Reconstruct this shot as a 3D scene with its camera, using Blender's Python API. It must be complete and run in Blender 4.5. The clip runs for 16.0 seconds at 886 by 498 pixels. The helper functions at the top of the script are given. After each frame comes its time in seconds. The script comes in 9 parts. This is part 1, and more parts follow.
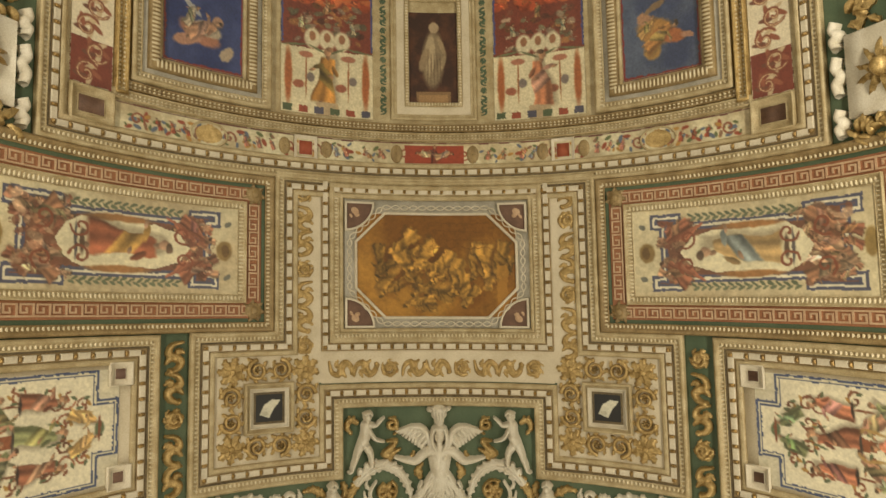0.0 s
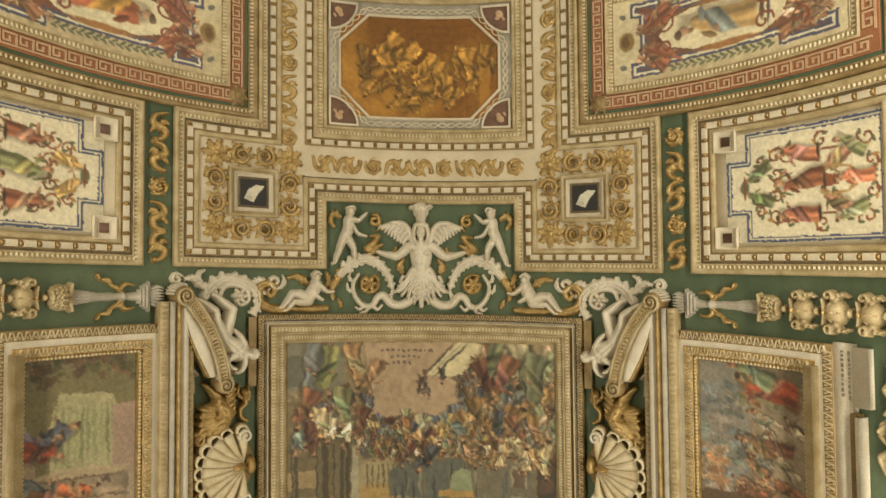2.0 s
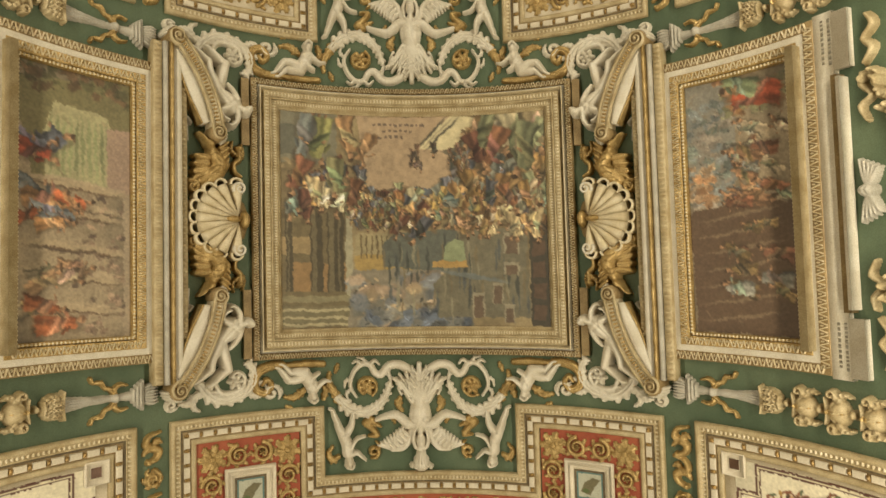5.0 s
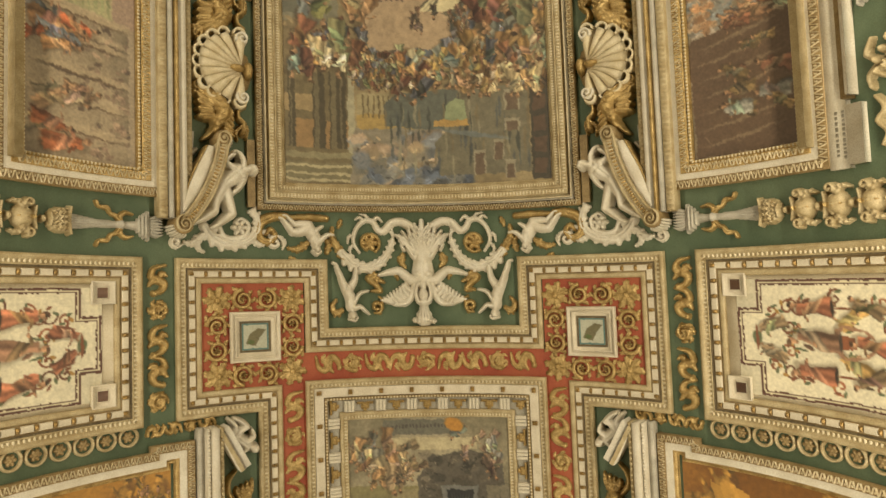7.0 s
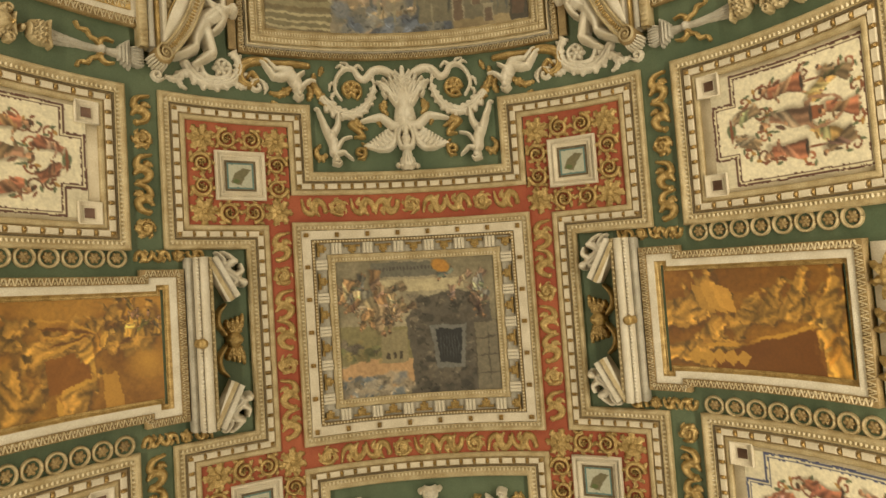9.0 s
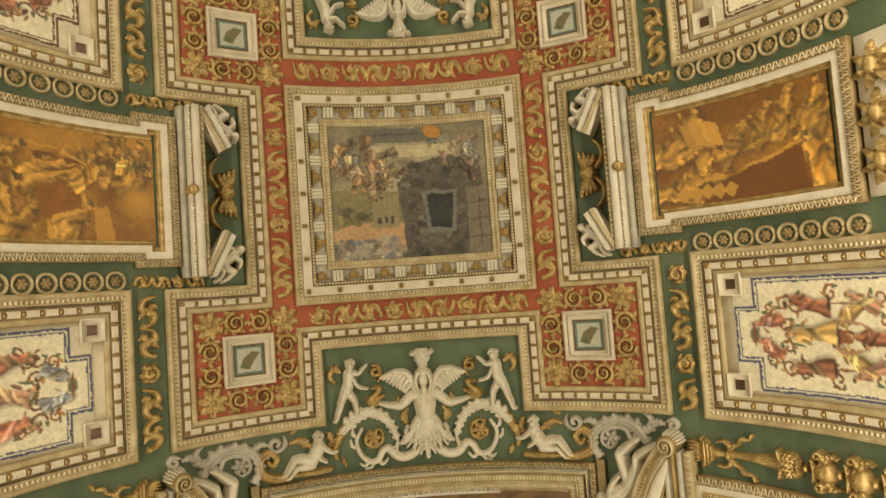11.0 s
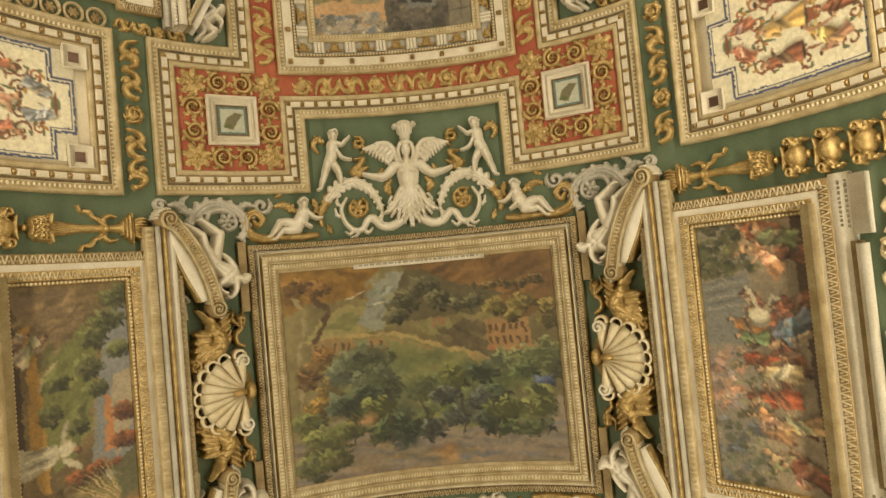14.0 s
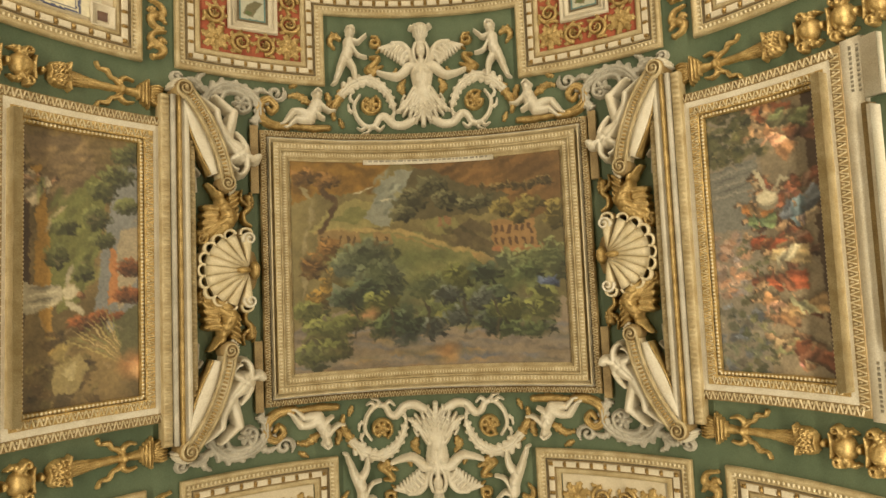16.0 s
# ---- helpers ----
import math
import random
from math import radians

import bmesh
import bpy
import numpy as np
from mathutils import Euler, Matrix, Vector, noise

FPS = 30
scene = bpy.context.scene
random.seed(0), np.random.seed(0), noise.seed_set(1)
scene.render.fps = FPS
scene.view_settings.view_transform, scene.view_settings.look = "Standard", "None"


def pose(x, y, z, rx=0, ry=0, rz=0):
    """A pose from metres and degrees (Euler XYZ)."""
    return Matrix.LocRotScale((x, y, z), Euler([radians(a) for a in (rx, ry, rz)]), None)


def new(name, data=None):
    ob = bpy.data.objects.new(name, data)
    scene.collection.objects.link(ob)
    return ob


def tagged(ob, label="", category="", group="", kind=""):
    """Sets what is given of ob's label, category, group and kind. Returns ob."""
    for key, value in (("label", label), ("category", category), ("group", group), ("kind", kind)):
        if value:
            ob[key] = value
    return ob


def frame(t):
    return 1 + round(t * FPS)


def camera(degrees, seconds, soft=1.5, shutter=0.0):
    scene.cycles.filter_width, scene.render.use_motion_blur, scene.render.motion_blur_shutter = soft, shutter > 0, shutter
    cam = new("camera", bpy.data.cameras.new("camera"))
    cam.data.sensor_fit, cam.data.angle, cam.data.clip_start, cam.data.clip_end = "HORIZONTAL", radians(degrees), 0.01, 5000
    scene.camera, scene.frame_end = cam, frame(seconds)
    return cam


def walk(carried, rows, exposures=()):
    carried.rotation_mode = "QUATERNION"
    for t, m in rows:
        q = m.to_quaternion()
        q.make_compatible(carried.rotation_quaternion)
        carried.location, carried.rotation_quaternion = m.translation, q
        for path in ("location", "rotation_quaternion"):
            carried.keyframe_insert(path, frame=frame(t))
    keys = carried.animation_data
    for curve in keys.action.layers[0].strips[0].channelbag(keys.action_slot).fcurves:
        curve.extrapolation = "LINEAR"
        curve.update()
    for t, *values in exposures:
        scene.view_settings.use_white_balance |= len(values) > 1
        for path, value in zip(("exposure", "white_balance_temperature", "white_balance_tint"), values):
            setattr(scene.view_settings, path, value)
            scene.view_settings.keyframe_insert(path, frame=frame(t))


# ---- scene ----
cam = camera(69.4, 16.0)
METRES, EYE, TILT, LEAN, TURN = 11.5, 1.6, 94.968, 1.248, 0.985
ROWS = [
    (0.0, 0.0, 0.0, 0.0, 0.0, 0.0, -0.0),
    (0.5, 0.0013, -0.0043, -0.0335, -1.37, 0.17, -0.56),
    (1.0, 0.0071, -0.0061, -0.0689, -1.15, -0.82, -0.32),
    (1.5, 0.0096, -0.0093, -0.1034, -0.2, -1.72, -0.11),
    (2.0, 0.0122, -0.0126, -0.1424, -0.36, -2.81, -0.56),
    (2.5, 0.0153, -0.0156, -0.1763, -0.44, -2.4, 0.27),
    (3.0, 0.0137, -0.0178, -0.2125, -0.93, -1.91, 0.09),
    (3.5, 0.0165, -0.0203, -0.2457, -1.17, -2.16, -0.03),
    (4.0, 0.0166, -0.0235, -0.2781, -0.93, -2.38, 0.81),
    (6.5, 0.0237, -0.0328, -0.4358, 0.11, -1.4, 0.07),
    (7.0, 0.0297, -0.0353, -0.4671, 0.98, -1.48, 1.18),
    (7.5, 0.0284, -0.0387, -0.4979, 0.21, -1.84, 0.71),
    (8.0, 0.0336, -0.0392, -0.5308, -0.12, -1.51, 2.83),
    (8.5, 0.0359, -0.0424, -0.5615, 0.65, -1.8, 3.43),
    (9.0, 0.0314, -0.0462, -0.5949, 0.11, -1.93, 3.02),
    (11.5, 0.0333, -0.0544, -0.7424, 0.14, -1.5, 3.29),
    (12.0, 0.0314, -0.0581, -0.7742, -0.22, -1.65, 4.89),
    (12.5, 0.0332, -0.0591, -0.8025, 0.5, -2.2, 5.52),
    (13.0, 0.0301, -0.0609, -0.8333, 0.45, -2.64, 3.56),
    (13.5, 0.0294, -0.0644, -0.8625, -0.53, -2.74, 4.25),
    (14.0, 0.034, -0.0658, -0.8915, -0.15, -2.73, 4.31),
    (14.5, 0.0331, -0.066, -0.9173, 0.16, -1.85, 1.09),
    (15.0, 0.0338, -0.0686, -0.9442, -0.3, -1.1, 0.79),
    (15.5, 0.0365, -0.0694, -0.9662, -0.33, -1.2, 1.81),
    (16.0, 0.0345, -0.0704, -0.9924, 1.2, -0.77, 1.59),
]
walk(cam, [(t, pose(-0.079, 0, EYE, TILT, LEAN, TURN) @ pose(METRES * x, METRES * y, METRES * z, 90 + pitch, roll, yaw))
           for t, x, y, z, yaw, pitch, roll in ROWS],
     exposures=[(0.0, -0.36, 6050, 10), (1.5, -0.25, 6050, 10), (3.0, -0.13, 6100, 10), (4.0, -0.10, 6100, 10), (6.5, -0.12, 6250, 10), (9.0, -0.25, 6500, 10), (12.0, -0.16, 6550, 10), (14.0, -0.03, 6500, 10), (16.0, 0.06, 6500, 10)])

# ---- world, lamps, exposure ----
world = bpy.data.worlds.new("world")
scene.world = world
world.use_nodes = True
world.node_tree.nodes["Background"].inputs[0].default_value = (0.9, 0.95, 1.0, 1)
world.node_tree.nodes["Background"].inputs[1].default_value = 0.3


def strip_lamp(name, x, z, aim, power, colour, y0, y1, width):
    """A long cornice light at x, z that shines towards aim (x, z)."""
    d = bpy.data.lights.new(name, "AREA")
    d.shape, d.size, d.size_y = "RECTANGLE", width, y1 - y0
    d.energy, d.color = power, colour
    ob = new(name, d)
    m = Vector((aim[0] - x, 0, aim[1] - z)).normalized()
    zc = -m
    yc = Vector((0, 1, 0))
    xc = yc.cross(zc)
    ob.matrix_world = Matrix(((xc.x, yc.x, zc.x, x), (xc.y, yc.y, zc.y, (y0 + y1) / 2), (xc.z, yc.z, zc.z, z), (0, 0, 0, 1)))
    return tagged(ob, "warm cornice strip light hidden behind the moulding", "lamp")


WARM = (1.0, 0.87, 0.62)
strip_lamp("cornice_light", -2.72, 4.55, (0.3, 7.6), 455, WARM, -7, 18, 0.25)
strip_lamp("cornice_light", 2.72, 4.55, (0.3, 7.6), 550, WARM, -7, 18, 0.25)

# ---- materials ----


def material(name, colour, second, rough=0.6, metal=0.0, scale=6.0, fine=60.0, bump=0.25, dirt=0.35, spread=0.0):
    """Two colours mixed by coarse noise, fine speckle, dirt in blotches, relief; spread varies the tone from piece to piece."""
    m = bpy.data.materials.new(name)
    m.use_nodes = True
    nt = m.node_tree
    b = nt.nodes["Principled BSDF"]
    co = nt.nodes.new("ShaderNodeTexCoord")
    n1 = nt.nodes.new("ShaderNodeTexNoise")
    n1.inputs["Scale"].default_value, n1.inputs["Detail"].default_value = scale, 6
    n2 = nt.nodes.new("ShaderNodeTexNoise")
    n2.inputs["Scale"].default_value, n2.inputs["Detail"].default_value = fine, 4
    for n in (n1, n2):
        nt.links.new(co.outputs["Object"], n.inputs["Vector"])
    r1 = nt.nodes.new("ShaderNodeValToRGB")
    r1.color_ramp.elements[0].position, r1.color_ramp.elements[1].position = 0.35, 0.65
    r1.color_ramp.elements[0].color, r1.color_ramp.elements[1].color = (*colour, 1), (*second, 1)
    nt.links.new(n1.outputs["Fac"], r1.inputs["Fac"])
    r2 = nt.nodes.new("ShaderNodeValToRGB")
    r2.color_ramp.elements[0].position, r2.color_ramp.elements[1].position = 0.36, 0.62
    lo = 1 - dirt
    r2.color_ramp.elements[0].color, r2.color_ramp.elements[1].color = (lo, lo * 0.96, lo * 0.9, 1), (1, 1, 1, 1)
    nt.links.new(n2.outputs["Fac"], r2.inputs["Fac"])
    mix = nt.nodes.new("ShaderNodeMix")
    mix.data_type, mix.blend_type = "RGBA", "MULTIPLY"
    mix.inputs["Factor"].default_value = 1
    nt.links.new(r1.outputs["Color"], mix.inputs["A"])
    nt.links.new(r2.outputs["Color"], mix.inputs["B"])
    last = mix.outputs["Result"]
    if spread:
        info = nt.nodes.new("ShaderNodeObjectInfo")
        hsv = nt.nodes.new("ShaderNodeHueSaturation")
        mr = nt.nodes.new("ShaderNodeMapRange")
        mr.inputs["To Min"].default_value, mr.inputs["To Max"].default_value = 1 - spread, 1 + spread
        nt.links.new(info.outputs["Random"], mr.inputs["Value"])
        nt.links.new(mr.outputs["Result"], hsv.inputs["Value"])
        nt.links.new(last, hsv.inputs["Color"])
        last = hsv.outputs["Color"]
    nt.links.new(last, b.inputs["Base Color"])
    b.inputs["Roughness"].default_value, b.inputs["Metallic"].default_value = rough, metal
    if bump:
        bp = nt.nodes.new("ShaderNodeBump")
        bp.inputs["Strength"].default_value, bp.inputs["Distance"].default_value = bump, 0.01
        nt.links.new(n2.outputs["Fac"], bp.inputs["Height"])
        nt.links.new(bp.outputs["Normal"], b.inputs["Normal"])
    return m


def fresco_material():
    """Painted plaster: the painter's colours, faded and grained."""
    m = bpy.data.materials.new("painted_plaster")
    m.use_nodes = True
    nt = m.node_tree
    b = nt.nodes["Principled BSDF"]
    at = nt.nodes.new("ShaderNodeAttribute")
    at.attribute_name = "paint"
    co = nt.nodes.new("ShaderNodeTexCoord")
    n = nt.nodes.new("ShaderNodeTexNoise")
    n.inputs["Scale"].default_value, n.inputs["Detail"].default_value = 60, 6
    nt.links.new(co.outputs["Object"], n.inputs["Vector"])
    r = nt.nodes.new("ShaderNodeValToRGB")
    r.color_ramp.elements[0].color, r.color_ramp.elements[1].color = (0.88, 0.87, 0.85, 1), (1, 1, 1, 1)
    r.color_ramp.elements[0].position, r.color_ramp.elements[1].position = 0.3, 0.6
    nt.links.new(n.outputs["Fac"], r.inputs["Fac"])
    mix = nt.nodes.new("ShaderNodeMix")
    mix.data_type, mix.blend_type = "RGBA", "MULTIPLY"
    mix.inputs["Factor"].default_value = 1
    nt.links.new(at.outputs["Color"], mix.inputs["A"])
    nt.links.new(r.outputs["Color"], mix.inputs["B"])
    nt.links.new(mix.outputs["Result"], b.inputs["Base Color"])
    b.inputs["Roughness"].default_value = 0.55
    bp = nt.nodes.new("ShaderNodeBump")
    bp.inputs["Strength"].default_value, bp.inputs["Distance"].default_value = 0.12, 0.006
    nt.links.new(n.outputs["Fac"], bp.inputs["Height"])
    nt.links.new(bp.outputs["Normal"], b.inputs["Normal"])
    return m


PAINT = fresco_material()
GREEN = material("green_ground", (0.064, 0.100, 0.055), (0.108, 0.148, 0.086), 0.7, 0, 2.2, 120, 0.12, 0.22)
RED = material("red_ground", (0.28, 0.055, 0.024), (0.36, 0.095, 0.04), 0.7, 0, 4, 130, 0.12, 0.22)
IVORY = material("ivory_ground", (0.52, 0.45, 0.32), (0.62, 0.55, 0.41), 0.65, 0, 4, 130, 0.12, 0.18)
STUCCO = material("white_stucco", (0.58, 0.53, 0.42), (0.68, 0.64, 0.54), 0.5, 0, 7, 130, 0.15, 0.2)
BLOCK = material("ivory_block", (0.56, 0.50, 0.38), (0.66, 0.60, 0.48), 0.55, 0, 6, 130, 0.15, 0.2, 0.08)
GILT = material("worn_gilding", (0.34, 0.23, 0.08), (0.57, 0.41, 0.17), 0.4, 0.5, 14, 120, 0.2, 0.4)
STUD = material("gilt_stud", (0.30, 0.19, 0.06), (0.46, 0.30, 0.09), 0.45, 0.4, 9, 70, 0.3, 0.5, 0.2)
OLDGOLD = material("tarnished_gold_moulding", (0.24, 0.165, 0.07), (0.37, 0.27, 0.125), 0.5, 0.2, 9, 140, 0.2, 0.35)
PALEGOLD = material("cream_and_gold_moulding", (0.38, 0.295, 0.15), (0.53, 0.44, 0.265), 0.48, 0.15, 9, 140, 0.2, 0.3)
# dark brown that stands in for the shade in gaps between mouldings
DARK = material("painted_gap_shade", (0.10, 0.075, 0.04), (0.16, 0.12, 0.06), 0.8, 0, 7, 60, 0.3, 0.4)
GREYST = material("grey_stucco", (0.36, 0.34, 0.28), (0.50, 0.47, 0.40), 0.6, 0, 8, 130, 0.15, 0.25)
TERRA = material("terracotta_key", (0.27, 0.11, 0.05), (0.34, 0.15, 0.07), 0.7, 0, 5, 120, 0.12, 0.25)
BROWN = material("dark_brown_paint", (0.115, 0.062, 0.042), (0.17, 0.095, 0.06), 0.7, 0, 9, 120, 0.12, 0.25)
KEYLINE = material("pale_key_line", (0.46, 0.30, 0.18), (0.54, 0.38, 0.24), 0.7, 0, 8, 120, 0.1, 0.25)
CARVED = material("pale_carved_gold", (0.56, 0.47, 0.29), (0.70, 0.62, 0.44), 0.45, 0.12, 9, 140, 0.15, 0.25)
PLASTER = material("plain_plaster", (0.55, 0.48, 0.36), (0.62, 0.55, 0.42), 0.8, 0, 1.5, 30, 0.2, 0.2)
MARBLE = material("marble_floor", (0.42, 0.38, 0.32), (0.55, 0.50, 0.43), 0.3, 0, 1.2, 20, 0.05, 0.2)

# ---- the vault's shape: a half-round barrel along y; s is the arc from the crown, h the relief into the room ----
R, ZC = 3.19, 4.69


def skew(y):
    u = np.clip((y - 6.5) / 2, 0, 1)
    return 0.02 * (1 - u * u * (3 - 2 * u))


def bend(p):
    """Flat (s, y, h) rows to places on the vault."""
    p = np.asarray(p, float)
    th, r = p[:, 0] / R, R - p[:, 2]
    return np.stack([r * np.sin(th), p[:, 1] + skew(p[:, 1]) * p[:, 0], ZC + r * np.cos(th)], 1)


class Shape:
    """Collects flat vertices and faces of one mesh."""

    def __init__(self):
        self.v, self.f, self.n = [], [], 0

    def add(self, v, f):
        v = np.asarray(v, float)
        self.v.append(v)
        self.f.extend([tuple(i + self.n for i in q) for q in f])
        self.n += len(v)
        return self

    def moved(self, s0, y0, fs=1, fy=1, h0=0.0, turn=0.0, size=1.0):
        """A copy turned, mirrored and shifted in the flat plan."""
        out = Shape()
        v = np.concatenate(self.v)
        c, d = math.cos(turn) * size, math.sin(turn) * size
        a, b = v[:, 0] * c - v[:, 1] * d, v[:, 0] * d + v[:, 1] * c
        out.v, out.f, out.n = [np.stack([a * fs + s0, b * fy + y0, v[:, 2] * size + h0], 1)], list(self.f), self.n
        return out

    def join(self, other):
        for v in other.v:
            self.v.append(v)
        self.f.extend([tuple(i + self.n for i in q) for q in other.f])
        self.n += other.n
        return self

    def mesh(self, name, mat, smooth=True):
        me = bpy.data.meshes.new(name)
        me.from_pydata(bend(np.concatenate(self.v)).tolist(), [], self.f)
        me.polygons.foreach_set("use_smooth", np.full(len(me.polygons), smooth))
        me.materials.append(mat)
        me.update()
        return me


def thing(name, label, category, group="", kind=""):
    return tagged(new(name), label, category, group, kind)


def part(name, shape, mat, parent=None, label="", smooth=True, kind=""):
    ob = new(name, shape.mesh(name, mat, smooth))
    if parent is not None:
        ob.parent = parent
    return tagged(ob, label, "", "", kind)


def lone(name, shape, mat, label, category, group="", kind="", smooth=True):
    return tagged(new(name, shape.mesh(name, mat, smooth)), label, category, group, kind)


# ---- flat makers ----


def rect(s0, s1, y0, y1):
    return [(s0, y0), (s1, y0), (s1, y1), (s0, y1)]


def grid_sheet(s0, s1, y0, y1, h, nx, ny):
    a, b = np.meshgrid(np.linspace(s0, s1, nx), np.linspace(y0, y1, ny))
    v = np.stack([a.ravel(), b.ravel(), np.full(a.size, h)], 1)
    f = [(j * nx + i, j * nx + i + 1, (j + 1) * nx + i + 1, (j + 1) * nx + i) for j in range(ny - 1) for i in range(nx - 1)]
    return v, f


def slab(sh, s0, s1, y0, y1, h0, h1, step=0.12):
    """A block on the vault, bent with it, with its four flanks."""
    n = max(2, int(abs(s1 - s0) / step) + 2)
    xs = np.linspace(s0, s1, n)
    v = []
    for y, h in ((y0, h0), (y0, h1), (y1, h1), (y1, h0)):
        v += [(x, y, h) for x in xs]
    f = [(k * n + i, k * n + i + 1, ((k + 1) % 4) * n + i + 1, ((k + 1) % 4) * n + i) for k in range(4) for i in range(n - 1)]
    f += [(0, n, 2 * n, 3 * n), (n - 1, 2 * n - 1, 3 * n - 1, 4 * n - 1)]
    return sh.add(v, f)


def oriented(poly):
    a = sum(p[0] * q[1] - q[0] * p[1] for p, q in zip(poly, poly[1:] + poly[:1]))
    return list(poly) if a > 0 else list(poly)[::-1]


def inset(poly, d):
    """The polygon moved inwards by d, mitred."""
    n, out = len(poly), []
    for i in range(n):
        p, q, r = (np.array(poly[k % n], float) for k in (i - 1, i, i + 1))
        e1, e2 = (q - p) / np.linalg.norm(q - p), (r - q) / np.linalg.norm(r - q)
        n1, n2 = np.array((-e1[1], e1[0])), np.array((-e2[1], e2[0]))
        m = n1 + n2
        out.append(tuple(q + m * d / max(0.3, 1 + n1 @ n2)))
    return out


def loop_points(poly, base, step=0.12):
    """Points along poly, cut at the same shares on every inset."""
    out = []
    n = len(poly)
    for i in range(n):
        k = max(1, int(math.dist(base[i], base[(i + 1) % n]) / step))
        for j in range(k):
            u = j / k
            out.append((poly[i][0] * (1 - u) + poly[(i + 1) % n][0] * u, poly[i][1] * (1 - u) + poly[(i + 1) % n][1] * u))
    return out


def ring(sh, poly, profile):
    """Sweeps a profile of (inset, h) round a closed polygon."""
    poly = oriented(poly)
    loops = [[(s, y, h) for s, y in loop_points(inset(poly, d), poly)] for d, h in profile]
    n, k = len(loops[0]), len(loops)
    f = [(a * n + i, a * n + (i + 1) % n, (a + 1) * n + (i + 1) % n, (a + 1) * n + i) for a in range(k - 1) for i in range(n)]
    return sh.add([p for l in loops for p in l], f)


def along(poly, d, spacing):
    """Evenly spaced stations (s, y, angle, spacing) on the polygon inset by d."""
    p = inset(oriented(poly), d)
    for i in range(len(p)):
        a, b = p[i], p[(i + 1) % len(p)]
        l = math.dist(a, b)
        k = max(1, round(l / spacing))
        for j in range(k):
            u = (j + 0.5) / k
            yield a[0] + (b[0] - a[0]) * u, a[1] + (b[1] - a[1]) * u, math.atan2(b[1] - a[1], b[0] - a[0]), l / k


EGG_V = [(0.5, 0, 0), (0.3, 0.42, 0), (-0.3, 0.42, 0), (-0.5, 0, 0), (-0.3, -0.42, 0), (0.3, -0.42, 0), (0.18, 0.2, 1), (-0.18, 0.2, 1), (-0.18, -0.2, 1), (0.18, -0.2, 1)]
EGG_F = [(0, 1, 6), (1, 2, 7, 6), (2, 3, 7), (3, 8, 7), (3, 4, 8), (4, 5, 9, 8), (5, 0, 9), (0, 6, 9), (6, 7, 8, 9)]


def eggs(sh, poly, d, spacing, width, h, rise):
    """A row of carved eggs along a moulding."""
    ev = np.array(EGG_V)
    for s, y, a, l in along(poly, d, spacing):
        c, q = math.cos(a), math.sin(a)
        x, w = ev[:, 0] * l * 0.6, ev[:, 1] * width
        sh.add(np.stack([s + x * c - w * q, y + x * q + w * c, h + ev[:, 2] * rise], 1), EGG_F)
    return sh


def darts(sh, poly, d, spacing, width, h, rise):
    """A row of leaf darts: raised ribs in a zigzag with a small drop between them."""
    for s, y, a, l in along(poly, d, spacing):
        c, q = math.cos(a), math.sin(a)
        for e in (-1, 1):
            b = np.array([(0.03, -0.5, 0), (0.22, -0.5, 0), (0.56, 0.5, 0), (0.37, 0.5, 0), (0.125, -0.46, 1), (0.465, 0.46, 1)])
            x, w = b[:, 0] * e * l, b[:, 1] * width
            sh.add(np.stack([s + x * c - w * q, y + x * q + w * c, h + b[:, 2] * rise], 1), [(0, 1, 4), (1, 2, 5, 4), (2, 3, 5), (3, 0, 4, 5)])
        ev = np.array(EGG_V)
        x, w = ev[:, 0] * l * 0.3, 0.2 * width + ev[:, 1] * width * 0.5
        sh.add(np.stack([s + x * c - w * q, y + x * q + w * c, h + ev[:, 2] * rise * 0.8], 1), EGG_F)
    return sh


def surface_pose(s, y, turn, h=0.0):
    """The pose of a small piece on the vault: its x along the row, its z into the room."""
    o, a, b = bend([(s, y, h), (s + 0.01 * math.cos(turn), y + 0.01 * math.sin(turn), h), (s, y, h + 0.01)])
    x, z = Vector(a - o).normalized(), Vector(b - o).normalized()
    w = z.cross(x)
    return Matrix(((x.x, w.x, z.x, o[0]), (x.y, w.y, z.y, o[1]), (x.z, w.z, z.z, o[2]), (0, 0, 0, 1)))


def piece_mesh(name, verts, faces, mat):
    me = bpy.data.meshes.new(name)
    me.from_pydata(verts, [], faces)
    me.materials.append(mat)
    return me


def chamfer_box(l, w, h, c):
    v = [(sx * (l / 2 - k), sy * (w / 2 - k), z) for z, k in ((-0.01, 0), (h - c, 0), (h, c)) for sx, sy in ((-1, -1), (1, -1), (1, 1), (-1, 1))]
    f = [(a * 4 + i, a * 4 + (i + 1) % 4, a * 4 + 4 + (i + 1) % 4, a * 4 + 4 + i) for a in range(2) for i in range(4)] + [(8, 9, 10, 11)]
    return v, f


BLOCK_MESH = piece_mesh("block", *chamfer_box(0.094, 0.05, 0.014, 0.006), BLOCK)
STUD_MESH = piece_mesh("stud", *chamfer_box(0.026, 0.032, 0.024, 0.010), STUD)


def dentils(parent, poly, d, spacing=0.125, h=0.02, keep=None):
    """Ivory blocks with gilt studs between them, each a piece of its own."""
    for s, y, a, l in along(poly, d, spacing):
        for name, me, shift in (("block", BLOCK_MESH, 0.0), ("stud", STUD_MESH, l / 2)):
            ps, py = s + shift * math.cos(a), y + shift * math.sin(a)
            if keep and not keep(ps, py):
                continue
            ob = new(name, me)
            ob.parent = parent
            ob.matrix_world = surface_pose(ps, py, a, h)


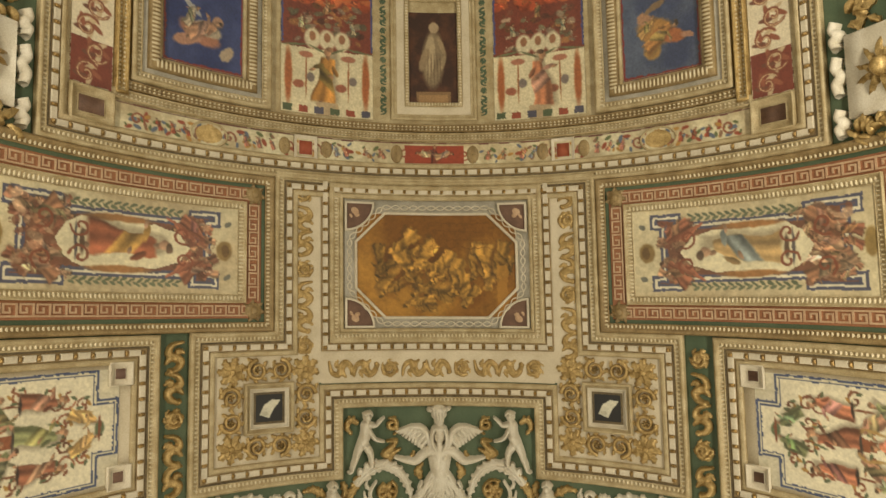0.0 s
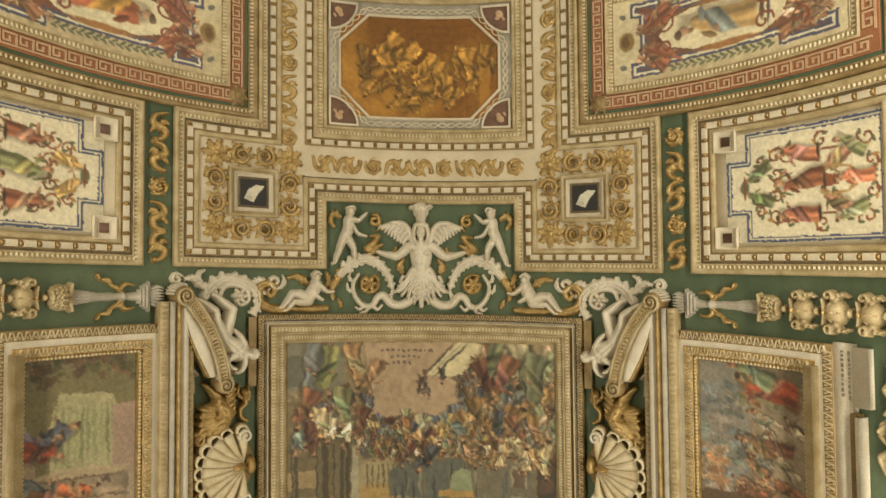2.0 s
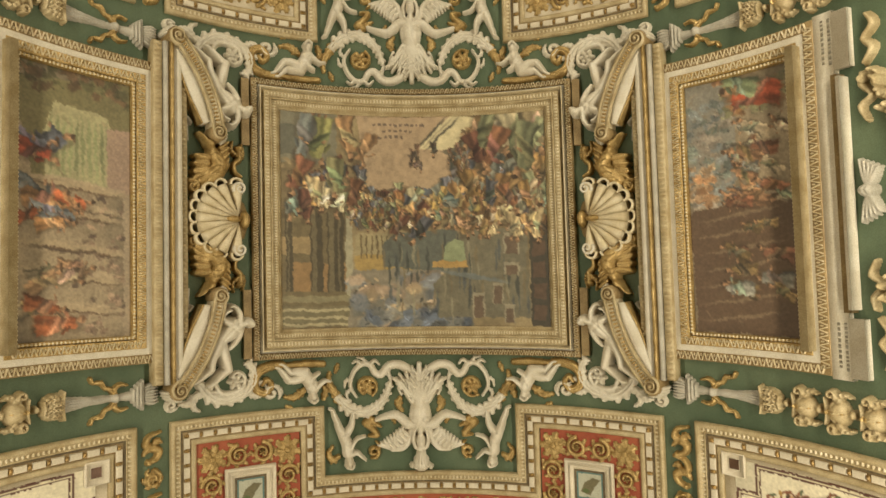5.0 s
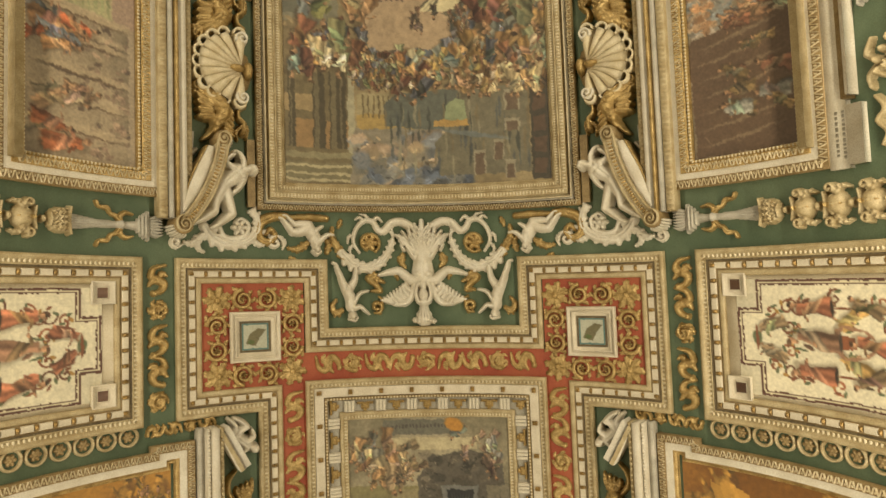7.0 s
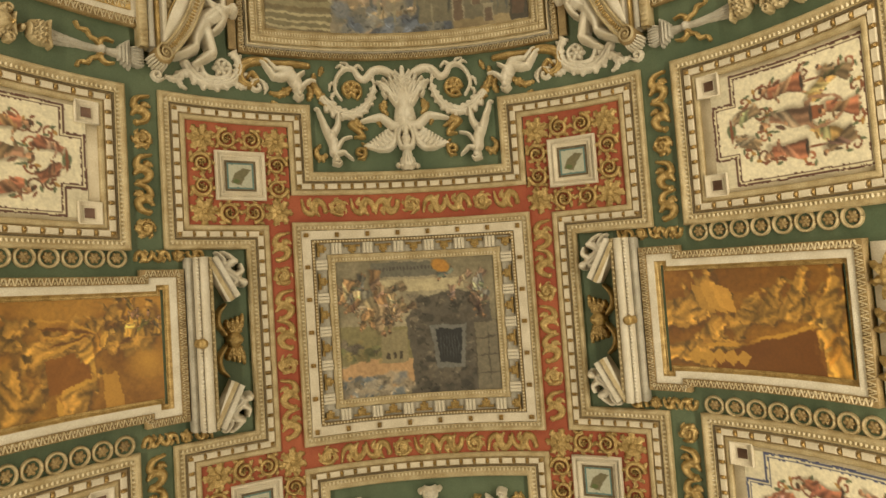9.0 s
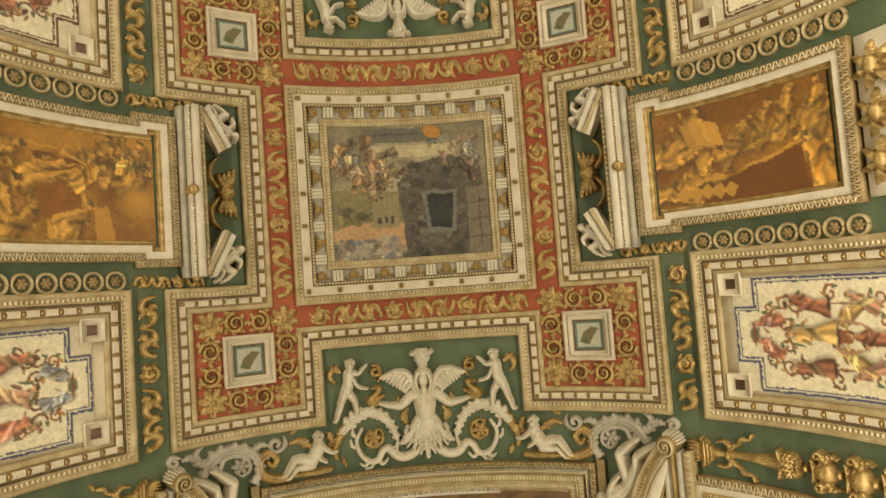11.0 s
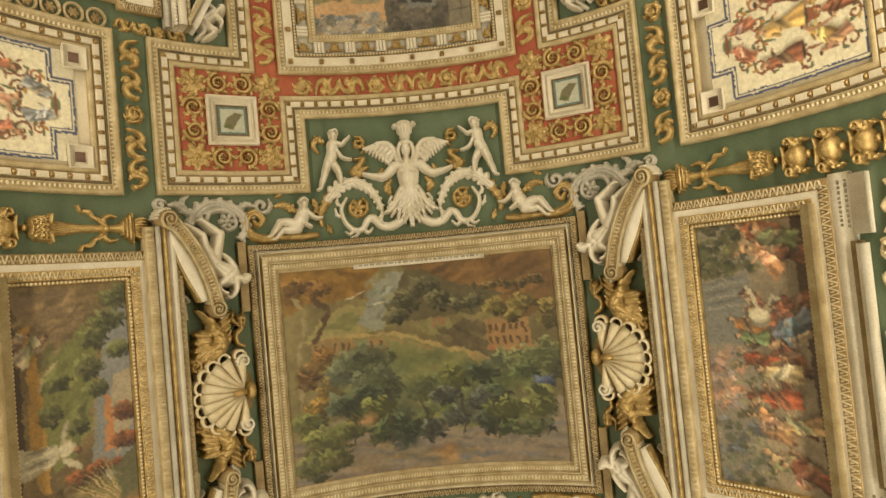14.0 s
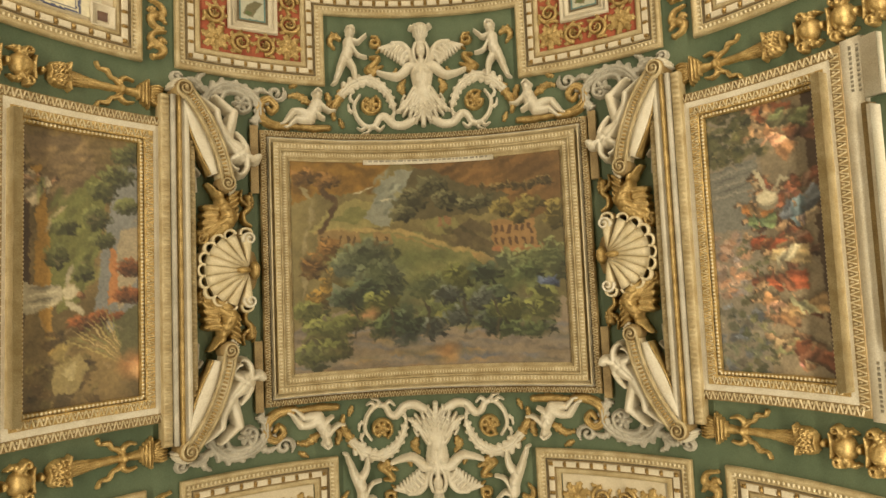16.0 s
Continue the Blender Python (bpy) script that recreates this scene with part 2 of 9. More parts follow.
def band(parent, name, poly, d0, d1, h0, mat, style="ogee", egg=0.0, label="", dart=False):
    """One moulding of a frame between two insets, with a carved row if egg is its spacing: eggs, or leaf darts."""
    w = d1 - d0
    prof = {"ogee": [(0, 0.0), (0, 0.7), (0.12, 0.9), (0.25, 1.0), (0.45, 0.8), (0.6, 0.45), (0.8, 0.4), (0.86, 0.6), (1, 0.6), (1, 0)],
            "flat": [(0, 0), (0, 1), (0.06, 1.0), (0.94, 1.0), (1, 1.0), (1, 0)],
            "cove": [(0, 0), (0, 1.0), (0.1, 1.0), (0.2, 0.8), (0.45, 0.45), (0.75, 0.3), (0.9, 0.3), (0.92, 0.45), (1, 0.45), (1, 0)],
            "round": [(0, 0), (0, 0.5), (0.15, 0.85), (0.35, 1), (0.65, 1), (0.85, 0.85), (1, 0.5), (1, 0)]}[style]
    sh = Shape()
    ring(sh, poly, [(d0 + u * w, h0 * v - (0.004 if v == 0 else 0)) for u, v in prof])
    if egg:
        mid, top = {"ogee": (0.62, 0.42), "flat": (0.5, 1.0), "cove": (0.5, 0.4), "round": (0.5, 1.0)}[style]
        carved = Shape()
        if dart:
            darts(carved, poly, d0 + w * mid, egg, w * 0.8, h0 * top - 0.003, min(0.024, egg * 0.4))
        else:
            eggs(carved, poly, d0 + w * mid, egg, w * 0.85, h0 * top - 0.002, min(0.022, egg * 0.4))
        ob = part(name, sh, mat, parent, label)
        part("carving", carved, CARVED, ob, "", not dart, "stuff")
        return ob
    return part(name, sh, mat, parent, label)

# ---- painting on plaster: a small painter that fills a field of colours ----
TINT = np.array((1.04, 0.97, 0.90))


def field(nx, ny, scale, seed, octaves=4):
    """Soft random field in 0..1."""
    rng = np.random.RandomState(seed)
    out, amp, tot = np.zeros((ny, nx)), 1.0, 0.0
    asp = ny / nx
    for o in range(octaves):
        k = scale * 2 ** o
        gx, gy = int(k) + 3, int(k * asp) + 3
        g = rng.rand(gy, gx)
        x, y = np.linspace(0, k, nx), np.linspace(0, k * asp, ny)
        i, j = x.astype(int), y.astype(int)
        fx, fy = x - i, y - j
        fx, fy = fx * fx * (3 - 2 * fx), fy * fy * (3 - 2 * fy)
        a = g[np.ix_(j, i)] * (1 - fx) + g[np.ix_(j, i + 1)] * fx
        b = g[np.ix_(j + 1, i)] * (1 - fx) + g[np.ix_(j + 1, i + 1)] * fx
        out += amp * (a * (1 - fy)[:, None] + b * fy[:, None])
        tot += amp
        amp *= 0.55
    return out / tot


class Canvas:
    """u runs along s, v along y, both 0 to 1; asp is height over width."""

    def __init__(self, w, h, density, base, seed=1, wobble=0.012):
        self.nx, self.ny, self.asp, self.seed = max(8, int(w * density)), max(8, int(h * density)), h / w, seed
        u, v = np.meshgrid(np.linspace(0, 1, self.nx), np.linspace(0, 1, self.ny))
        self.u = u + wobble * 2 * (field(self.nx, self.ny, 14, seed + 1) - 0.5)
        self.v = v + wobble * 2 / self.asp * (field(self.nx, self.ny, 14, seed + 2) - 0.5)
        f = 0.35 * min(0.012, wobble) * 2
        self.u += f * (field(self.nx, self.ny, 55, seed + 3, 2) - 0.5) * 2
        self.v += f / self.asp * (field(self.nx, self.ny, 55, seed + 4, 2) - 0.5) * 2
        self.c = np.ones((self.ny, self.nx, 3)) * np.array(base)
        self.rng, self.turn = np.random.RandomState(seed + 5), 0.0

    def lay(self, mask, col):
        self.c += mask[..., None] * (np.array(col) - self.c)

    def wash(self, col_a, col_b, scale, seed, lo=0.35, hi=0.65, amount=1.0):
        m = np.clip((field(self.nx, self.ny, scale, self.seed * 31 + seed, 5) - lo) / (hi - lo), 0, 1)
        self.c += amount * ((np.array(col_a) * (1 - m[..., None]) + np.array(col_b) * m[..., None]) - self.c)

    def crop(self, u0, u1, v0, v1):
        a, b = int((u0 - 0.03) * self.nx), int((u1 + 0.03) * self.nx) + 1
        c, d = int((v0 - 0.04) * self.ny), int((v1 + 0.04) * self.ny) + 1
        return slice(max(0, c), max(0, d)), slice(max(0, a), max(0, b))

    def ell(self, cx, cy, rx, ry, col, rot=0.0, soft=0.25, alpha=1.0):
        """An oval dab; radii in shares of the width."""
        e = max(rx, ry)
        k = self.crop(cx - e, cx + e, cy - e / self.asp, cy + e / self.asp)
        x, y = self.u[k] - cx, (self.v[k] - cy) * self.asp
        a, b = x * math.cos(rot) + y * math.sin(rot), -x * math.sin(rot) + y * math.cos(rot)
        m = np.clip((1 - np.sqrt((a / rx) ** 2 + (b / ry) ** 2)) / soft, 0, 1) * alpha
        self.c[k] += m[..., None] * (np.array(col) - self.c[k])

    def poly(self, pts, col, alpha=1.0):
        us, vs = [p[0] for p in pts], [p[1] for p in pts]
        k = self.crop(min(us), max(us), min(vs), max(vs))
        x, y = self.u[k], self.v[k]
        m = np.zeros(x.shape, bool)
        for (a, b), (c, d) in zip(pts, pts[1:] + pts[:1]):
            if b != d:
                m ^= ((b > y) != (d > y)) & (x < (c - a) * (y - b) / (d - b) + a)
        self.c[k] += (m * alpha)[..., None] * (np.array(col) - self.c[k])

    def box(self, u0, v0, u1, v1, col, alpha=1.0):
        self.poly([(u0, v0), (u1, v0), (u1, v1), (u0, v1)], col, alpha)

    def line(self, pts, w, col, alpha=1.0):
        for (a, b), (c, d) in zip(pts, pts[1:]):
            l = math.hypot(c - a, (d - b) * self.asp)
            self.ell((a + c) / 2, (b + d) / 2, l / 2 + w, w, col, math.atan2((d - b) * self.asp, c - a), 0.4, alpha)

    def draped(self, cx, cy, size, col, lean=0.0, skin=(0.66, 0.48, 0.34), mantle=None):
        """A plain robed form: cloth with folds, lit from one side, a second cloth across it, head and arms; lean turns it."""
        col, skin, r = np.array(col, float), np.array(skin, float), self.rng
        c, d = math.cos(lean + self.turn), math.sin(lean + self.turn)
        k = self.crop(cx - size * 1.15, cx + size * 1.15, cy - size * 1.15 / self.asp, cy + size * 1.15 / self.asp)
        x, y = (self.u[k] - cx) / size, (self.v[k] - cy) * self.asp / size
        if x.size == 0:
            return
        a, b = x * c + y * d, -x * d + y * c
        side, ph, sway = r.choice([-1, 1]), r.uniform(0, 6.3), r.uniform(-0.16, 0.16)
        if mantle is None:
            mantle = np.clip((0.7 * col + 0.3 * col.mean()) * r.uniform(0.7, 1.35) * np.array((r.uniform(0.88, 1.12), r.uniform(0.92, 1.08), r.uniform(0.8, 1.1))), 0, 1)

        def lay(mask, colour):
            self.c[k] += mask[..., None] * (np.clip(colour, 0, 1) - self.c[k])

        q = np.clip((b + 0.62) / 1.5, 0, 1)
        mid = sway * np.sin(2.4 * b) + 0.10 * side * q
        wide = 0.20 + 0.20 * q + 0.05 * np.sin(5 * b + ph)
        rel = (a - mid) / wide
        body = np.clip((1 - np.abs(rel)) / 0.16, 0, 1) * np.clip((b + 0.66) / 0.08, 0, 1) * np.clip((0.93 - b) / 0.1, 0, 1)
        shade = 1.02 - 0.28 * rel * side + 0.20 * np.sin(6.0 * rel + 1.4 * b + ph) * (0.4 + 0.6 * q) - 0.25 * np.clip(np.abs(rel) - 0.72, 0, 1)
        lay(np.clip((1 - np.abs((a - mid - 0.10) / (wide * 1.25))) / 0.4, 0, 1) * np.clip((1.0 - np.abs(b)) / 0.2, 0, 1) * 0.36, np.array((0.26, 0.20, 0.14)))
        lay(body, col * shade[..., None])
        cross = b + 0.75 * side * (a - mid)
        sash = body * np.clip((0.30 - np.abs(cross - 0.02)) / 0.08, 0, 1)
        lay(sash, mantle * (1.0 - 0.26 * rel * side + 0.24 * np.sin(15 * cross + ph))[..., None])

        def dab(ax, ay, rx, ry, colour, turn=0.0):
            p, s = (a - ax) * math.cos(turn) + (b - ay) * math.sin(turn), -(a - ax) * math.sin(turn) + (b - ay) * math.cos(turn)
            m = np.clip((1 - np.sqrt((p / rx) ** 2 + (s / ry) ** 2)) / 0.3, 0, 1)
            lay(m, np.array(colour) * (0.92 - 0.28 * side * p / rx)[..., None])

        up = r.uniform(-0.7, 0.5)
        dab(0.30 * side, -0.36 + 0.12 * up, 0.24, 0.085, mantle, up * side)
        dab(0.50 * side, -0.30 + 0.34 * up, 0.13, 0.055, skin, up * side)
        dab(-0.24 * side, -0.22, 0.09, 0.24, col * 0.82, 0.45 * side)
        dab(-0.12 * side, -0.02, 0.13, 0.055, skin * 0.9, -0.4 * side)
        dab(sway * 0.6, -0.66, 0.08, 0.12, skin * 0.8)
        dab(sway * 0.6 + 0.03 * side, -0.82, 0.135, 0.165, skin * 1.05)
        dab(sway * 0.6 - 0.04 * side, -0.93, 0.145, 0.10, skin * (0.45, 0.55, 0.85)[r.randint(3)])
        if r.rand() < 0.5:
            dab(mid.mean() - 0.12, 0.92, 0.08, 0.09, skin * 0.8), dab(mid.mean() + 0.14, 0.94, 0.08, 0.09, skin * 0.75)

    def crowd(self, u0, v0, u1, v1, n, size, palette, lean=0.0, spread=0.4):
        r = self.rng
        spots = sorted([(r.uniform(v0, v1), r.uniform(u0, u1)) for _ in range(n)])
        for v, u in spots:
            col = np.clip(np.array(palette[r.randint(len(palette))]) * r.uniform(0.75, 1.2), 0, 1)
            self.draped(u, v, size * r.uniform(0.7, 1.25), col, lean + r.uniform(-spread, spread))

    def foliage(self, u0, v0, u1, v1, n, size, palette):
        r = self.rng
        for _ in range(n):
            t = r.rand(2)
            col = np.array(palette[r.randint(len(palette))]) * r.uniform(0.7, 1.25)
            self.ell(u0 + t[0] * (u1 - u0), v0 + t[1] * (v1 - v0), size * r.uniform(0.4, 1.3), size * r.uniform(0.3, 0.8), col, r.uniform(-0.8, 0.8), 0.35, 0.8)
            for _k in range(4):
                q = r.rand(3)
                self.ell(u0 + t[0] * (u1 - u0) + (q[0] - 0.5) * 1.6 * size, v0 + t[1] * (v1 - v0) + (q[1] - 0.5) * size / self.asp, size * 0.26, size * 0.11, col * (0.6 + 0.8 * q[2]), r.uniform(-1.2, 1.2), 0.35, 0.8)

    def mass(self, cx, cy, rx, ry, col, n=60, leaf=0.016):
        """A clump of leaves: dark body, lighter dabs towards its upper left."""
        col, r = np.array(col), self.rng
        self.ell(cx, cy, rx, ry, col * 0.62, 0, 0.5)
        for _ in range(n):
            a, q = r.uniform(0, 6.28), math.sqrt(r.rand())
            x, y = q * math.cos(a), q * math.sin(a)
            lit = 0.85 - 0.3 * x - 0.45 * y + r.uniform(-0.25, 0.25)
            self.ell(cx + x * rx * 1.05, cy + y * ry * 1.05 / self.asp, leaf * r.uniform(0.6, 1.5), leaf * r.uniform(0.3, 0.6), np.clip(col * max(0.4, lit), 0, 1), r.uniform(-1, 1), 0.4, 0.85)

    def grain(self, amount, scale=60, seed=77):
        f = field(self.nx, self.ny, scale, self.seed * 13 + seed, 2) - 0.5
        g = field(self.nx, self.ny, 5, self.seed * 7 + seed, 4) - 0.5
        self.c *= (1 + amount * (f * 1.6 + g * 1.2))[..., None]

    def smear(self, amount, scale=34, seed=5):
        """Drags the paint a little, as a loaded brush does."""
        k = amount * self.nx
        dx = (field(self.nx, self.ny, scale, self.seed * 3 + seed, 2) - 0.5) * 2 * k
        dy = (field(self.nx, self.ny, scale, self.seed * 3 + seed + 1, 2) - 0.5) * 2 * k
        j, i = np.mgrid[0:self.ny, 0:self.nx]
        a = self.c[np.clip(j + dy, 0, self.ny - 1).astype(int), np.clip(i + dx, 0, self.nx - 1).astype(int)]
        b = self.c[np.clip(j + dy + 1, 0, self.ny - 1).astype(int), np.clip(i + dx + 1, 0, self.nx - 1).astype(int)]
        self.c = 0.6 * a + 0.4 * b

    def age(self, warm=0.35, contrast=0.85):
        """Old varnish and dust: less colour, less contrast, a warm cast."""
        lum = self.c @ np.array((0.35, 0.5, 0.15))
        self.c += warm * (lum[..., None] * np.array((1.10, 0.97, 0.72)) - self.c)
        mid = self.c.mean((0, 1))
        self.c = mid + contrast * (self.c - mid)

    def curl(self, cx, cy, r, turns, start, way, w, col, alpha=1.0):
        """A painted spiral tendril."""
        n = int(10 * turns) + 3
        pts = []
        for i in range(n):
            q = i / (n - 1)
            a = start + way * q * turns * 2 * math.pi
            k = r * (1 - 0.85 * q)
            pts.append((cx + k * math.cos(a), cy + k * math.sin(a) / self.asp))
        self.line(pts, w, col, alpha)


def fresco(name, s0, s1, y0, y1, h, cv, parent=None, label="", category="", group="", bottom=-0.004):
    """The painted field: a thin plaster sheet that carries the colours of cv."""
    v, f = grid_sheet(s0, s1, y0, y1, h, cv.nx, cv.ny)
    n = len(v)
    edge = [*range(cv.nx), *range(cv.nx * 2 - 1, n, cv.nx), *range(n - 2, n - cv.nx - 1, -1), *range(n - 2 * cv.nx, 0, -cv.nx)]
    low = v[edge].copy()
    low[:, 2] = bottom
    k = len(edge)
    f = f + [(edge[i], edge[(i + 1) % k], n + (i + 1) % k, n + i) for i in range(k)]
    sh = Shape().add(np.concatenate([v, low]), f)
    me = sh.mesh(name, PAINT)
    c = np.clip(cv.c, 0, 1).reshape(-1, 3)
    c = np.where(c <= 0.04045, c / 12.92, ((c + 0.055) / 1.055) ** 2.4) / TINT
    c = np.clip(np.concatenate([c, c[edge]]), 0, 0.85)
    at = me.attributes.new("paint", "FLOAT_COLOR", "POINT")
    at.data.foreach_set("color", np.concatenate([c, np.ones((len(c), 1))], 1).astype(np.float32).ravel())
    ob = new(name, me)
    if parent is not None:
        ob.parent = parent
    return tagged(ob, label, category, group)


FLESH, BRICK, OCHRE, LEAFG, ROSE, SLATE = (0.72, 0.52, 0.38), (0.55, 0.26, 0.16), (0.66, 0.48, 0.22), (0.36, 0.38, 0.22), (0.66, 0.42, 0.32), (0.36, 0.38, 0.42)
CREAM = (0.84, 0.79, 0.68)


def grotesque(w, h, seed, axis, ground=CREAM, border=(0.24, 0.28, 0.42), density=115, accents=(BRICK, LEAFG, OCHRE, ROSE), crown=0):
    """Ivory field, mirrored about its axis: rings, robed forms on dark bars, winged beasts, thin tendrils; a border steps round the corner coffers."""
    cv = Canvas(w, h, density, ground, seed, 0.005)
    cv.wash(np.array(ground) * 0.97, np.array(ground) * 0.88, 3, 3)
    r = np.random.RandomState(seed)
    if border is not None:
        a, b = 0.13, 0.25
        for k, c in ((0.0, border), (0.016, (0.82, 0.77, 0.64)), (0.026, border), (0.036, ground)):
            q = k / cv.asp
            pts = [(a + k, q), (1 - k, q), (1 - k, 1 - q), (a + k, 1 - q), (a + k, 1 - b - q), (k, 1 - b - q), (k, b + q), (a + k, b + q)]
            cv.poly([(u if not crown else 1 - u, v) for u, v in pts], c)
    face = -math.pi / 2 if not crown else math.pi / 2
    way = 1 if not crown else -1

    def at(p, q):
        """p across from the axis (-1 to 1), q away from the crown."""
        u = 0.06 + 0.9 * q
        return (u if not crown else 1 - u), 0.5 + 0.42 * p

    tone = [np.clip((0.82 * np.array(c) + 0.18 * np.array(CREAM)) * k, 0, 1) for c in accents for k in (0.95, 1.18)]
    pick = [tone[i % len(tone)] for i in r.permutation(len(tone) * 2)]
    brown, dark = np.array((0.50, 0.28, 0.18)), np.array((0.20, 0.17, 0.15))
    sage = np.array((0.36, 0.40, 0.28))
    for e in (-1, 1):
        # thin tendrils with small leaves
        for p, q, rad, st in ((0.62, 0.30, 0.05, 0.3), (0.72, 0.42, 0.04, 2.0), (0.25, 0.30, 0.04, 3.5), (0.82, 0.62, 0.045, 1.0), (0.75, 0.92, 0.05, 2.5), (0.3, 0.72, 0.035, 0.8), (0.55, 0.18, 0.035, 4.0), (0.28, 0.95, 0.04, 5.0)):
            u, v = at(e * p, q)
            cv.curl(u, v, rad * 1.2, 1.1, st * e, e * way, 0.009, brown * r.uniform(0.8, 1.3))
            for k in range(4):
                a = st * e + e * k * 1.1
                cv.ell(u + rad * math.cos(a), v + rad * math.sin(a) / cv.asp, 0.024, 0.011, (sage, brown, OCHRE)[k % 3], a + 0.8)
        # winged beasts near the crown
        u, v = at(e * 0.26, 0.17)
        cv.draped(u, v, 0.115, pick[0], face + 0.5 * e * way, np.array(FLESH) * 0.95)
        cv.line([at(e * 0.26, 0.20), at(e * 0.42, 0.24), at(e * 0.34, 0.12)], 0.012, pick[0] * 0.8)
        # ring, robed form and dark bar
        u, v = at(e * 0.64, 0.46)
        cv.curl(*at(e * 0.62, 0.37), 0.062, 0.85, 0.0, 1, 0.008, brown)
        cv.draped(u, v, 0.15, pick[1], face, np.array(FLESH))
        a, b = at(e * 0.46, 0.60), at(e * 0.80, 0.60)
        cv.line([a, b], 0.011, dark), cv.line([at(e * 0.63, 0.60), at(e * 0.63, 0.74)], 0.009, brown)
        # forms below the bar
        u, v = at(e * 0.42, 0.72)
        cv.draped(u, v, 0.135, pick[2] * 1.05, face + 0.7 * e * way, np.array(FLESH) * 1.05)
        u, v = at(e * 0.66, 0.82)
        cv.draped(u, v, 0.115, pick[3], face - 0.4 * e * way, np.array(FLESH))
        cv.line([at(0, 0.30), at(e * 0.16, 0.33), at(e * 0.22, 0.42)], 0.010, sage)
        for k in range(7):
            cv.ell(*at(e * (0.04 + 0.035 * k), 0.295 + 0.01 * k), 0.010, 0.008, (BRICK, sage, OCHRE)[k % 3])
        cv.line([at(e * 0.18, 0.62), at(e * 0.30, 0.66), at(e * 0.24, 0.80), at(e * 0.1, 0.86)], 0.013, pick[4])
    cv.ell(*at(0, 0.07), 0.035, 0.05, sage), cv.ell(*at(0, 0.07), 0.012, 0.09, brown)
    u, v = at(0, 0.47)
    cv.draped(u, v, 0.17, pick[5], face, np.array(FLESH) * 1.1)
    cv.poly([at(-0.14, 0.64), at(0.14, 0.64), at(0.10, 0.74), at(-0.10, 0.74)], brown * 1.15), cv.line([at(-0.2, 0.64), at(0.2, 0.64)], 0.012, dark * 1.4)
    u, v = at(0, 0.84)
    cv.draped(u, v, 0.13, pick[1] * 1.1, face, np.array(FLESH) * 1.1)
    cv.age(0.2, 1.02)
    cv.grain(0.10)
    return cv


def monochrome(w, h, seed, forms, density=115, turn=0.0):
    """Ochre and brown scene in one colour family; forms are (u, v, size, lean, tone)."""
    cv = Canvas(w, h, density, (0.56, 0.38, 0.13), seed, 0.012)
    cv.turn = turn
    cv.wash((0.46, 0.29, 0.09), (0.64, 0.45, 0.17), 2, 5)
    for u, v, size, lean, tone in forms:
        base = np.array((0.70, 0.51, 0.22)) * tone
        cv.ell(u + 0.02, v + 0.03, size * 1.1, size * 1.5, (0.36, 0.20, 0.06), lean, 0.8, 0.7)
        cv.draped(u, v, size * 1.5, base, lean, np.minimum(1, base * 1.12), base * 0.8)
        cv.draped(u + size * 0.5, v + 0.08, size * 1.05, base * 0.88, lean + 0.5, np.minimum(1, base * 1.05), base * 0.7)
    r = np.random.RandomState(seed)
    for _ in range(36):
        u, v, a, l = r.rand(), r.rand(), r.uniform(-0.9, 0.9), r.uniform(0.03, 0.09)
        cv.ell(u, v, l, l * r.uniform(0.12, 0.3), np.array((0.54, 0.36, 0.12)) * r.choice([0.75, 1.15]), a, 0.8, 0.3)
    cv.smear(0.003, 50)
    cv.grain(0.12)
    return cv


# ---- relief makers, in the flat plan ----


def stroke(sh, pts, w, h, base=-0.003):
    """A rounded band along pts; w and h are a width and a height, or functions of the share along it."""
    p = np.array(pts, float)
    if 3 <= len(p) <= 9:
        e = np.concatenate([[2 * p[0] - p[1]], p, [2 * p[-1] - p[-2]]])
        out = []
        for i in range(len(p) - 1):
            a, b, c, d = e[i:i + 4]
            for u in (0, 0.25, 0.5, 0.75):
                out.append(0.5 * (2 * b + (c - a) * u + (2 * a - 5 * b + 4 * c - d) * u * u + (3 * b - a - 3 * c + d) * u ** 3))
        p = np.array(out + [p[-1]])
    n = len(p)
    t = np.gradient(p, axis=0)
    t /= np.maximum(1e-9, np.linalg.norm(t, axis=1))[:, None]
    nrm = np.stack([-t[:, 1], t[:, 0]], 1)
    q = np.linspace(0, 1, n)
    ww = np.array([w(x) if callable(w) else w for x in q]) / 2
    hh = np.array([h(x) if callable(h) else h for x in q])
    prof = [(-1, None), (-0.86, 0.55), (-0.4, 0.95), (0.4, 0.95), (0.86, 0.55), (1, None)]
    v = []
    for a, k in prof:
        z = np.full(n, base) if k is None else hh * k
        v.append(np.stack([p[:, 0] + nrm[:, 0] * ww * a, p[:, 1] + nrm[:, 1] * ww * a, z], 1))
    v = np.concatenate(v)
    f = [(r * n + i, r * n + i + 1, (r + 1) * n + i + 1, (r + 1) * n + i) for r in range(5) for i in range(n - 1)]
    f += [tuple(r * n for r in range(6)), tuple(r * n + n - 1 for r in range(6))]
    return sh.add(v, f)


def spiral(cx, cy, r, turns, start, way=1, inner=0.12, n=None):
    n = n or int(14 * turns) + 4
    return [(cx + (r * (1 - (1 - inner) * i / (n - 1))) * math.cos(start + way * turns * 2 * math.pi * i / (n - 1)),
             cy + (r * (1 - (1 - inner) * i / (n - 1))) * math.sin(start + way * turns * 2 * math.pi * i / (n - 1))) for i in range(n)]


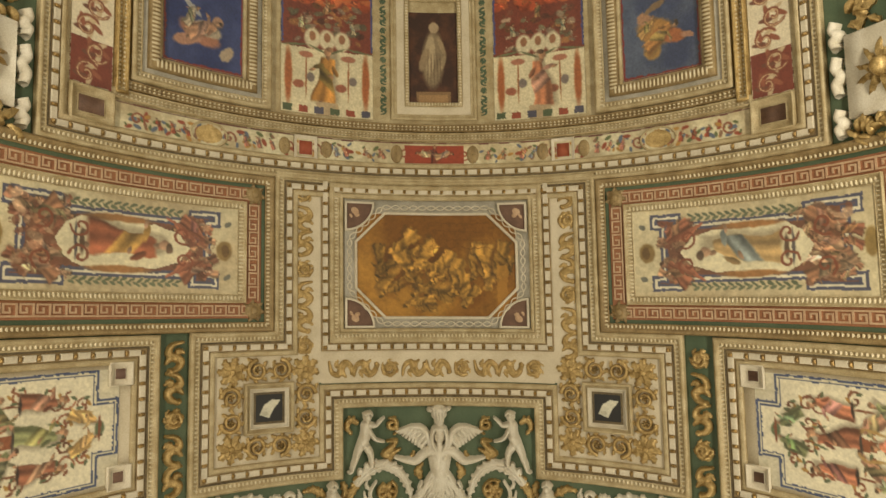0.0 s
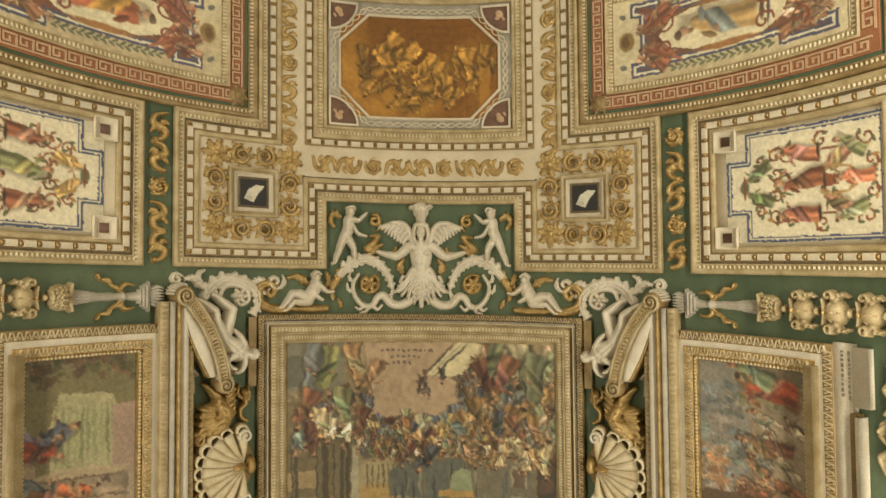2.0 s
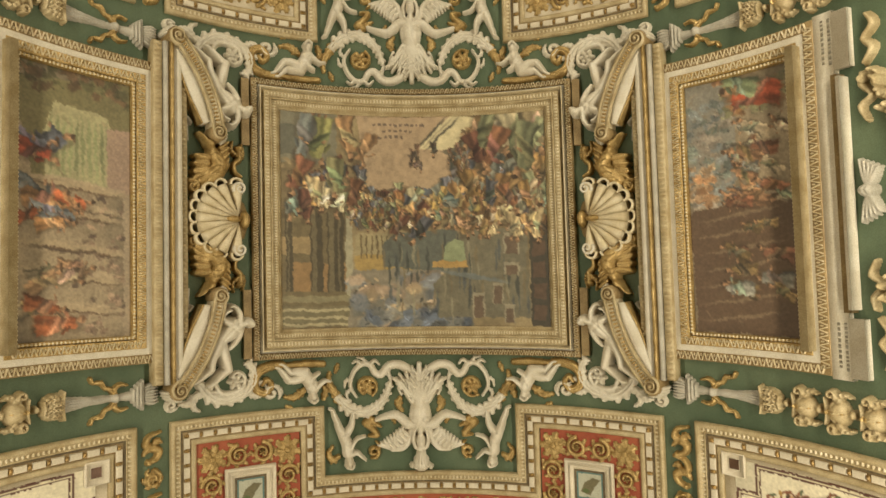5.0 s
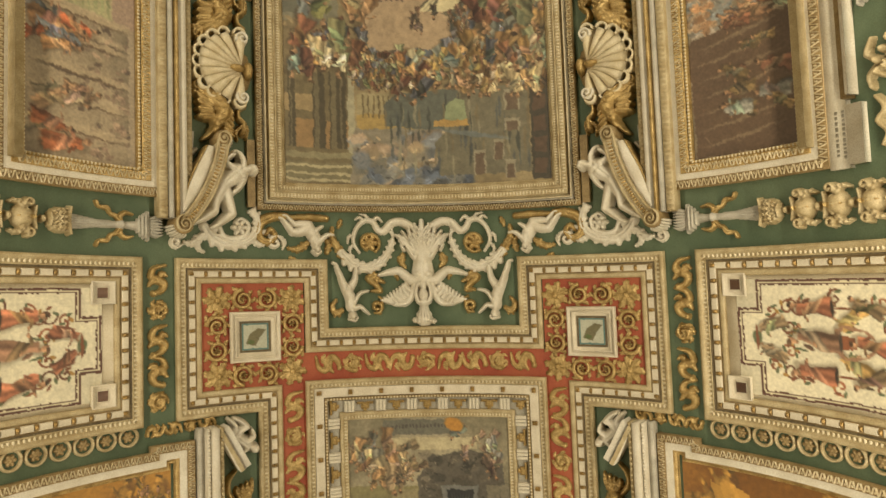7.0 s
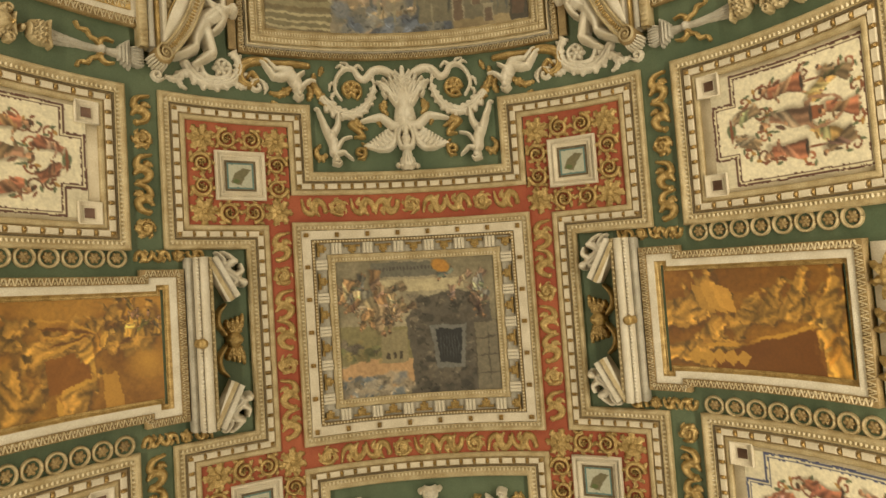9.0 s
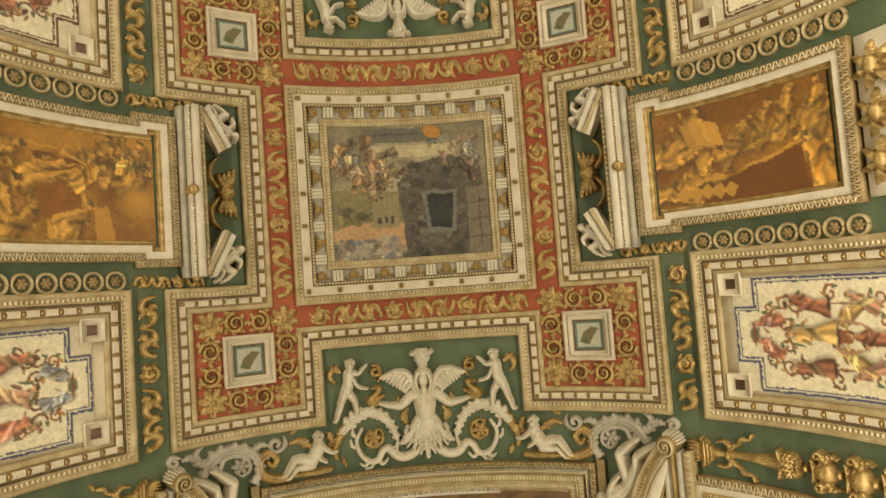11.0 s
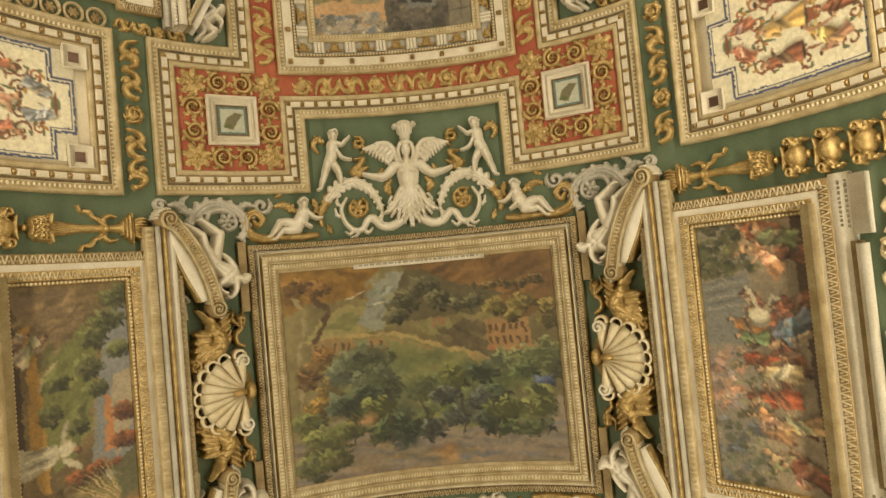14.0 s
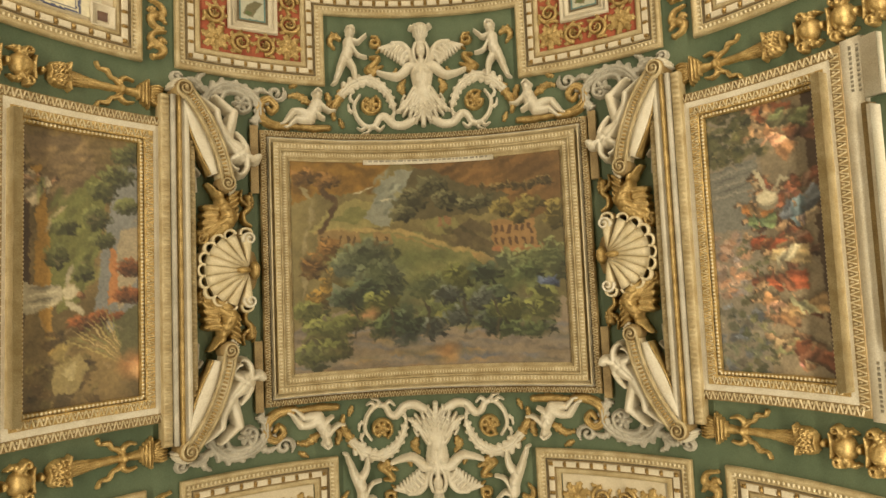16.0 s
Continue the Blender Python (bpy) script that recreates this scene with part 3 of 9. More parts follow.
def dome(sh, cx, cy, rx, ry, h, rot=0.0, n=10, base=-0.003, lift=0.0):
    v, f = [], []
    c, d = math.cos(rot), math.sin(rot)
    levels = ((1.0, None), (0.96, 0.35), (0.75, 0.75), (0.4, 0.97))
    for k, z in levels:
        for i in range(n):
            a = 2 * math.pi * i / n
            x, y = rx * k * math.cos(a), ry * k * math.sin(a)
            v.append((cx + x * c - y * d, cy + x * d + y * c, base if z is None else lift + h * z))
    m = len(levels)
    v.append((cx, cy, lift + h))
    f = [(a * n + i, a * n + (i + 1) % n, (a + 1) * n + (i + 1) % n, (a + 1) * n + i) for a in range(m - 1) for i in range(n)]
    f += [((m - 1) * n + i, (m - 1) * n + (i + 1) % n, m * n) for i in range(n)]
    return sh.add(v, f)


def leaf(sh, x, y, ang, length, width, h, lobes=3):
    """An acanthus leaf: lobed outline, raised midrib."""
    left, right, mid = [], [], []
    n = lobes * 3 + 1
    for i in range(n):
        q = i / (n - 1)
        w = width / 2 * math.sin(math.pi * min(1, 0.12 + 0.88 * q)) ** 0.7 * (1.0 if i % 3 else 0.62)
        bend_ = 0.18 * length * q * q
        cx, cy = q * length, bend_
        mid.append((cx, cy, h * (0.5 + 0.5 * math.sin(math.pi * q))))
        left.append((cx + 0.1 * length * (i % 3 == 1), cy + w, h * 0.25))
        right.append((cx + 0.1 * length * (i % 3 == 1), cy - w, h * 0.25))
    c, d = math.cos(ang), math.sin(ang)
    v = [(x + a * c - b * d, y + a * d + b * c, z) for a, b, z in left + mid + right]
    v += [(a, b, -0.003) for a, b, z in v[:n]] + [(a, b, -0.003) for a, b, z in v[2 * n:3 * n]]
    f = [(k * n + i, k * n + i + 1, (k + 1) * n + i + 1, (k + 1) * n + i) for k in (0, 1) for i in range(n - 1)]
    f += [(3 * n + i, 3 * n + i + 1, i + 1, i) for i in range(n - 1)] + [(4 * n + i, 4 * n + i + 1, 2 * n + i + 1, 2 * n + i) for i in range(n - 1)]
    return sh.add(v, f)


class Relief:
    """A carved form: a field of heights over the flat plan, its limbs melted together, cut out along its outline."""

    def __init__(self, s0, s1, y0, y1, step=0.0075):
        nx, ny = int((s1 - s0) / step) + 2, int((y1 - y0) / step) + 2
        self.s, self.y = np.meshgrid(np.linspace(s0, s1, nx), np.linspace(y0, y1, ny))
        self.h, self.step, self.fat = np.zeros((ny, nx)), step, 1.0
        self.s0, self.y0, self.nx, self.ny = s0, y0, nx, ny

    def crop(self, a, b, c, d):
        k = self.step
        return slice(max(0, int((c - self.y0) / k)), max(0, int((d - self.y0) / k) + 2)), slice(max(0, int((a - self.s0) / k)), max(0, int((b - self.s0) / k) + 2))

    def merge(self, k, z, blend):
        a = self.h[k]
        m = np.maximum(a, z)
        d = np.clip(blend - np.abs(a - z), 0, None)
        self.h[k] = np.where((a > 0) & (z > 0), m + d * d / (4 * blend), m)

    def ball(self, cx, cy, rx, ry, h, rot=0.0, blend=0.014):
        e = max(rx, ry)
        k = self.crop(cx - e, cx + e, cy - e, cy + e)
        x, y = self.s[k] - cx, self.y[k] - cy
        a, b = x * math.cos(rot) + y * math.sin(rot), -x * math.sin(rot) + y * math.cos(rot)
        self.merge(k, h * np.sqrt(np.clip(1 - (a / rx) ** 2 - (b / ry) ** 2, 0, 1)), blend)
        return self

    def arm(self, pts, rad, h, blend=0.012, fine=3):
        """A chain of round cones through pts; rad is one radius or a list that is spread along it."""
        p = smooth(pts, fine)
        q = np.linspace(0, 1, len(p))
        r = np.interp(q, np.linspace(0, 1, len(rad)), rad) if isinstance(rad, (list, tuple)) else np.full(len(p), rad)
        r = r * self.fat
        hh = np.interp(q, np.linspace(0, 1, len(h)), h) if isinstance(h, (list, tuple)) else np.full(len(p), h)
        for i in range(len(p) - 1):
            (ax, ay), (bx, by), e = p[i], p[i + 1], max(r[i], r[i + 1])
            k = self.crop(min(ax, bx) - e, max(ax, bx) + e, min(ay, by) - e, max(ay, by) + e)
            x, y, dx, dy = self.s[k] - ax, self.y[k] - ay, bx - ax, by - ay
            u = np.clip((x * dx + y * dy) / max(1e-9, dx * dx + dy * dy), 0, 1)
            d2 = (x - u * dx) ** 2 + (y - u * dy) ** 2
            rr = r[i] + (r[i + 1] - r[i]) * u
            self.merge(k, (hh[i] + (hh[i + 1] - hh[i]) * u) * np.sqrt(np.clip(1 - d2 / (rr * rr), 0, 1)), blend if i == 0 else 0.002)
        return self

    def groove(self, pts, w, depth, fine=3):
        p = smooth(pts, fine)
        e = 2.5 * w
        k = self.crop(p[:, 0].min() - e, p[:, 0].max() + e, p[:, 1].min() - e, p[:, 1].max() + e)
        best = np.full(self.s[k].shape, 9.0)
        for (ax, ay), (bx, by) in zip(p[:-1], p[1:]):
            x, y, dx, dy = self.s[k] - ax, self.y[k] - ay, bx - ax, by - ay
            u = np.clip((x * dx + y * dy) / max(1e-9, dx * dx + dy * dy), 0, 1)
            best = np.minimum(best, (x - u * dx) ** 2 + (y - u * dy) ** 2)
        a = self.h[k]
        self.h[k] = np.where(a > 0, np.maximum(np.minimum(a, 0.008), a - depth * np.exp(-best / (w * w))), a)
        return self

    def frond(self, pts, w, h, lobes=6, sides=(-1, 1), tip=0.4):
        """An acanthus leaf along pts: lobes on its sides, a furrow down its middle."""
        p = smooth(pts, 6)
        t = np.gradient(p, axis=0)
        t /= np.maximum(1e-9, np.linalg.norm(t, axis=1))[:, None]
        self.arm(pts, [w * 0.42, w * 0.5, w * 0.22], h)
        for i in range(lobes):
            q = (i + 0.6) / lobes
            j = min(len(p) - 1, int(q * (len(p) - 1)))
            k = w * (1 - (1 - tip) * q)
            for e in sides:
                n = np.array((-t[j][1], t[j][0])) * e
                a, b = p[j], p[j] + n * k * 0.55 + t[j] * k * 0.5
                self.arm([tuple(a), tuple(b)], [k * 0.36, k * 0.25], [h * 0.95, h * 0.7], 0.004, 1)
                self.groove([tuple(a + n * k * 0.15), tuple(b)], 0.005, h * 0.22, 1)
        self.groove(pts, 0.007, h * 0.3)
        return self

    def rose(self, cx, cy, r, h, petals=6):
        for i in range(petals):
            a = 2 * math.pi * i / petals
            self.ball(cx + 0.6 * r * math.cos(a), cy + 0.6 * r * math.sin(a), r * 0.42, r * 0.3, h * 0.8, a, 0.003)
        return self.ball(cx, cy, r * 0.3, r * 0.3, h, 0, 0.003)

    def shape(self):
        m = self.h > 0.003
        cell = m[:-1, :-1] | m[1:, :-1] | m[:-1, 1:] | m[1:, 1:]
        j, i = np.nonzero(cell)
        a = j * self.nx + i
        quads = np.stack([a, a + 1, a + 1 + self.nx, a + self.nx], 1)
        used, back = np.unique(quads, return_inverse=True)
        z = np.where(m, self.h, -0.003).ravel()[used]
        v = np.stack([self.s.ravel()[used], self.y.ravel()[used], z], 1)
        return Shape().add(v, [tuple(f) for f in back.reshape(-1, 4).tolist()])


def smooth(pts, k=3):
    """Points through pts on a gliding curve."""
    p = np.array(pts, float)
    if len(p) < 3:
        return p
    e = np.concatenate([[2 * p[0] - p[1]], p, [2 * p[-1] - p[-2]]])
    out = []
    for i in range(len(p) - 1):
        a, b, c, d = e[i:i + 4]
        for u in np.arange(k) / k:
            out.append(0.5 * (2 * b + (c - a) * u + (2 * a - 5 * b + 4 * c - d) * u * u + (3 * b - a - 3 * c + d) * u ** 3))
    return np.array(out + [p[-1]])


def rosette(sh, cx, cy, r, h, petals=6):
    for i in range(petals):
        a = 2 * math.pi * i / petals
        dome(sh, cx + 0.6 * r * math.cos(a), cy + 0.6 * r * math.sin(a), r * 0.45, r * 0.26, h * 0.7, a, 7)
    return dome(sh, cx, cy, r * 0.28, r * 0.28, h, 0, 7)


def curl(sh, cx, cy, r, start, way, turns=1.4, w=0.03, h=0.03, leaves=4):
    """A scroll with small leaves on its outside and a rosette in the eye."""
    pts = spiral(cx, cy, r, turns, start, way, 0.3)
    stroke(sh, pts, lambda q: w * (1.1 - 0.5 * q), h)
    for i in range(leaves):
        k = int((i + 0.5) / leaves * len(pts) * 0.6)
        x, y = pts[k]
        a = math.atan2(y - cy, x - cx) + way * 0.9
        leaf(sh, x, y, a, r * 0.75, r * 0.5, h * 0.9, 2)
    rosette(sh, cx, cy, r * 0.36, h * 1.2, 5)
    return sh


def rinceau(sh, p, q, width, h, seed=0, unit=None):
    """Running relief from p to q: serpents with leafy wings, and scrolls with a flower, turn about."""
    p, q = np.array(p, float), np.array(q, float)
    l = float(np.linalg.norm(q - p))
    unit = (unit or width) * 1.12
    k = max(1, round(l / unit))
    u, w, rnd = l / k, width / 2, random.Random(seed)
    r = Relief(-0.02, l + 0.02, -w * 1.1, w * 1.1, min(0.0075, width / 12))
    for i in range(k):
        c, e = u * (i + 0.5), 1 if i % 2 else -1
        if (i + seed) % 3:
            a, b = c - u * 0.48, c + u * 0.46
            r.arm([(a, e * w * 0.75), (a + u * 0.1, -e * w * 0.3), (c - u * 0.12, -e * w * 0.62), (c, 0), (c + u * 0.14, e * w * 0.6), (b - u * 0.1, e * w * 0.35), (b, -e * w * 0.3)], [w * 0.14, w * 0.28, w * 0.38, w * 0.42, w * 0.34, w * 0.24], h)
            r.ball(b, -e * w * 0.42, w * 0.32, w * 0.26, h * 1.15, e * 0.7)
            r.frond([(c - u * 0.02, 0), (c + u * 0.05, -e * w * 0.45), (c + u * 0.2, -e * w * 0.85)], w * 0.55, h * 0.9, 4)
            r.frond([(c - u * 0.1, e * w * 0.1), (c - u * 0.2, e * w * 0.5), (c - u * 0.12, e * w * 0.9)], w * 0.5, h * 0.8, 4)
        else:
            r.arm(spiral(c, 0, min(w, u * 0.5) * 0.82, 1.25, rnd.uniform(0, 6), e, 0.35, 14), [w * 0.18, w * 0.26, w * 0.18], h)
            r.rose(c, 0, w * 0.4, h * 1.15, 6)
            for j in range(6):
                a = j * 1.05 + rnd.uniform(-0.2, 0.2)
                r.frond([(c + w * 0.6 * math.cos(a), w * 0.6 * math.sin(a)), (c + w * 0.85 * math.cos(a + 0.3), w * 0.85 * math.sin(a + 0.3)), (c + w * 1.0 * math.cos(a + 0.6), w * 0.95 * math.sin(a + 0.6))], w * 0.3, h * 0.85, 3)
    flat = r.shape().moved(float(p[0]), float(p[1]), 1, 1, 0.0, math.atan2(q[1] - p[1], q[0] - p[0]))
    return sh.join(flat)


def scroll_strip(p, q, width, h, mat, label, group, seed=0, unit=None):
    return lone("scrollwork", rinceau(Shape(), p, q, width, h, seed, unit), mat, label, "relief", group, "stuff")


# ---- the large structure ----


def build_shell():
    sh = Shape()
    n, y0, y1 = 64, -8.0, 19.0
    for r0 in (0.0, -0.35):
        v, f = grid_sheet(-R * math.pi / 2, R * math.pi / 2, y0, y1, r0, n, 40)
        sh.add(v, f)
    lone("ceiling", sh, GREEN, "half-round barrel vault with a green painted ground", "ceiling", kind="structure")

    def block(name, a, b, mat, label, cat):
        bm = bmesh.new()
        bmesh.ops.create_cube(bm, size=1)
        for v in bm.verts:
            v.co = Vector([a[i] if v.co[i] < 0 else b[i] for i in range(3)])
        me = bpy.data.meshes.new(name)
        bm.to_mesh(me)
        bm.free()
        me.materials.append(mat)
        tagged(new(name, me), label, cat, kind="structure")

    block("floor", (-3.6, -8.3, -0.2), (3.6, 19.3, 0), MARBLE, "worn pale marble floor of the gallery", "floor")
    block("wall_west", (-3.6, -8, 0), (-R, 19, ZC), PLASTER, "plain plaster wall under the vault", "wall")
    block("wall_east", (R, -8, 0), (3.6, 19, ZC), PLASTER, "plain plaster wall under the vault", "wall")
    block("wall_south", (-3.6, -8.3, 0), (3.6, -8, 8.3), PLASTER, "plain plaster end wall of the gallery", "wall")
    block("wall_north", (-3.6, 19, 0), (3.6, 19.3, 8.3), PLASTER, "plain plaster end wall of the gallery", "wall")
    for e, name in ((-1, "cornice_west"), (1, "cornice_east")):
        a, b = sorted((e * 2.5, e * R))
        block(name, (a, -8, 4.36), (b, 19, 4.48), PLASTER, "plaster cornice that carries the strip lights", "cornice")


build_shell()

# ---- large plan, in metres along the vault ----
YC, YD, YE, YB = 3.345, 7.265, 11.115, -0.40


def sheet(name, poly_rects, h, mat, label, category):
    """Painted ground made of plain rectangles, a few millimetres proud of the vault."""
    sh = Shape()
    for s0, s1, y0, y1 in poly_rects:
        slab(sh, s0, s1, y0, y1, -0.004, h)
    return lone(name, sh, mat, label, category, kind="structure", smooth=False)


def rich_frame(poly, label, category="frame", group="", name="ornate_frame", blocks=True, keep=None):
    """The running frame of the bays: carved outer moulding, a fillet coloured as a gap's shade, ivory blocks with
    studs, inner moulding; 0.22 wide.
    """
    ob = thing(name, label, category, group)
    band(ob, "outer_moulding", poly, 0.0, 0.085, 0.055, PALEGOLD, "ogee", 0.036)
    # the gap's shade is put into this fillet's dark colour
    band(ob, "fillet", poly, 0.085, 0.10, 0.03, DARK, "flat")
    row = band(ob, "block_bed", poly, 0.10, 0.17, 0.022, OLDGOLD, "flat")
    band(ob, "inner_moulding", poly, 0.17, 0.22, 0.034, PALEGOLD, "round")
    if blocks:
        dentils(row, poly, 0.136, 0.125, 0.022, keep)
    return ob


def cross_outline(yc, a, b, up, down):
    """The stepped outline of the cross-shaped bays: a is half the notch, b the half width of the arms' necks."""
    return [(-0.92, up[0]), (-0.92, up[1]), (0.92, up[1]), (0.92, up[0]), (2.28, up[0]), (2.28, up[2]), (b, up[2]), (b, down[2]), (2.28, down[2]), (2.28, down[0]),
            (0.94, down[0]), (0.94, down[1]), (-0.94, down[1]), (-0.94, down[0]), (-2.28, down[0]), (-2.28, down[2]), (-b, down[2]), (-b, up[2]), (-2.28, up[2]), (-2.28, up[0])]


# the tomb bay
D_OUT = cross_outline(YD, 0.92, 1.58, (5.10, 5.75, 6.47), (9.41, 8.71, 8.07))
rich_frame(D_OUT, "stepped cream and gold stucco frame round the red bay")
sheet("red_ground", [(-2.06, -1.15, 5.32, 6.26), (1.15, 2.06, 5.32, 6.26), (-1.15, 1.15, 5.97, 6.26), (-1.37, -1.14, 6.26, 8.28), (1.14, 1.37, 6.26, 8.28),
                     (-2.06, -1.16, 8.28, 9.2), (1.16, 2.06, 8.28, 9.2), (-1.16, 1.16, 8.28, 8.5)], 0.008, RED, "worn red painted ground of the vault bay", "ground")
TOMB = rect(-1.15, 1.15, 6.23, 8.29)
# the two large pictures
for yc, inner, outer in ((YC, 1.03, 1.30), (YE, 0.985, 1.245)):
    P = rect(-1.56, 1.56, yc - outer, yc + outer)
    ob = thing("picture_frame", "wide carved cream and gold stucco frame of the large fresco", "frame", "large picture frames")
    band(ob, "outer_moulding", P, 0.0, 0.06, 0.06, OLDGOLD, "round", 0.05, dart=True)
    band(ob, "fillet", P, 0.062, 0.078, 0.05, GREYST, "flat")
    band(ob, "flat_band", P, 0.08, 0.115, 0.085, CARVED, "cove")
    band(ob, "carved_band", P, 0.115, 0.165, 0.07, PALEGOLD, "flat", 0.032)
    band(ob, "narrow_band", P, 0.165, 0.19, 0.075, PALEGOLD, "round")
    band(ob, "tongue_band", P, 0.19, 0.235, 0.05, PALEGOLD, "flat", 0.026)
    band(ob, "inner_moulding", P, 0.235, 0.27, 0.045, PALEGOLD, "cove")


def tomb_frame():
    ob = thing("picture_frame", "ivory stucco frame with studs, fluted blocks and gilt masks", "frame")
    band(ob, "outer_moulding", TOMB, 0.0, 0.075, 0.06, PALEGOLD, "ogee", 0.036)
    band(ob, "block_bed", TOMB, 0.08, 0.165, 0.03, BLOCK, "flat")
    band(ob, "carved_band", TOMB, 0.17, 0.20, 0.045, OLDGOLD, "round", 0.03)
    band(ob, "frieze_bed", TOMB, 0.20, 0.31, 0.012, GREYST, "flat")
    band(ob, "inner_moulding", TOMB, 0.31, 0.385, 0.045, PALEGOLD, "ogee", 0.03)
    for s, y, a, l in along(TOMB, 0.122, 0.30):
        q = new("stud", STUD_MESH)
        q.parent = ob
        q.matrix_world = surface_pose(s + l / 2 * math.cos(a), y + l / 2 * math.sin(a), a, 0.03) @ Matrix.Scale(1.4, 4)
    # a fluted block: three upright ribs under a cap
    v, f = [], []
    for x in (-0.032, 0.0, 0.032):
        a, b = chamfer_box(0.028, 0.105, 0.045, 0.009)
        f += [tuple(i + len(v) for i in k) for k in b]
        v += [(p[0] + x, p[1], p[2]) for p in a]
    block = piece_mesh("fluted_block", v, f, STUCCO)
    # a gilt mask on a dark oval bed: brow, two cheeks, horns
    v, f = [], []
    for x, y, l, w, h in ((0, 0, 0.075, 0.06, 0.045), (-0.045, 0.024, 0.06, 0.022, 0.03), (0.045, 0.024, 0.06, 0.022, 0.03), (0, -0.03, 0.035, 0.04, 0.035)):
        a, b = chamfer_box(l, w, h, min(l, w, h) * 0.42)
        f += [tuple(i + len(v) for i in k) for k in b]
        v += [(p[0] + x, p[1] + y, p[2]) for p in a]
    mask = piece_mesh("gilt_mask", v, f, GILT)
    for s, y, a, l in along(TOMB, 0.255, 0.285):
        for me, shift in ((block, 0.0), (mask, l / 2)):
            q = new(me.name.split(".")[0], me)
            q.parent = ob
            q.matrix_world = surface_pose(s + shift * math.cos(a), y + shift * math.sin(a), a, 0.012)


tomb_frame()

# the octagon bay: cut off by the frieze on one side
B_OUT = [(-1.56, -1.24), (1.56, -1.24), (1.56, 0.25), (2.30, 0.25), (2.30, 1.62), (0.92, 1.62), (0.92, 0.97), (-0.92, 0.97), (-0.92, 1.62), (-2.30, 1.62), (-2.30, 0.25), (-1.56, 0.25)]
rich_frame(B_OUT, "stepped cream and gold stucco frame round the ivory bay", keep=lambda s, y: y > -1.2)
sheet("ivory_ground", [(-1.40, -1.12, -1.24, 0.73), (1.12, 1.40, -1.24, 0.73), (-1.12, 1.12, 0.44, 0.74), (-2.08, -1.40, 0.47, 1.40), (1.40, 2.08, 0.47, 1.40), (-1.40, -1.14, 0.73, 1.40), (1.14, 1.40, 0.73, 1.40)],
      0.008, IVORY, "ivory painted ground of the vault bay", "ground")
OCT = rect(-1.12, 1.12, -1.24, 0.44)


def octagon_frame():
    ob = thing("picture_frame", "eight-sided grey and ivory frame with braided band and painted corners", "frame")
    row = band(ob, "block_bed", OCT, 0.0, 0.075, 0.022, OLDGOLD, "flat")
    dentils(row, OCT, 0.036, 0.125, 0.022)
    band(ob, "outer_moulding", OCT, 0.075, 0.17, 0.05, PALEGOLD, "ogee", 0.036)
    band(ob, "edge_moulding", OCT, 0.17, 0.21, 0.035, PALEGOLD, "round")
    g = Shape()
    slab(g, -0.91, 0.91, -1.03, 0.25, -0.004, 0.010)
    part("bed", g, GREYST, ob, "grey ground of the braided band")
    inner = [(-0.78, -0.60), (-0.50, -0.88), (0.50, -0.88), (0.78, -0.60), (0.78, -0.16), (0.50, 0.12), (-0.50, 0.12), (-0.78, -0.16)]
    big = inset(oriented(inner), -0.022)
    band(ob, "inner_moulding", big, 0.0, 0.028, 0.036, BLOCK, "round")
    mid = inset(oriented(inner), -0.068)
    for e in (-1, 1):
        braid = Shape()
        for i in range(8):
            a, b = np.array(mid[i]), np.array(mid[(i + 1) % 8])
            l = np.linalg.norm(b - a)
            d = (b - a) / l
            nn = np.array((-d[1], d[0]))
            k = max(2, round(l / 0.085))
            pts = [tuple(a + d * l * j / (k * 5) + nn * e * 0.022 * math.sin(math.pi * j / 5)) for j in range(k * 5 + 1)]
            stroke(braid, pts, 0.014, 0.022)
        part("braid", braid, BLOCK, ob, "interlaced ivory cord", kind="stuff")
    for es in (-1, 1):
        for ey in (-1, 1):
            cs, cy = es * 0.895, -0.385 + ey * 0.61
            arc = [(cs - es * 0.29 * math.cos(a), cy - ey * 0.29 * math.sin(a)) for a in np.linspace(0, math.pi / 2, 9)]
            poly = [(cs, cy)] + arc
            sh = Shape()
            sh.add([(*p, 0.016) for p in poly], [(0, i, i + 1) for i in range(1, 9)])
            sp = part("spandrel", sh, BROWN, ob, "brown painted corner with a small pale form")
            hd = Relief(min(cs, cs - es * 0.2), max(cs, cs - es * 0.2), min(cy, cy - ey * 0.2), max(cy, cy - ey * 0.2), 0.007)
            hd.ball(cs - es * 0.10, cy - ey * 0.09, 0.05, 0.04, 0.03, 0.6).ball(cs - es * 0.12, cy - ey * 0.13, 0.03, 0.025, 0.034).ball(cs - es * 0.06, cy - ey * 0.14, 0.03, 0.018, 0.026, 1.0)
            part("painted_form", hd.shape(), KEYLINE, sp)
            sh2 = Shape()
            ring(sh2, poly, [(0, 0), (0, 0.032), (0.02, 0.032), (0.02, 0)])
            part("corner_moulding", sh2, BLOCK, ob)


octagon_frame()

# bay after the landscape, like the octagon bay
F_OUT = [(-0.92, 12.86), (-0.92, 13.5), (0.92, 13.5), (0.92, 12.86), (2.28, 12.86), (2.28, 16), (-2.28, 16), (-2.28, 12.86)]
rich_frame(F_OUT, "stepped cream and gold stucco frame of a further bay", keep=lambda s, y: y < 14.5)
sheet("ivory_ground", [(-2.06, -1.15, 13.08, 15.7), (1.15, 2.06, 13.08, 15.7), (-1.15, 1.15, 13.73, 15.7)], 0.008, IVORY, "ivory painted ground of a further vault bay", "ground")

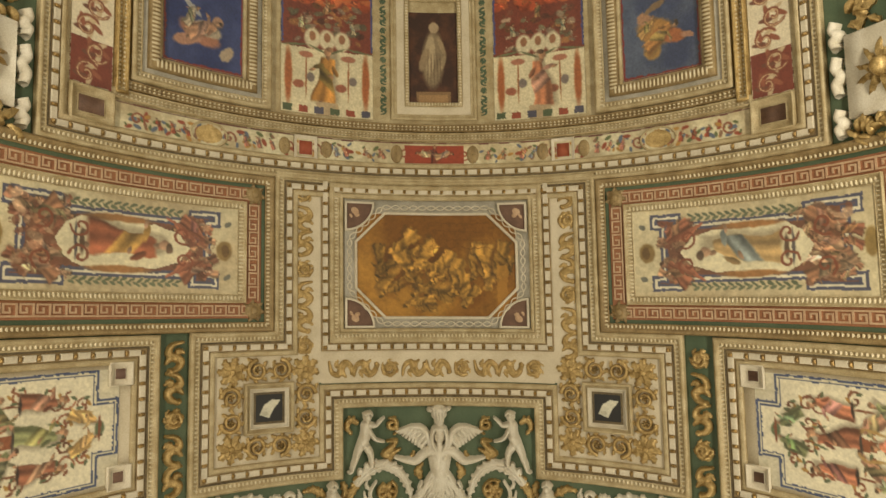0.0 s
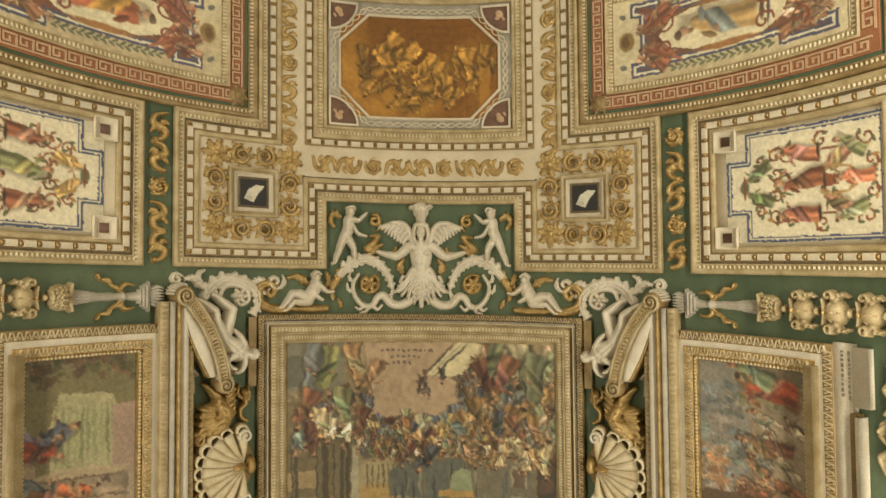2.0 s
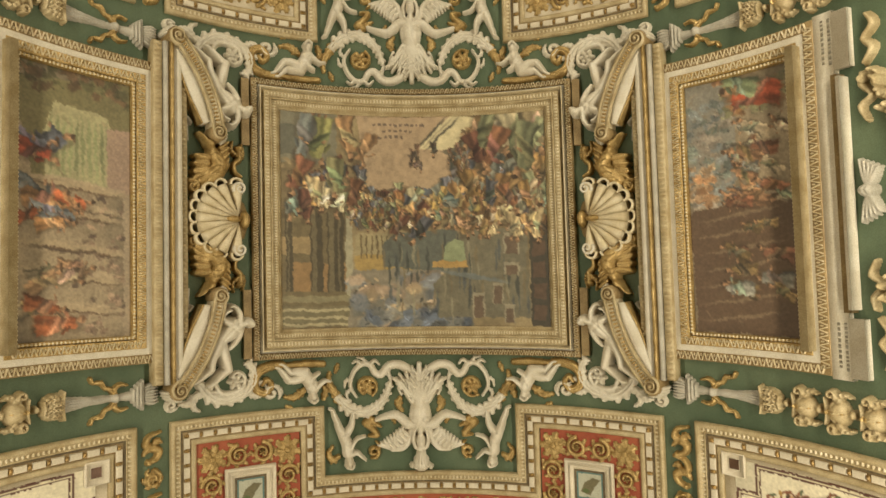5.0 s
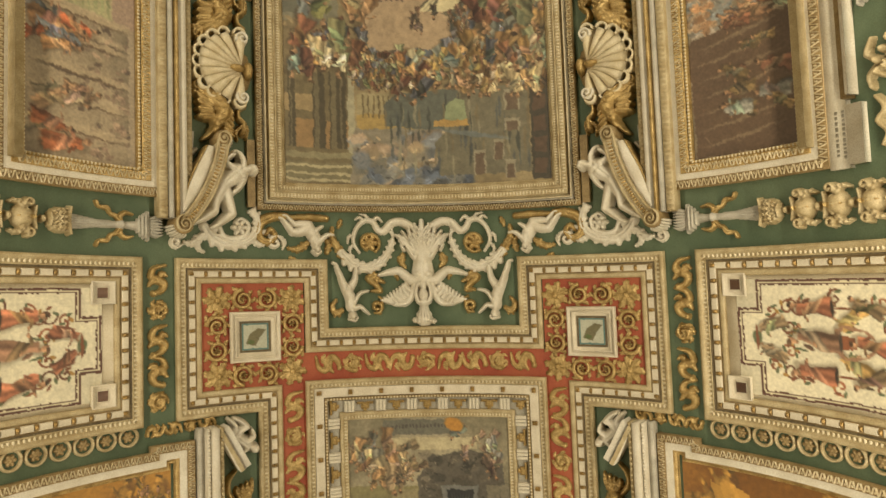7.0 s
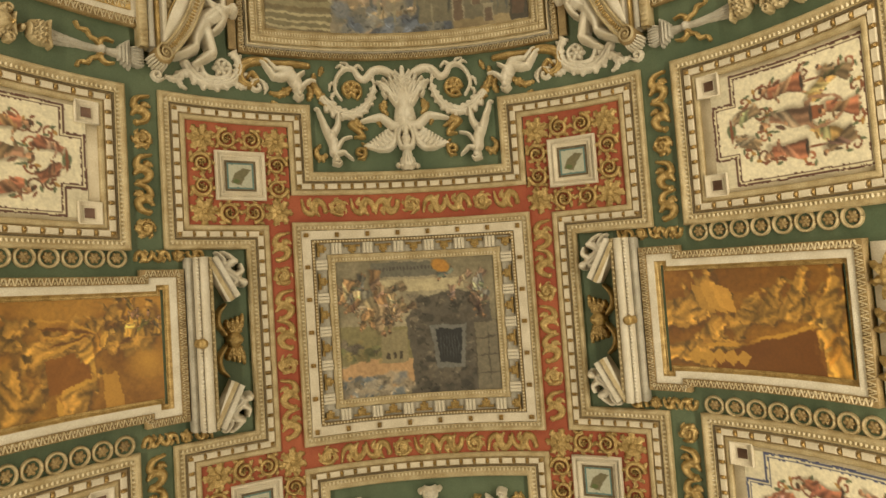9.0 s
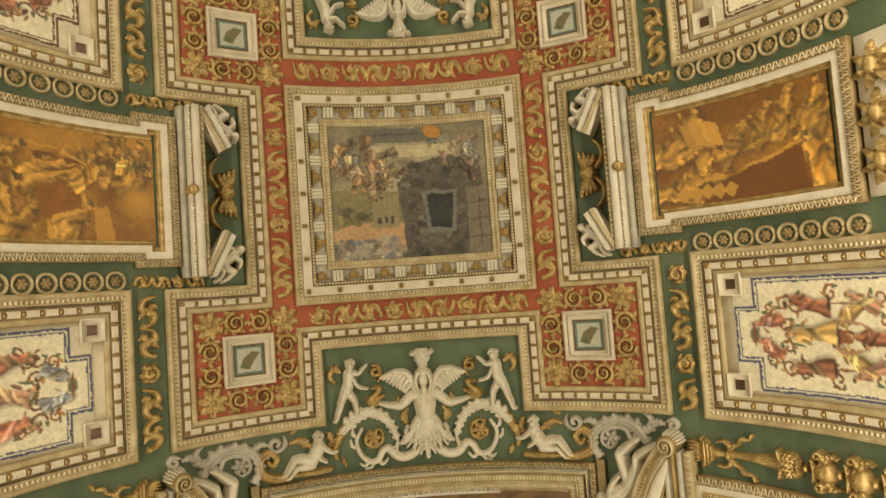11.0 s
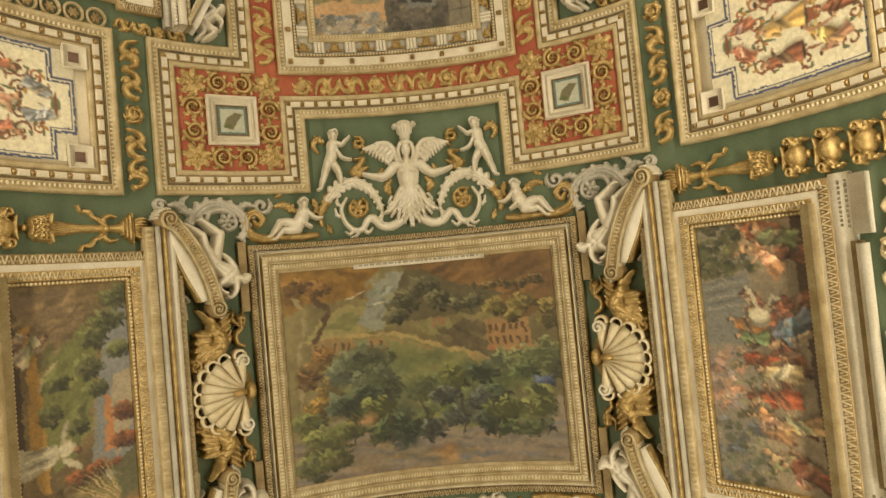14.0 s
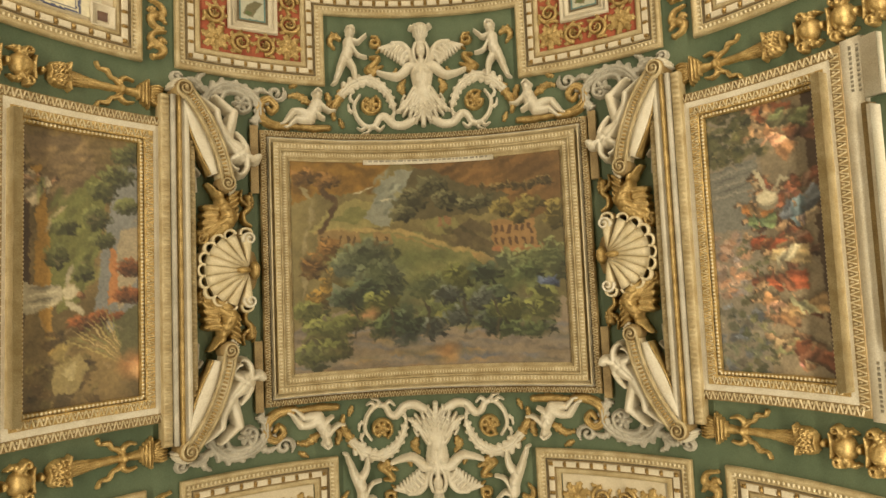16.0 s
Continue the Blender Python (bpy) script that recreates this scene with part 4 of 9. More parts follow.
# side panels with ivory grotesques, three rows on each side
for k, (y0, y1) in enumerate(((0.26, 1.62), (5.10, 6.48), (8.06, 9.42), (12.86, 14.2))):
    for e in (-1, 1):
        Q = rect(*sorted((e * 2.55, e * 4.25)), y0, y1)
        ob = rich_frame(Q, "cream and gold stucco frame of an ivory grotesque panel", group="side panel frames")
        a, b = sorted((e * 2.76, e * 4.05))
        slab_sh = Shape()
        slab(slab_sh, a, b, y0 + 0.2, y1 - 0.2, -0.004, 0.008)
        part("bed", slab_sh, IVORY, ob)
        acc = ((BRICK, LEAFG, OCHRE, ROSE), (BRICK, (0.45, 0.28, 0.2), OCHRE, (0.4, 0.3, 0.2)), (BRICK, ROSE, SLATE, OCHRE), (BRICK, OCHRE))[k]
        brd = ((0.26, 0.30, 0.44), (0.36, 0.20, 0.15), (0.26, 0.28, 0.42), None)[k]
        w, hh = 1.19, y1 - y0 - 0.50
        cv = grotesque(w, hh, 40 + k * 2 + (e > 0), "v", accents=acc, border=brd, crown=int(e < 0))
        a, b = sorted((e * 2.86, e * 4.05))
        fresco("fresco", a, b, y0 + 0.25, y1 - 0.25, 0.014, cv, None, "ivory grotesque fresco with mirrored scrolls and blue border", "fresco", "grotesque panels")
        for yy in (y0 + 0.29, y1 - 0.29):
            B = rect(*sorted((e * 2.765, e * 2.945)), yy - 0.09, yy + 0.09)
            bx = thing("corner_box", "small square coffer with a dark painted middle", "coffer", "corner coffers")
            band(bx, "frame", B, 0, 0.05, 0.045, BLOCK, "cove")
            g = Shape()
            slab(g, B[0][0] + 0.05, B[1][0] - 0.05, yy - 0.04, yy + 0.04, 0.0, 0.018)
            part("painted_middle", g, BROWN, bx)

# ---- the large frescoes ----
CROWD = ((0.60, 0.46, 0.29), (0.46, 0.29, 0.20), (0.66, 0.57, 0.42), (0.40, 0.41, 0.38), (0.58, 0.43, 0.24), (0.38, 0.23, 0.18), (0.44, 0.45, 0.33), (0.68, 0.62, 0.49), (0.36, 0.36, 0.40), (0.50, 0.36, 0.22))


def paint_assembly():
    cv = Canvas(2.58, 2.06, 165, (0.50, 0.43, 0.31), 11, 0.006)
    cv.turn = math.pi
    cv.wash((0.44, 0.37, 0.26), (0.58, 0.50, 0.36), 4, 1)
    cv.box(0, 0, 0.21, 0.24, (0.46, 0.44, 0.37))
    cv.box(0.0, 0.06, 0.06, 0.2, (0.38, 0.37, 0.32))
    cv.poly([(0.28, 0.0), (0.64, 0.0), (0.78, 0.22), (0.56, 0.34), (0.42, 0.42), (0.32, 0.33)], (0.64, 0.53, 0.42))
    cv.poly([(0.50, 0.16), (0.64, 0.0), (0.93, 0.0), (0.84, 0.07), (0.76, 0.14), (0.62, 0.16)], (0.74, 0.68, 0.53))
    cv.poly([(0.60, 0.17), (0.78, 0.09), (0.90, 0.10), (0.88, 0.2), (0.7, 0.22)], (0.42, 0.38, 0.31))
    for k in range(3):
        cv.line([(0.50 + 0.02 * k, 0.17), (0.63 + 0.025 * k, 0.0)], 0.006, ((0.32, 0.29, 0.24), (0.60, 0.55, 0.44), (0.34, 0.31, 0.26))[k])
    for k, (a, b) in enumerate(((0.345, 0.54), (0.38, 0.50), (0.36, 0.46))):
        u = a
        while u < b:
            l = cv.rng.uniform(0.008, 0.02)
            cv.box(u, 0.035 + k * 0.03, u + l, 0.047 + k * 0.03, (0.42, 0.34, 0.30))
            u += l + 0.008
    cv.poly([(0, 0.45), (0.25, 0.45), (0.25, 0.92), (0, 0.92)], (0.42, 0.36, 0.25))
    cv.box(0.0, 0.58, 0.12, 0.66, (0.58, 0.48, 0.33))
    cv.box(0.02, 0.70, 0.25, 0.83, (0.56, 0.42, 0.26))
    for u, w in ((0.015, 0.012), (0.105, 0.022), (0.165, 0.026), (0.20, 0.014)):
        cv.box(u, 0.46, u + w * 2, 0.83, (0.30, 0.26, 0.19))
        cv.box(u + 0.006, 0.46, u + w, 0.83, (0.42, 0.37, 0.27))
    cv.box(0.235, 0.44, 0.262, 0.86, (0.60, 0.57, 0.47))
    cv.box(0.0, 0.85, 0.27, 0.88, (0.50, 0.46, 0.34))
    cv.box(0.0, 0.9, 0.28, 0.99, (0.44, 0.40, 0.29))
    for v in (0.91, 0.945, 0.975):
        cv.box(0.0, v, 0.28, v + 0.012, (0.62, 0.57, 0.44))
    cv.box(0.27, 0.66, 0.72, 0.74, (0.62, 0.50, 0.27))
    cv.box(0.27, 0.56, 0.5, 0.66, (0.58, 0.52, 0.38))
    for u in np.linspace(0.29, 0.45, 9):
        cv.box(u, 0.57, u + 0.006, 0.68, (0.40, 0.33, 0.22))
    cv.poly([(0.26, 0.73), (0.6, 0.73), (0.66, 1.0), (0.24, 1.0)], (0.50, 0.46, 0.40))
    cv.foliage(0.26, 0.76, 0.62, 1.0, 60, 0.05, ((0.60, 0.50, 0.42), (0.40, 0.42, 0.46), (0.62, 0.52, 0.40), (0.46, 0.45, 0.42)))
    cv.foliage(0.26, 0.92, 0.70, 1.0, 30, 0.04, ((0.34, 0.38, 0.46), (0.42, 0.42, 0.42)))
    cv.poly([(0.37, 0.62), (0.42, 0.56), (0.66, 0.54), (0.66, 0.74), (0.38, 0.72)], (0.35, 0.36, 0.33))
    cv.poly([(0.66, 0.54), (0.92, 0.54), (0.93, 0.96), (0.58, 0.96), (0.56, 0.8), (0.62, 0.74)], (0.42, 0.39, 0.32))
    for i in range(64):
        u, v = cv.rng.uniform(0.38, 0.92), cv.rng.uniform(0.55, 0.86)
        cv.line([(u, v), (u, v + cv.rng.uniform(0.06, 0.16))], cv.rng.uniform(0.003, 0.008), ((0.24, 0.25, 0.23), (0.52, 0.49, 0.40), (0.30, 0.32, 0.33), (0.44, 0.38, 0.28))[i % 4], 0.8)
    for u, v, w, h in ((0.88, 0.56, 0.05, 0.10), (0.88, 0.70, 0.05, 0.06), (0.82, 0.80, 0.03, 0.1), (0.75, 0.84, 0.04, 0.12), (0.86, 0.9, 0.03, 0.08)):
        cv.box(u - w, v, u + w * 0.2, v + h, (0.54, 0.50, 0.42))
        cv.box(u - w * 0.85, v + 0.015, u + w * 0.05, v + h, (0.40, 0.32, 0.26))
    cv.line([(0.56, 0.73), (0.86, 0.8)], 0.012, (0.40, 0.42, 0.42))
    cv.box(0.93, 0.56, 1.0, 1.0, (0.27, 0.24, 0.20))
    for v in (0.6, 0.7, 0.8, 0.9):
        cv.box(0.94, v, 0.985, v + 0.07, (0.36, 0.27, 0.21))
    cv.poly([(0.60, 0.70), (0.61, 0.62), (0.65, 0.58), (0.68, 0.6), (0.69, 0.70)], (0.50, 0.54, 0.40))
    cv.box(0.56, 0.69, 0.69, 0.72, (0.66, 0.50, 0.26))
    cv.box(0.48, 0.34, 0.6, 0.44, (0.34, 0.37, 0.42))
    cv.foliage(0.24, 0.36, 1.0, 0.54, 90, 0.04, ((0.34, 0.26, 0.18), (0.42, 0.33, 0.23), (0.30, 0.26, 0.22)))
    cv.foliage(0.70, 0.05, 1.0, 0.36, 70, 0.04, ((0.40, 0.30, 0.2), (0.50, 0.40, 0.28), (0.34, 0.27, 0.2)))
    cv.foliage(0.0, 0.24, 0.3, 0.46, 40, 0.04, ((0.42, 0.34, 0.24), (0.50, 0.42, 0.3)))
    cv.crowd(0.24, 0.36, 0.5, 0.53, 90, 0.026, CROWD)
    cv.crowd(0.0, 0.24, 0.30, 0.46, 26, 0.058, CROWD)
    cv.crowd(0.42, 0.36, 1.0, 0.54, 70, 0.058, CROWD, 0, 0.6)
    for u, v, s, c, l in ((0.58, 0.40, 0.06, (0.68, 0.54, 0.28), 0.2), (0.44, 0.42, 0.05, (0.60, 0.40, 0.24), -0.2), (0.70, 0.44, 0.06, (0.56, 0.50, 0.36), 0.3), (0.80, 0.46, 0.06, (0.70, 0.58, 0.38), -0.4), (0.9, 0.4, 0.07, (0.46, 0.44, 0.36), 0.1), (0.66, 0.34, 0.05, (0.66, 0.46, 0.26), 0.0), (0.95, 0.46, 0.06, (0.74, 0.64, 0.44), 0.2)):
        cv.draped(u, v, s, c, l)
    cv.crowd(0.62, 0.18, 1.0, 0.40, 40, 0.07, CROWD, 0.1, 0.8)
    cv.crowd(0.74, 0.06, 1.0, 0.18, 9, 0.095, CROWD, 0.1, 0.5)
    cv.crowd(0.46, 0.16, 0.72, 0.26, 12, 0.028, ((0.34, 0.28, 0.24), (0.44, 0.32, 0.26)))
    cv.draped(0.09, 0.12, 0.105, (0.40, 0.42, 0.42), 0.15)
    cv.draped(0.15, 0.13, 0.10, (0.48, 0.47, 0.27), 0.1)
    cv.draped(0.25, 0.11, 0.09, (0.58, 0.42, 0.28), -0.2)
    cv.draped(0.31, 0.16, 0.075, (0.52, 0.38, 0.26), 0.2)
    cv.draped(0.20, 0.30, 0.09, (0.46, 0.44, 0.30), 0.0)
    cv.draped(0.06, 0.30, 0.085, (0.50, 0.30, 0.22), 0.3)
    cv.draped(0.60, 0.38, 0.045, (0.64, 0.50, 0.28), 0.1)
    cv.smear(0.003, 60)
    cv.age(0.3, 1.05)
    cv.grain(0.14)
    return cv


def paint_landscape():
    cv = Canvas(2.58, 1.97, 165, (0.42, 0.37, 0.23), 12, 0.012)
    cv.wash((0.36, 0.31, 0.19), (0.48, 0.42, 0.26), 3, 1)
    cv.poly([(0, 0), (0.38, 0), (0.30, 0.13), (0.2, 0.17), (0.1, 0.16), (0, 0.22)], (0.50, 0.36, 0.15))
    for k in range(40):
        cv.ell(cv.rng.uniform(0, 0.34), cv.rng.uniform(0, 0.15), 0.05, 0.02, np.array((0.48, 0.34, 0.14)) * cv.rng.uniform(0.65, 1.25), cv.rng.uniform(-0.6, 0.6), 0.6, 0.6)
    cv.poly([(0.42, 0.0), (1, 0.0), (1, 0.30), (0.8, 0.30), (0.62, 0.16)], (0.40, 0.29, 0.16))
    for k in range(70):
        u = cv.rng.uniform(0.5, 1.0)
        cv.ell(u, cv.rng.uniform(0.0, 0.22), 0.07, 0.016, np.array((0.44, 0.31, 0.17)) * cv.rng.uniform(0.6, 1.3), -0.35, 0.6, 0.6)
    for k in range(12):
        u = 0.62 + 0.03 * k
        cv.mass(u, 0.17 - 0.07 * (u - 0.6), 0.018, 0.02, (0.40, 0.33, 0.2), 12, 0.008)
    cv.poly([(0.06, 0.34), (0.14, 0.22), (0.26, 0.19), (0.36, 0.2), (0.38, 0.30), (0.22, 0.33)], (0.52, 0.47, 0.28))
    cv.poly([(0.13, 0.28), (0.24, 0.22), (0.3, 0.26), (0.22, 0.31)], (0.44, 0.42, 0.24))
    cv.poly([(0.28, 0.24), (0.33, 0.10), (0.40, 0.05), (0.50, 0.06), (0.50, 0.16), (0.38, 0.22), (0.36, 0.32), (0.26, 0.28)], (0.50, 0.49, 0.42))
    for k in range(30):
        cv.ell(cv.rng.uniform(0.3, 0.48), cv.rng.uniform(0.06, 0.25), 0.03, 0.012, np.array((0.46, 0.46, 0.40)) * cv.rng.uniform(0.72, 1.2), -0.7, 0.5, 0.7)
    cv.line([(0.22, 0.17), (0.26, 0.15), (0.30, 0.12)], 0.004, (0.70, 0.66, 0.56)), cv.line([(0.32, 0.19), (0.37, 0.18)], 0.004, (0.66, 0.62, 0.52))
    cv.poly([(0.38, 0.22), (0.46, 0.04), (0.52, 0.05), (0.64, 0.13), (0.80, 0.20), (0.72, 0.28), (0.52, 0.28), (0.42, 0.30)], (0.33, 0.29, 0.19))
    for c in ((0.44, 0.2, 0.06, 0.05), (0.52, 0.13, 0.06, 0.04), (0.58, 0.2, 0.06, 0.035), (0.68, 0.22, 0.07, 0.03), (0.41, 0.26, 0.04, 0.03)):
        cv.mass(*c, (0.34, 0.32, 0.22), 50, 0.013)
    cv.poly([(0.48, 0.32), (0.52, 0.28), (0.60, 0.29), (0.62, 0.36), (0.55, 0.38)], (0.46, 0.42, 0.25))
    cv.poly([(0.55, 0.38), (0.66, 0.30), (0.75, 0.34), (0.76, 0.52), (0.66, 0.44), (0.60, 0.43)], (0.33, 0.28, 0.19))
    for k in range(24):
        cv.ell(cv.rng.uniform(0.57, 0.75), cv.rng.uniform(0.32, 0.5), 0.03, 0.012, np.array((0.36, 0.31, 0.2)) * cv.rng.uniform(0.7, 1.3), 0.5, 0.5, 0.7)
    for u in (0.54, 0.57):
        cv.box(u, 0.28, u + 0.014, 0.33, (0.50, 0.36, 0.24))
    cv.poly([(0.1, 0.47), (0.18, 0.36), (0.34, 0.345), (0.46, 0.35), (0.58, 0.43), (0.66, 0.45), (0.77, 0.57), (0.72, 0.66), (0.36, 0.68), (0.2, 0.6)], (0.44, 0.42, 0.25))
    for k in range(50):
        u = cv.rng.uniform(0.3, 0.72)
        cv.ell(u, 0.42 + 0.22 * (u - 0.3) + cv.rng.uniform(0, 0.14), 0.05, 0.01, np.array((0.44, 0.43, 0.25)) * cv.rng.uniform(0.75, 1.25), 0.35, 0.5, 0.6)
    cv.line([(0.08, 0.34), (0.2, 0.335), (0.36, 0.335), (0.46, 0.37), (0.58, 0.43), (0.65, 0.445), (0.77, 0.56)], 0.013, (0.60, 0.50, 0.30))
    cv.line([(0.36, 0.36), (0.46, 0.40), (0.56, 0.45)], 0.007, (0.52, 0.42, 0.25))
    cv.poly([(0.66, 0.46), (0.74, 0.5), (0.77, 0.56), (0.70, 0.54)], (0.60, 0.47, 0.28))
    for u, v, k in ((0.10, 0.33, 2), (0.16, 0.34, 3), (0.30, 0.35, 2)):
        cv.box(u, v, u + 0.03 * k, v + 0.08, (0.52, 0.41, 0.25))
        for j in range(k):
            cv.box(u + 0.008 + j * 0.026, v + 0.02, u + 0.017 + j * 0.026, v + 0.055, (0.34, 0.26, 0.16))
    cv.box(0.735, 0.31, 0.90, 0.46, (0.54, 0.40, 0.24)), cv.poly([(0.73, 0.47), (0.93, 0.46), (0.93, 0.44), (0.73, 0.45)], (0.60, 0.38, 0.24))
    for j in range(6):
        for v in (0.34, 0.40):
            cv.box(0.745 + j * 0.026, v, 0.757 + j * 0.026, v + 0.035, (0.34, 0.24, 0.16))
    for c in ((0.78, 0.26, 0.05, 0.03), (0.88, 0.24, 0.06, 0.03), (0.97, 0.3, 0.05, 0.06), (0.84, 0.3, 0.03, 0.02)):
        cv.mass(*c, (0.44, 0.38, 0.2), 40, 0.013)
    cv.line([(0.03, 0.12), (0.08, 0.2), (0.06, 0.32), (0.04, 0.44), (0.035, 0.66)], 0.009, (0.52, 0.46, 0.32))
    cv.line([(0.10, 0.13), (0.155, 0.2), (0.13, 0.28), (0.10, 0.34)], 0.012, (0.30, 0.22, 0.14))
    for c in ((0.05, 0.08, 0.05, 0.03), (0.13, 0.1, 0.05, 0.03), (0.07, 0.5, 0.05, 0.05), (0.13, 0.42, 0.04, 0.04)):
        cv.mass(*c, (0.48, 0.34, 0.18), 40, 0.013)
    for c in ((0.15, 0.58, 0.05, 0.05), (0.1, 0.66, 0.05, 0.04)):
        cv.mass(*c, (0.50, 0.38, 0.17), 40, 0.013)
    cv.poly([(0, 0.80), (0.12, 0.74), (0.3, 0.68), (0.42, 0.74), (0.75, 0.8), (0.85, 0.68), (1, 0.7), (1, 1), (0, 1)], (0.50, 0.43, 0.35))
    cv.poly([(0.13, 0.70), (0.15, 0.58), (0.22, 0.62), (0.30, 0.68)], (0.48, 0.47, 0.40))
    cv.poly([(0.15, 0.78), (0.2, 0.72), (0.31, 0.665), (0.33, 0.7), (0.28, 0.8)], (0.68, 0.50, 0.34))
    for i in range(110):
        cv.ell(cv.rng.uniform(0, 1), cv.rng.uniform(0.8, 1.0), cv.rng.uniform(0.03, 0.1), cv.rng.uniform(0.005, 0.014), ((0.62, 0.47, 0.29), (0.40, 0.36, 0.33), (0.55, 0.44, 0.33), (0.34, 0.30, 0.26), (0.38, 0.38, 0.41))[i % 5], cv.rng.uniform(-0.1, 0.1), 0.6, 0.6)
    cv.ell(0.55, 0.94, 0.06, 0.04, (0.72, 0.52, 0.30), 0, 0.7, 0.9), cv.ell(0.34, 0.87, 0.06, 0.02, (0.64, 0.50, 0.28), 0, 0.7, 0.8)
    for c in ((0.28, 0.46, 0.11, 0.06), (0.2, 0.5, 0.06, 0.04), (0.30, 0.55, 0.08, 0.05)):
        cv.mass(*c, (0.32, 0.33, 0.24), 110, 0.015)
    cv.line([(0.36, 0.52), (0.35, 0.74)], 0.02, (0.24, 0.22, 0.16))
    for c in ((0.36, 0.6, 0.05, 0.05), (0.40, 0.74, 0.04, 0.03)):
        cv.mass(*c, (0.27, 0.28, 0.2), 50, 0.013)
    for c in ((0.5, 0.62, 0.08, 0.05), (0.6, 0.6, 0.08, 0.05), (0.68, 0.66, 0.07, 0.05), (0.5, 0.74, 0.06, 0.04), (0.6, 0.72, 0.07, 0.04), (0.44, 0.8, 0.03, 0.03), (0.7, 0.78, 0.04, 0.03)):
        cv.mass(*c, (0.36, 0.37, 0.22), 70, 0.014)
    cv.mass(0.56, 0.77, 0.05, 0.03, (0.56, 0.50, 0.24), 40, 0.013)
    for c in ((0.78, 0.54, 0.05, 0.07), (0.86, 0.52, 0.06, 0.06), (0.95, 0.52, 0.06, 0.08), (0.9, 0.62, 0.05, 0.03)):
        cv.mass(*c, (0.42, 0.43, 0.27), 70, 0.014)
    cv.mass(0.93, 0.62, 0.04, 0.02, (0.30, 0.33, 0.44), 30, 0.013), cv.mass(0.80, 0.73, 0.03, 0.04, (0.52, 0.50, 0.22), 30, 0.012)
    for c in ((0.06, 0.72, 0.06, 0.04), (0.12, 0.82, 0.09, 0.06), (0.2, 0.78, 0.06, 0.03), (0.07, 0.92, 0.06, 0.05), (0.15, 0.9, 0.06, 0.04)):
        cv.mass(*c, (0.36, 0.36, 0.19), 70, 0.015)
    # soft blue-green glazes, then loose clumps that run into one another
    for i in range(60):
        cv.ell(cv.rng.uniform(0.15, 0.98), cv.rng.uniform(0.46, 0.84), cv.rng.uniform(0.05, 0.11), cv.rng.uniform(0.03, 0.06), ((0.24, 0.27, 0.17), (0.30, 0.33, 0.19), (0.28, 0.30, 0.25), (0.34, 0.35, 0.2))[i % 4], cv.rng.uniform(-0.5, 0.5), 0.9, 0.42)
    for i in range(26):
        u = cv.rng.uniform(0.2, 0.97)
        cv.mass(u, cv.rng.uniform(0.56, 0.84), cv.rng.uniform(0.04, 0.08), cv.rng.uniform(0.03, 0.05), ((0.30, 0.33, 0.20), (0.26, 0.29, 0.21), (0.38, 0.38, 0.20), (0.30, 0.31, 0.27))[i % 4], 34, 0.014)
    for i in range(5):
        u = (0.22, 0.35, 0.48, 0.62, 0.74)[i]
        cv.line([(u, 0.86), (u + 0.012, 0.78), (u - 0.006, 0.68)], 0.006, (0.24, 0.21, 0.15))
    for i in range(30):
        cv.ell(cv.rng.uniform(0, 1), cv.rng.uniform(0.84, 0.99), 0.09, 0.02, ((0.30, 0.30, 0.22), (0.36, 0.29, 0.2), (0.30, 0.30, 0.32))[i % 3], cv.rng.uniform(-0.15, 0.15), 0.9, 0.4)
    cv.ell(0.55, 0.92, 0.07, 0.03, (0.62, 0.42, 0.24), 0, 0.9, 0.7), cv.ell(0.27, 0.74, 0.05, 0.03, (0.66, 0.46, 0.30), -0.4, 0.8, 0.8)
    cv.smear(0.004, 60)
    cv.age(0.12, 1.0)
    cv.grain(0.12)
    return cv


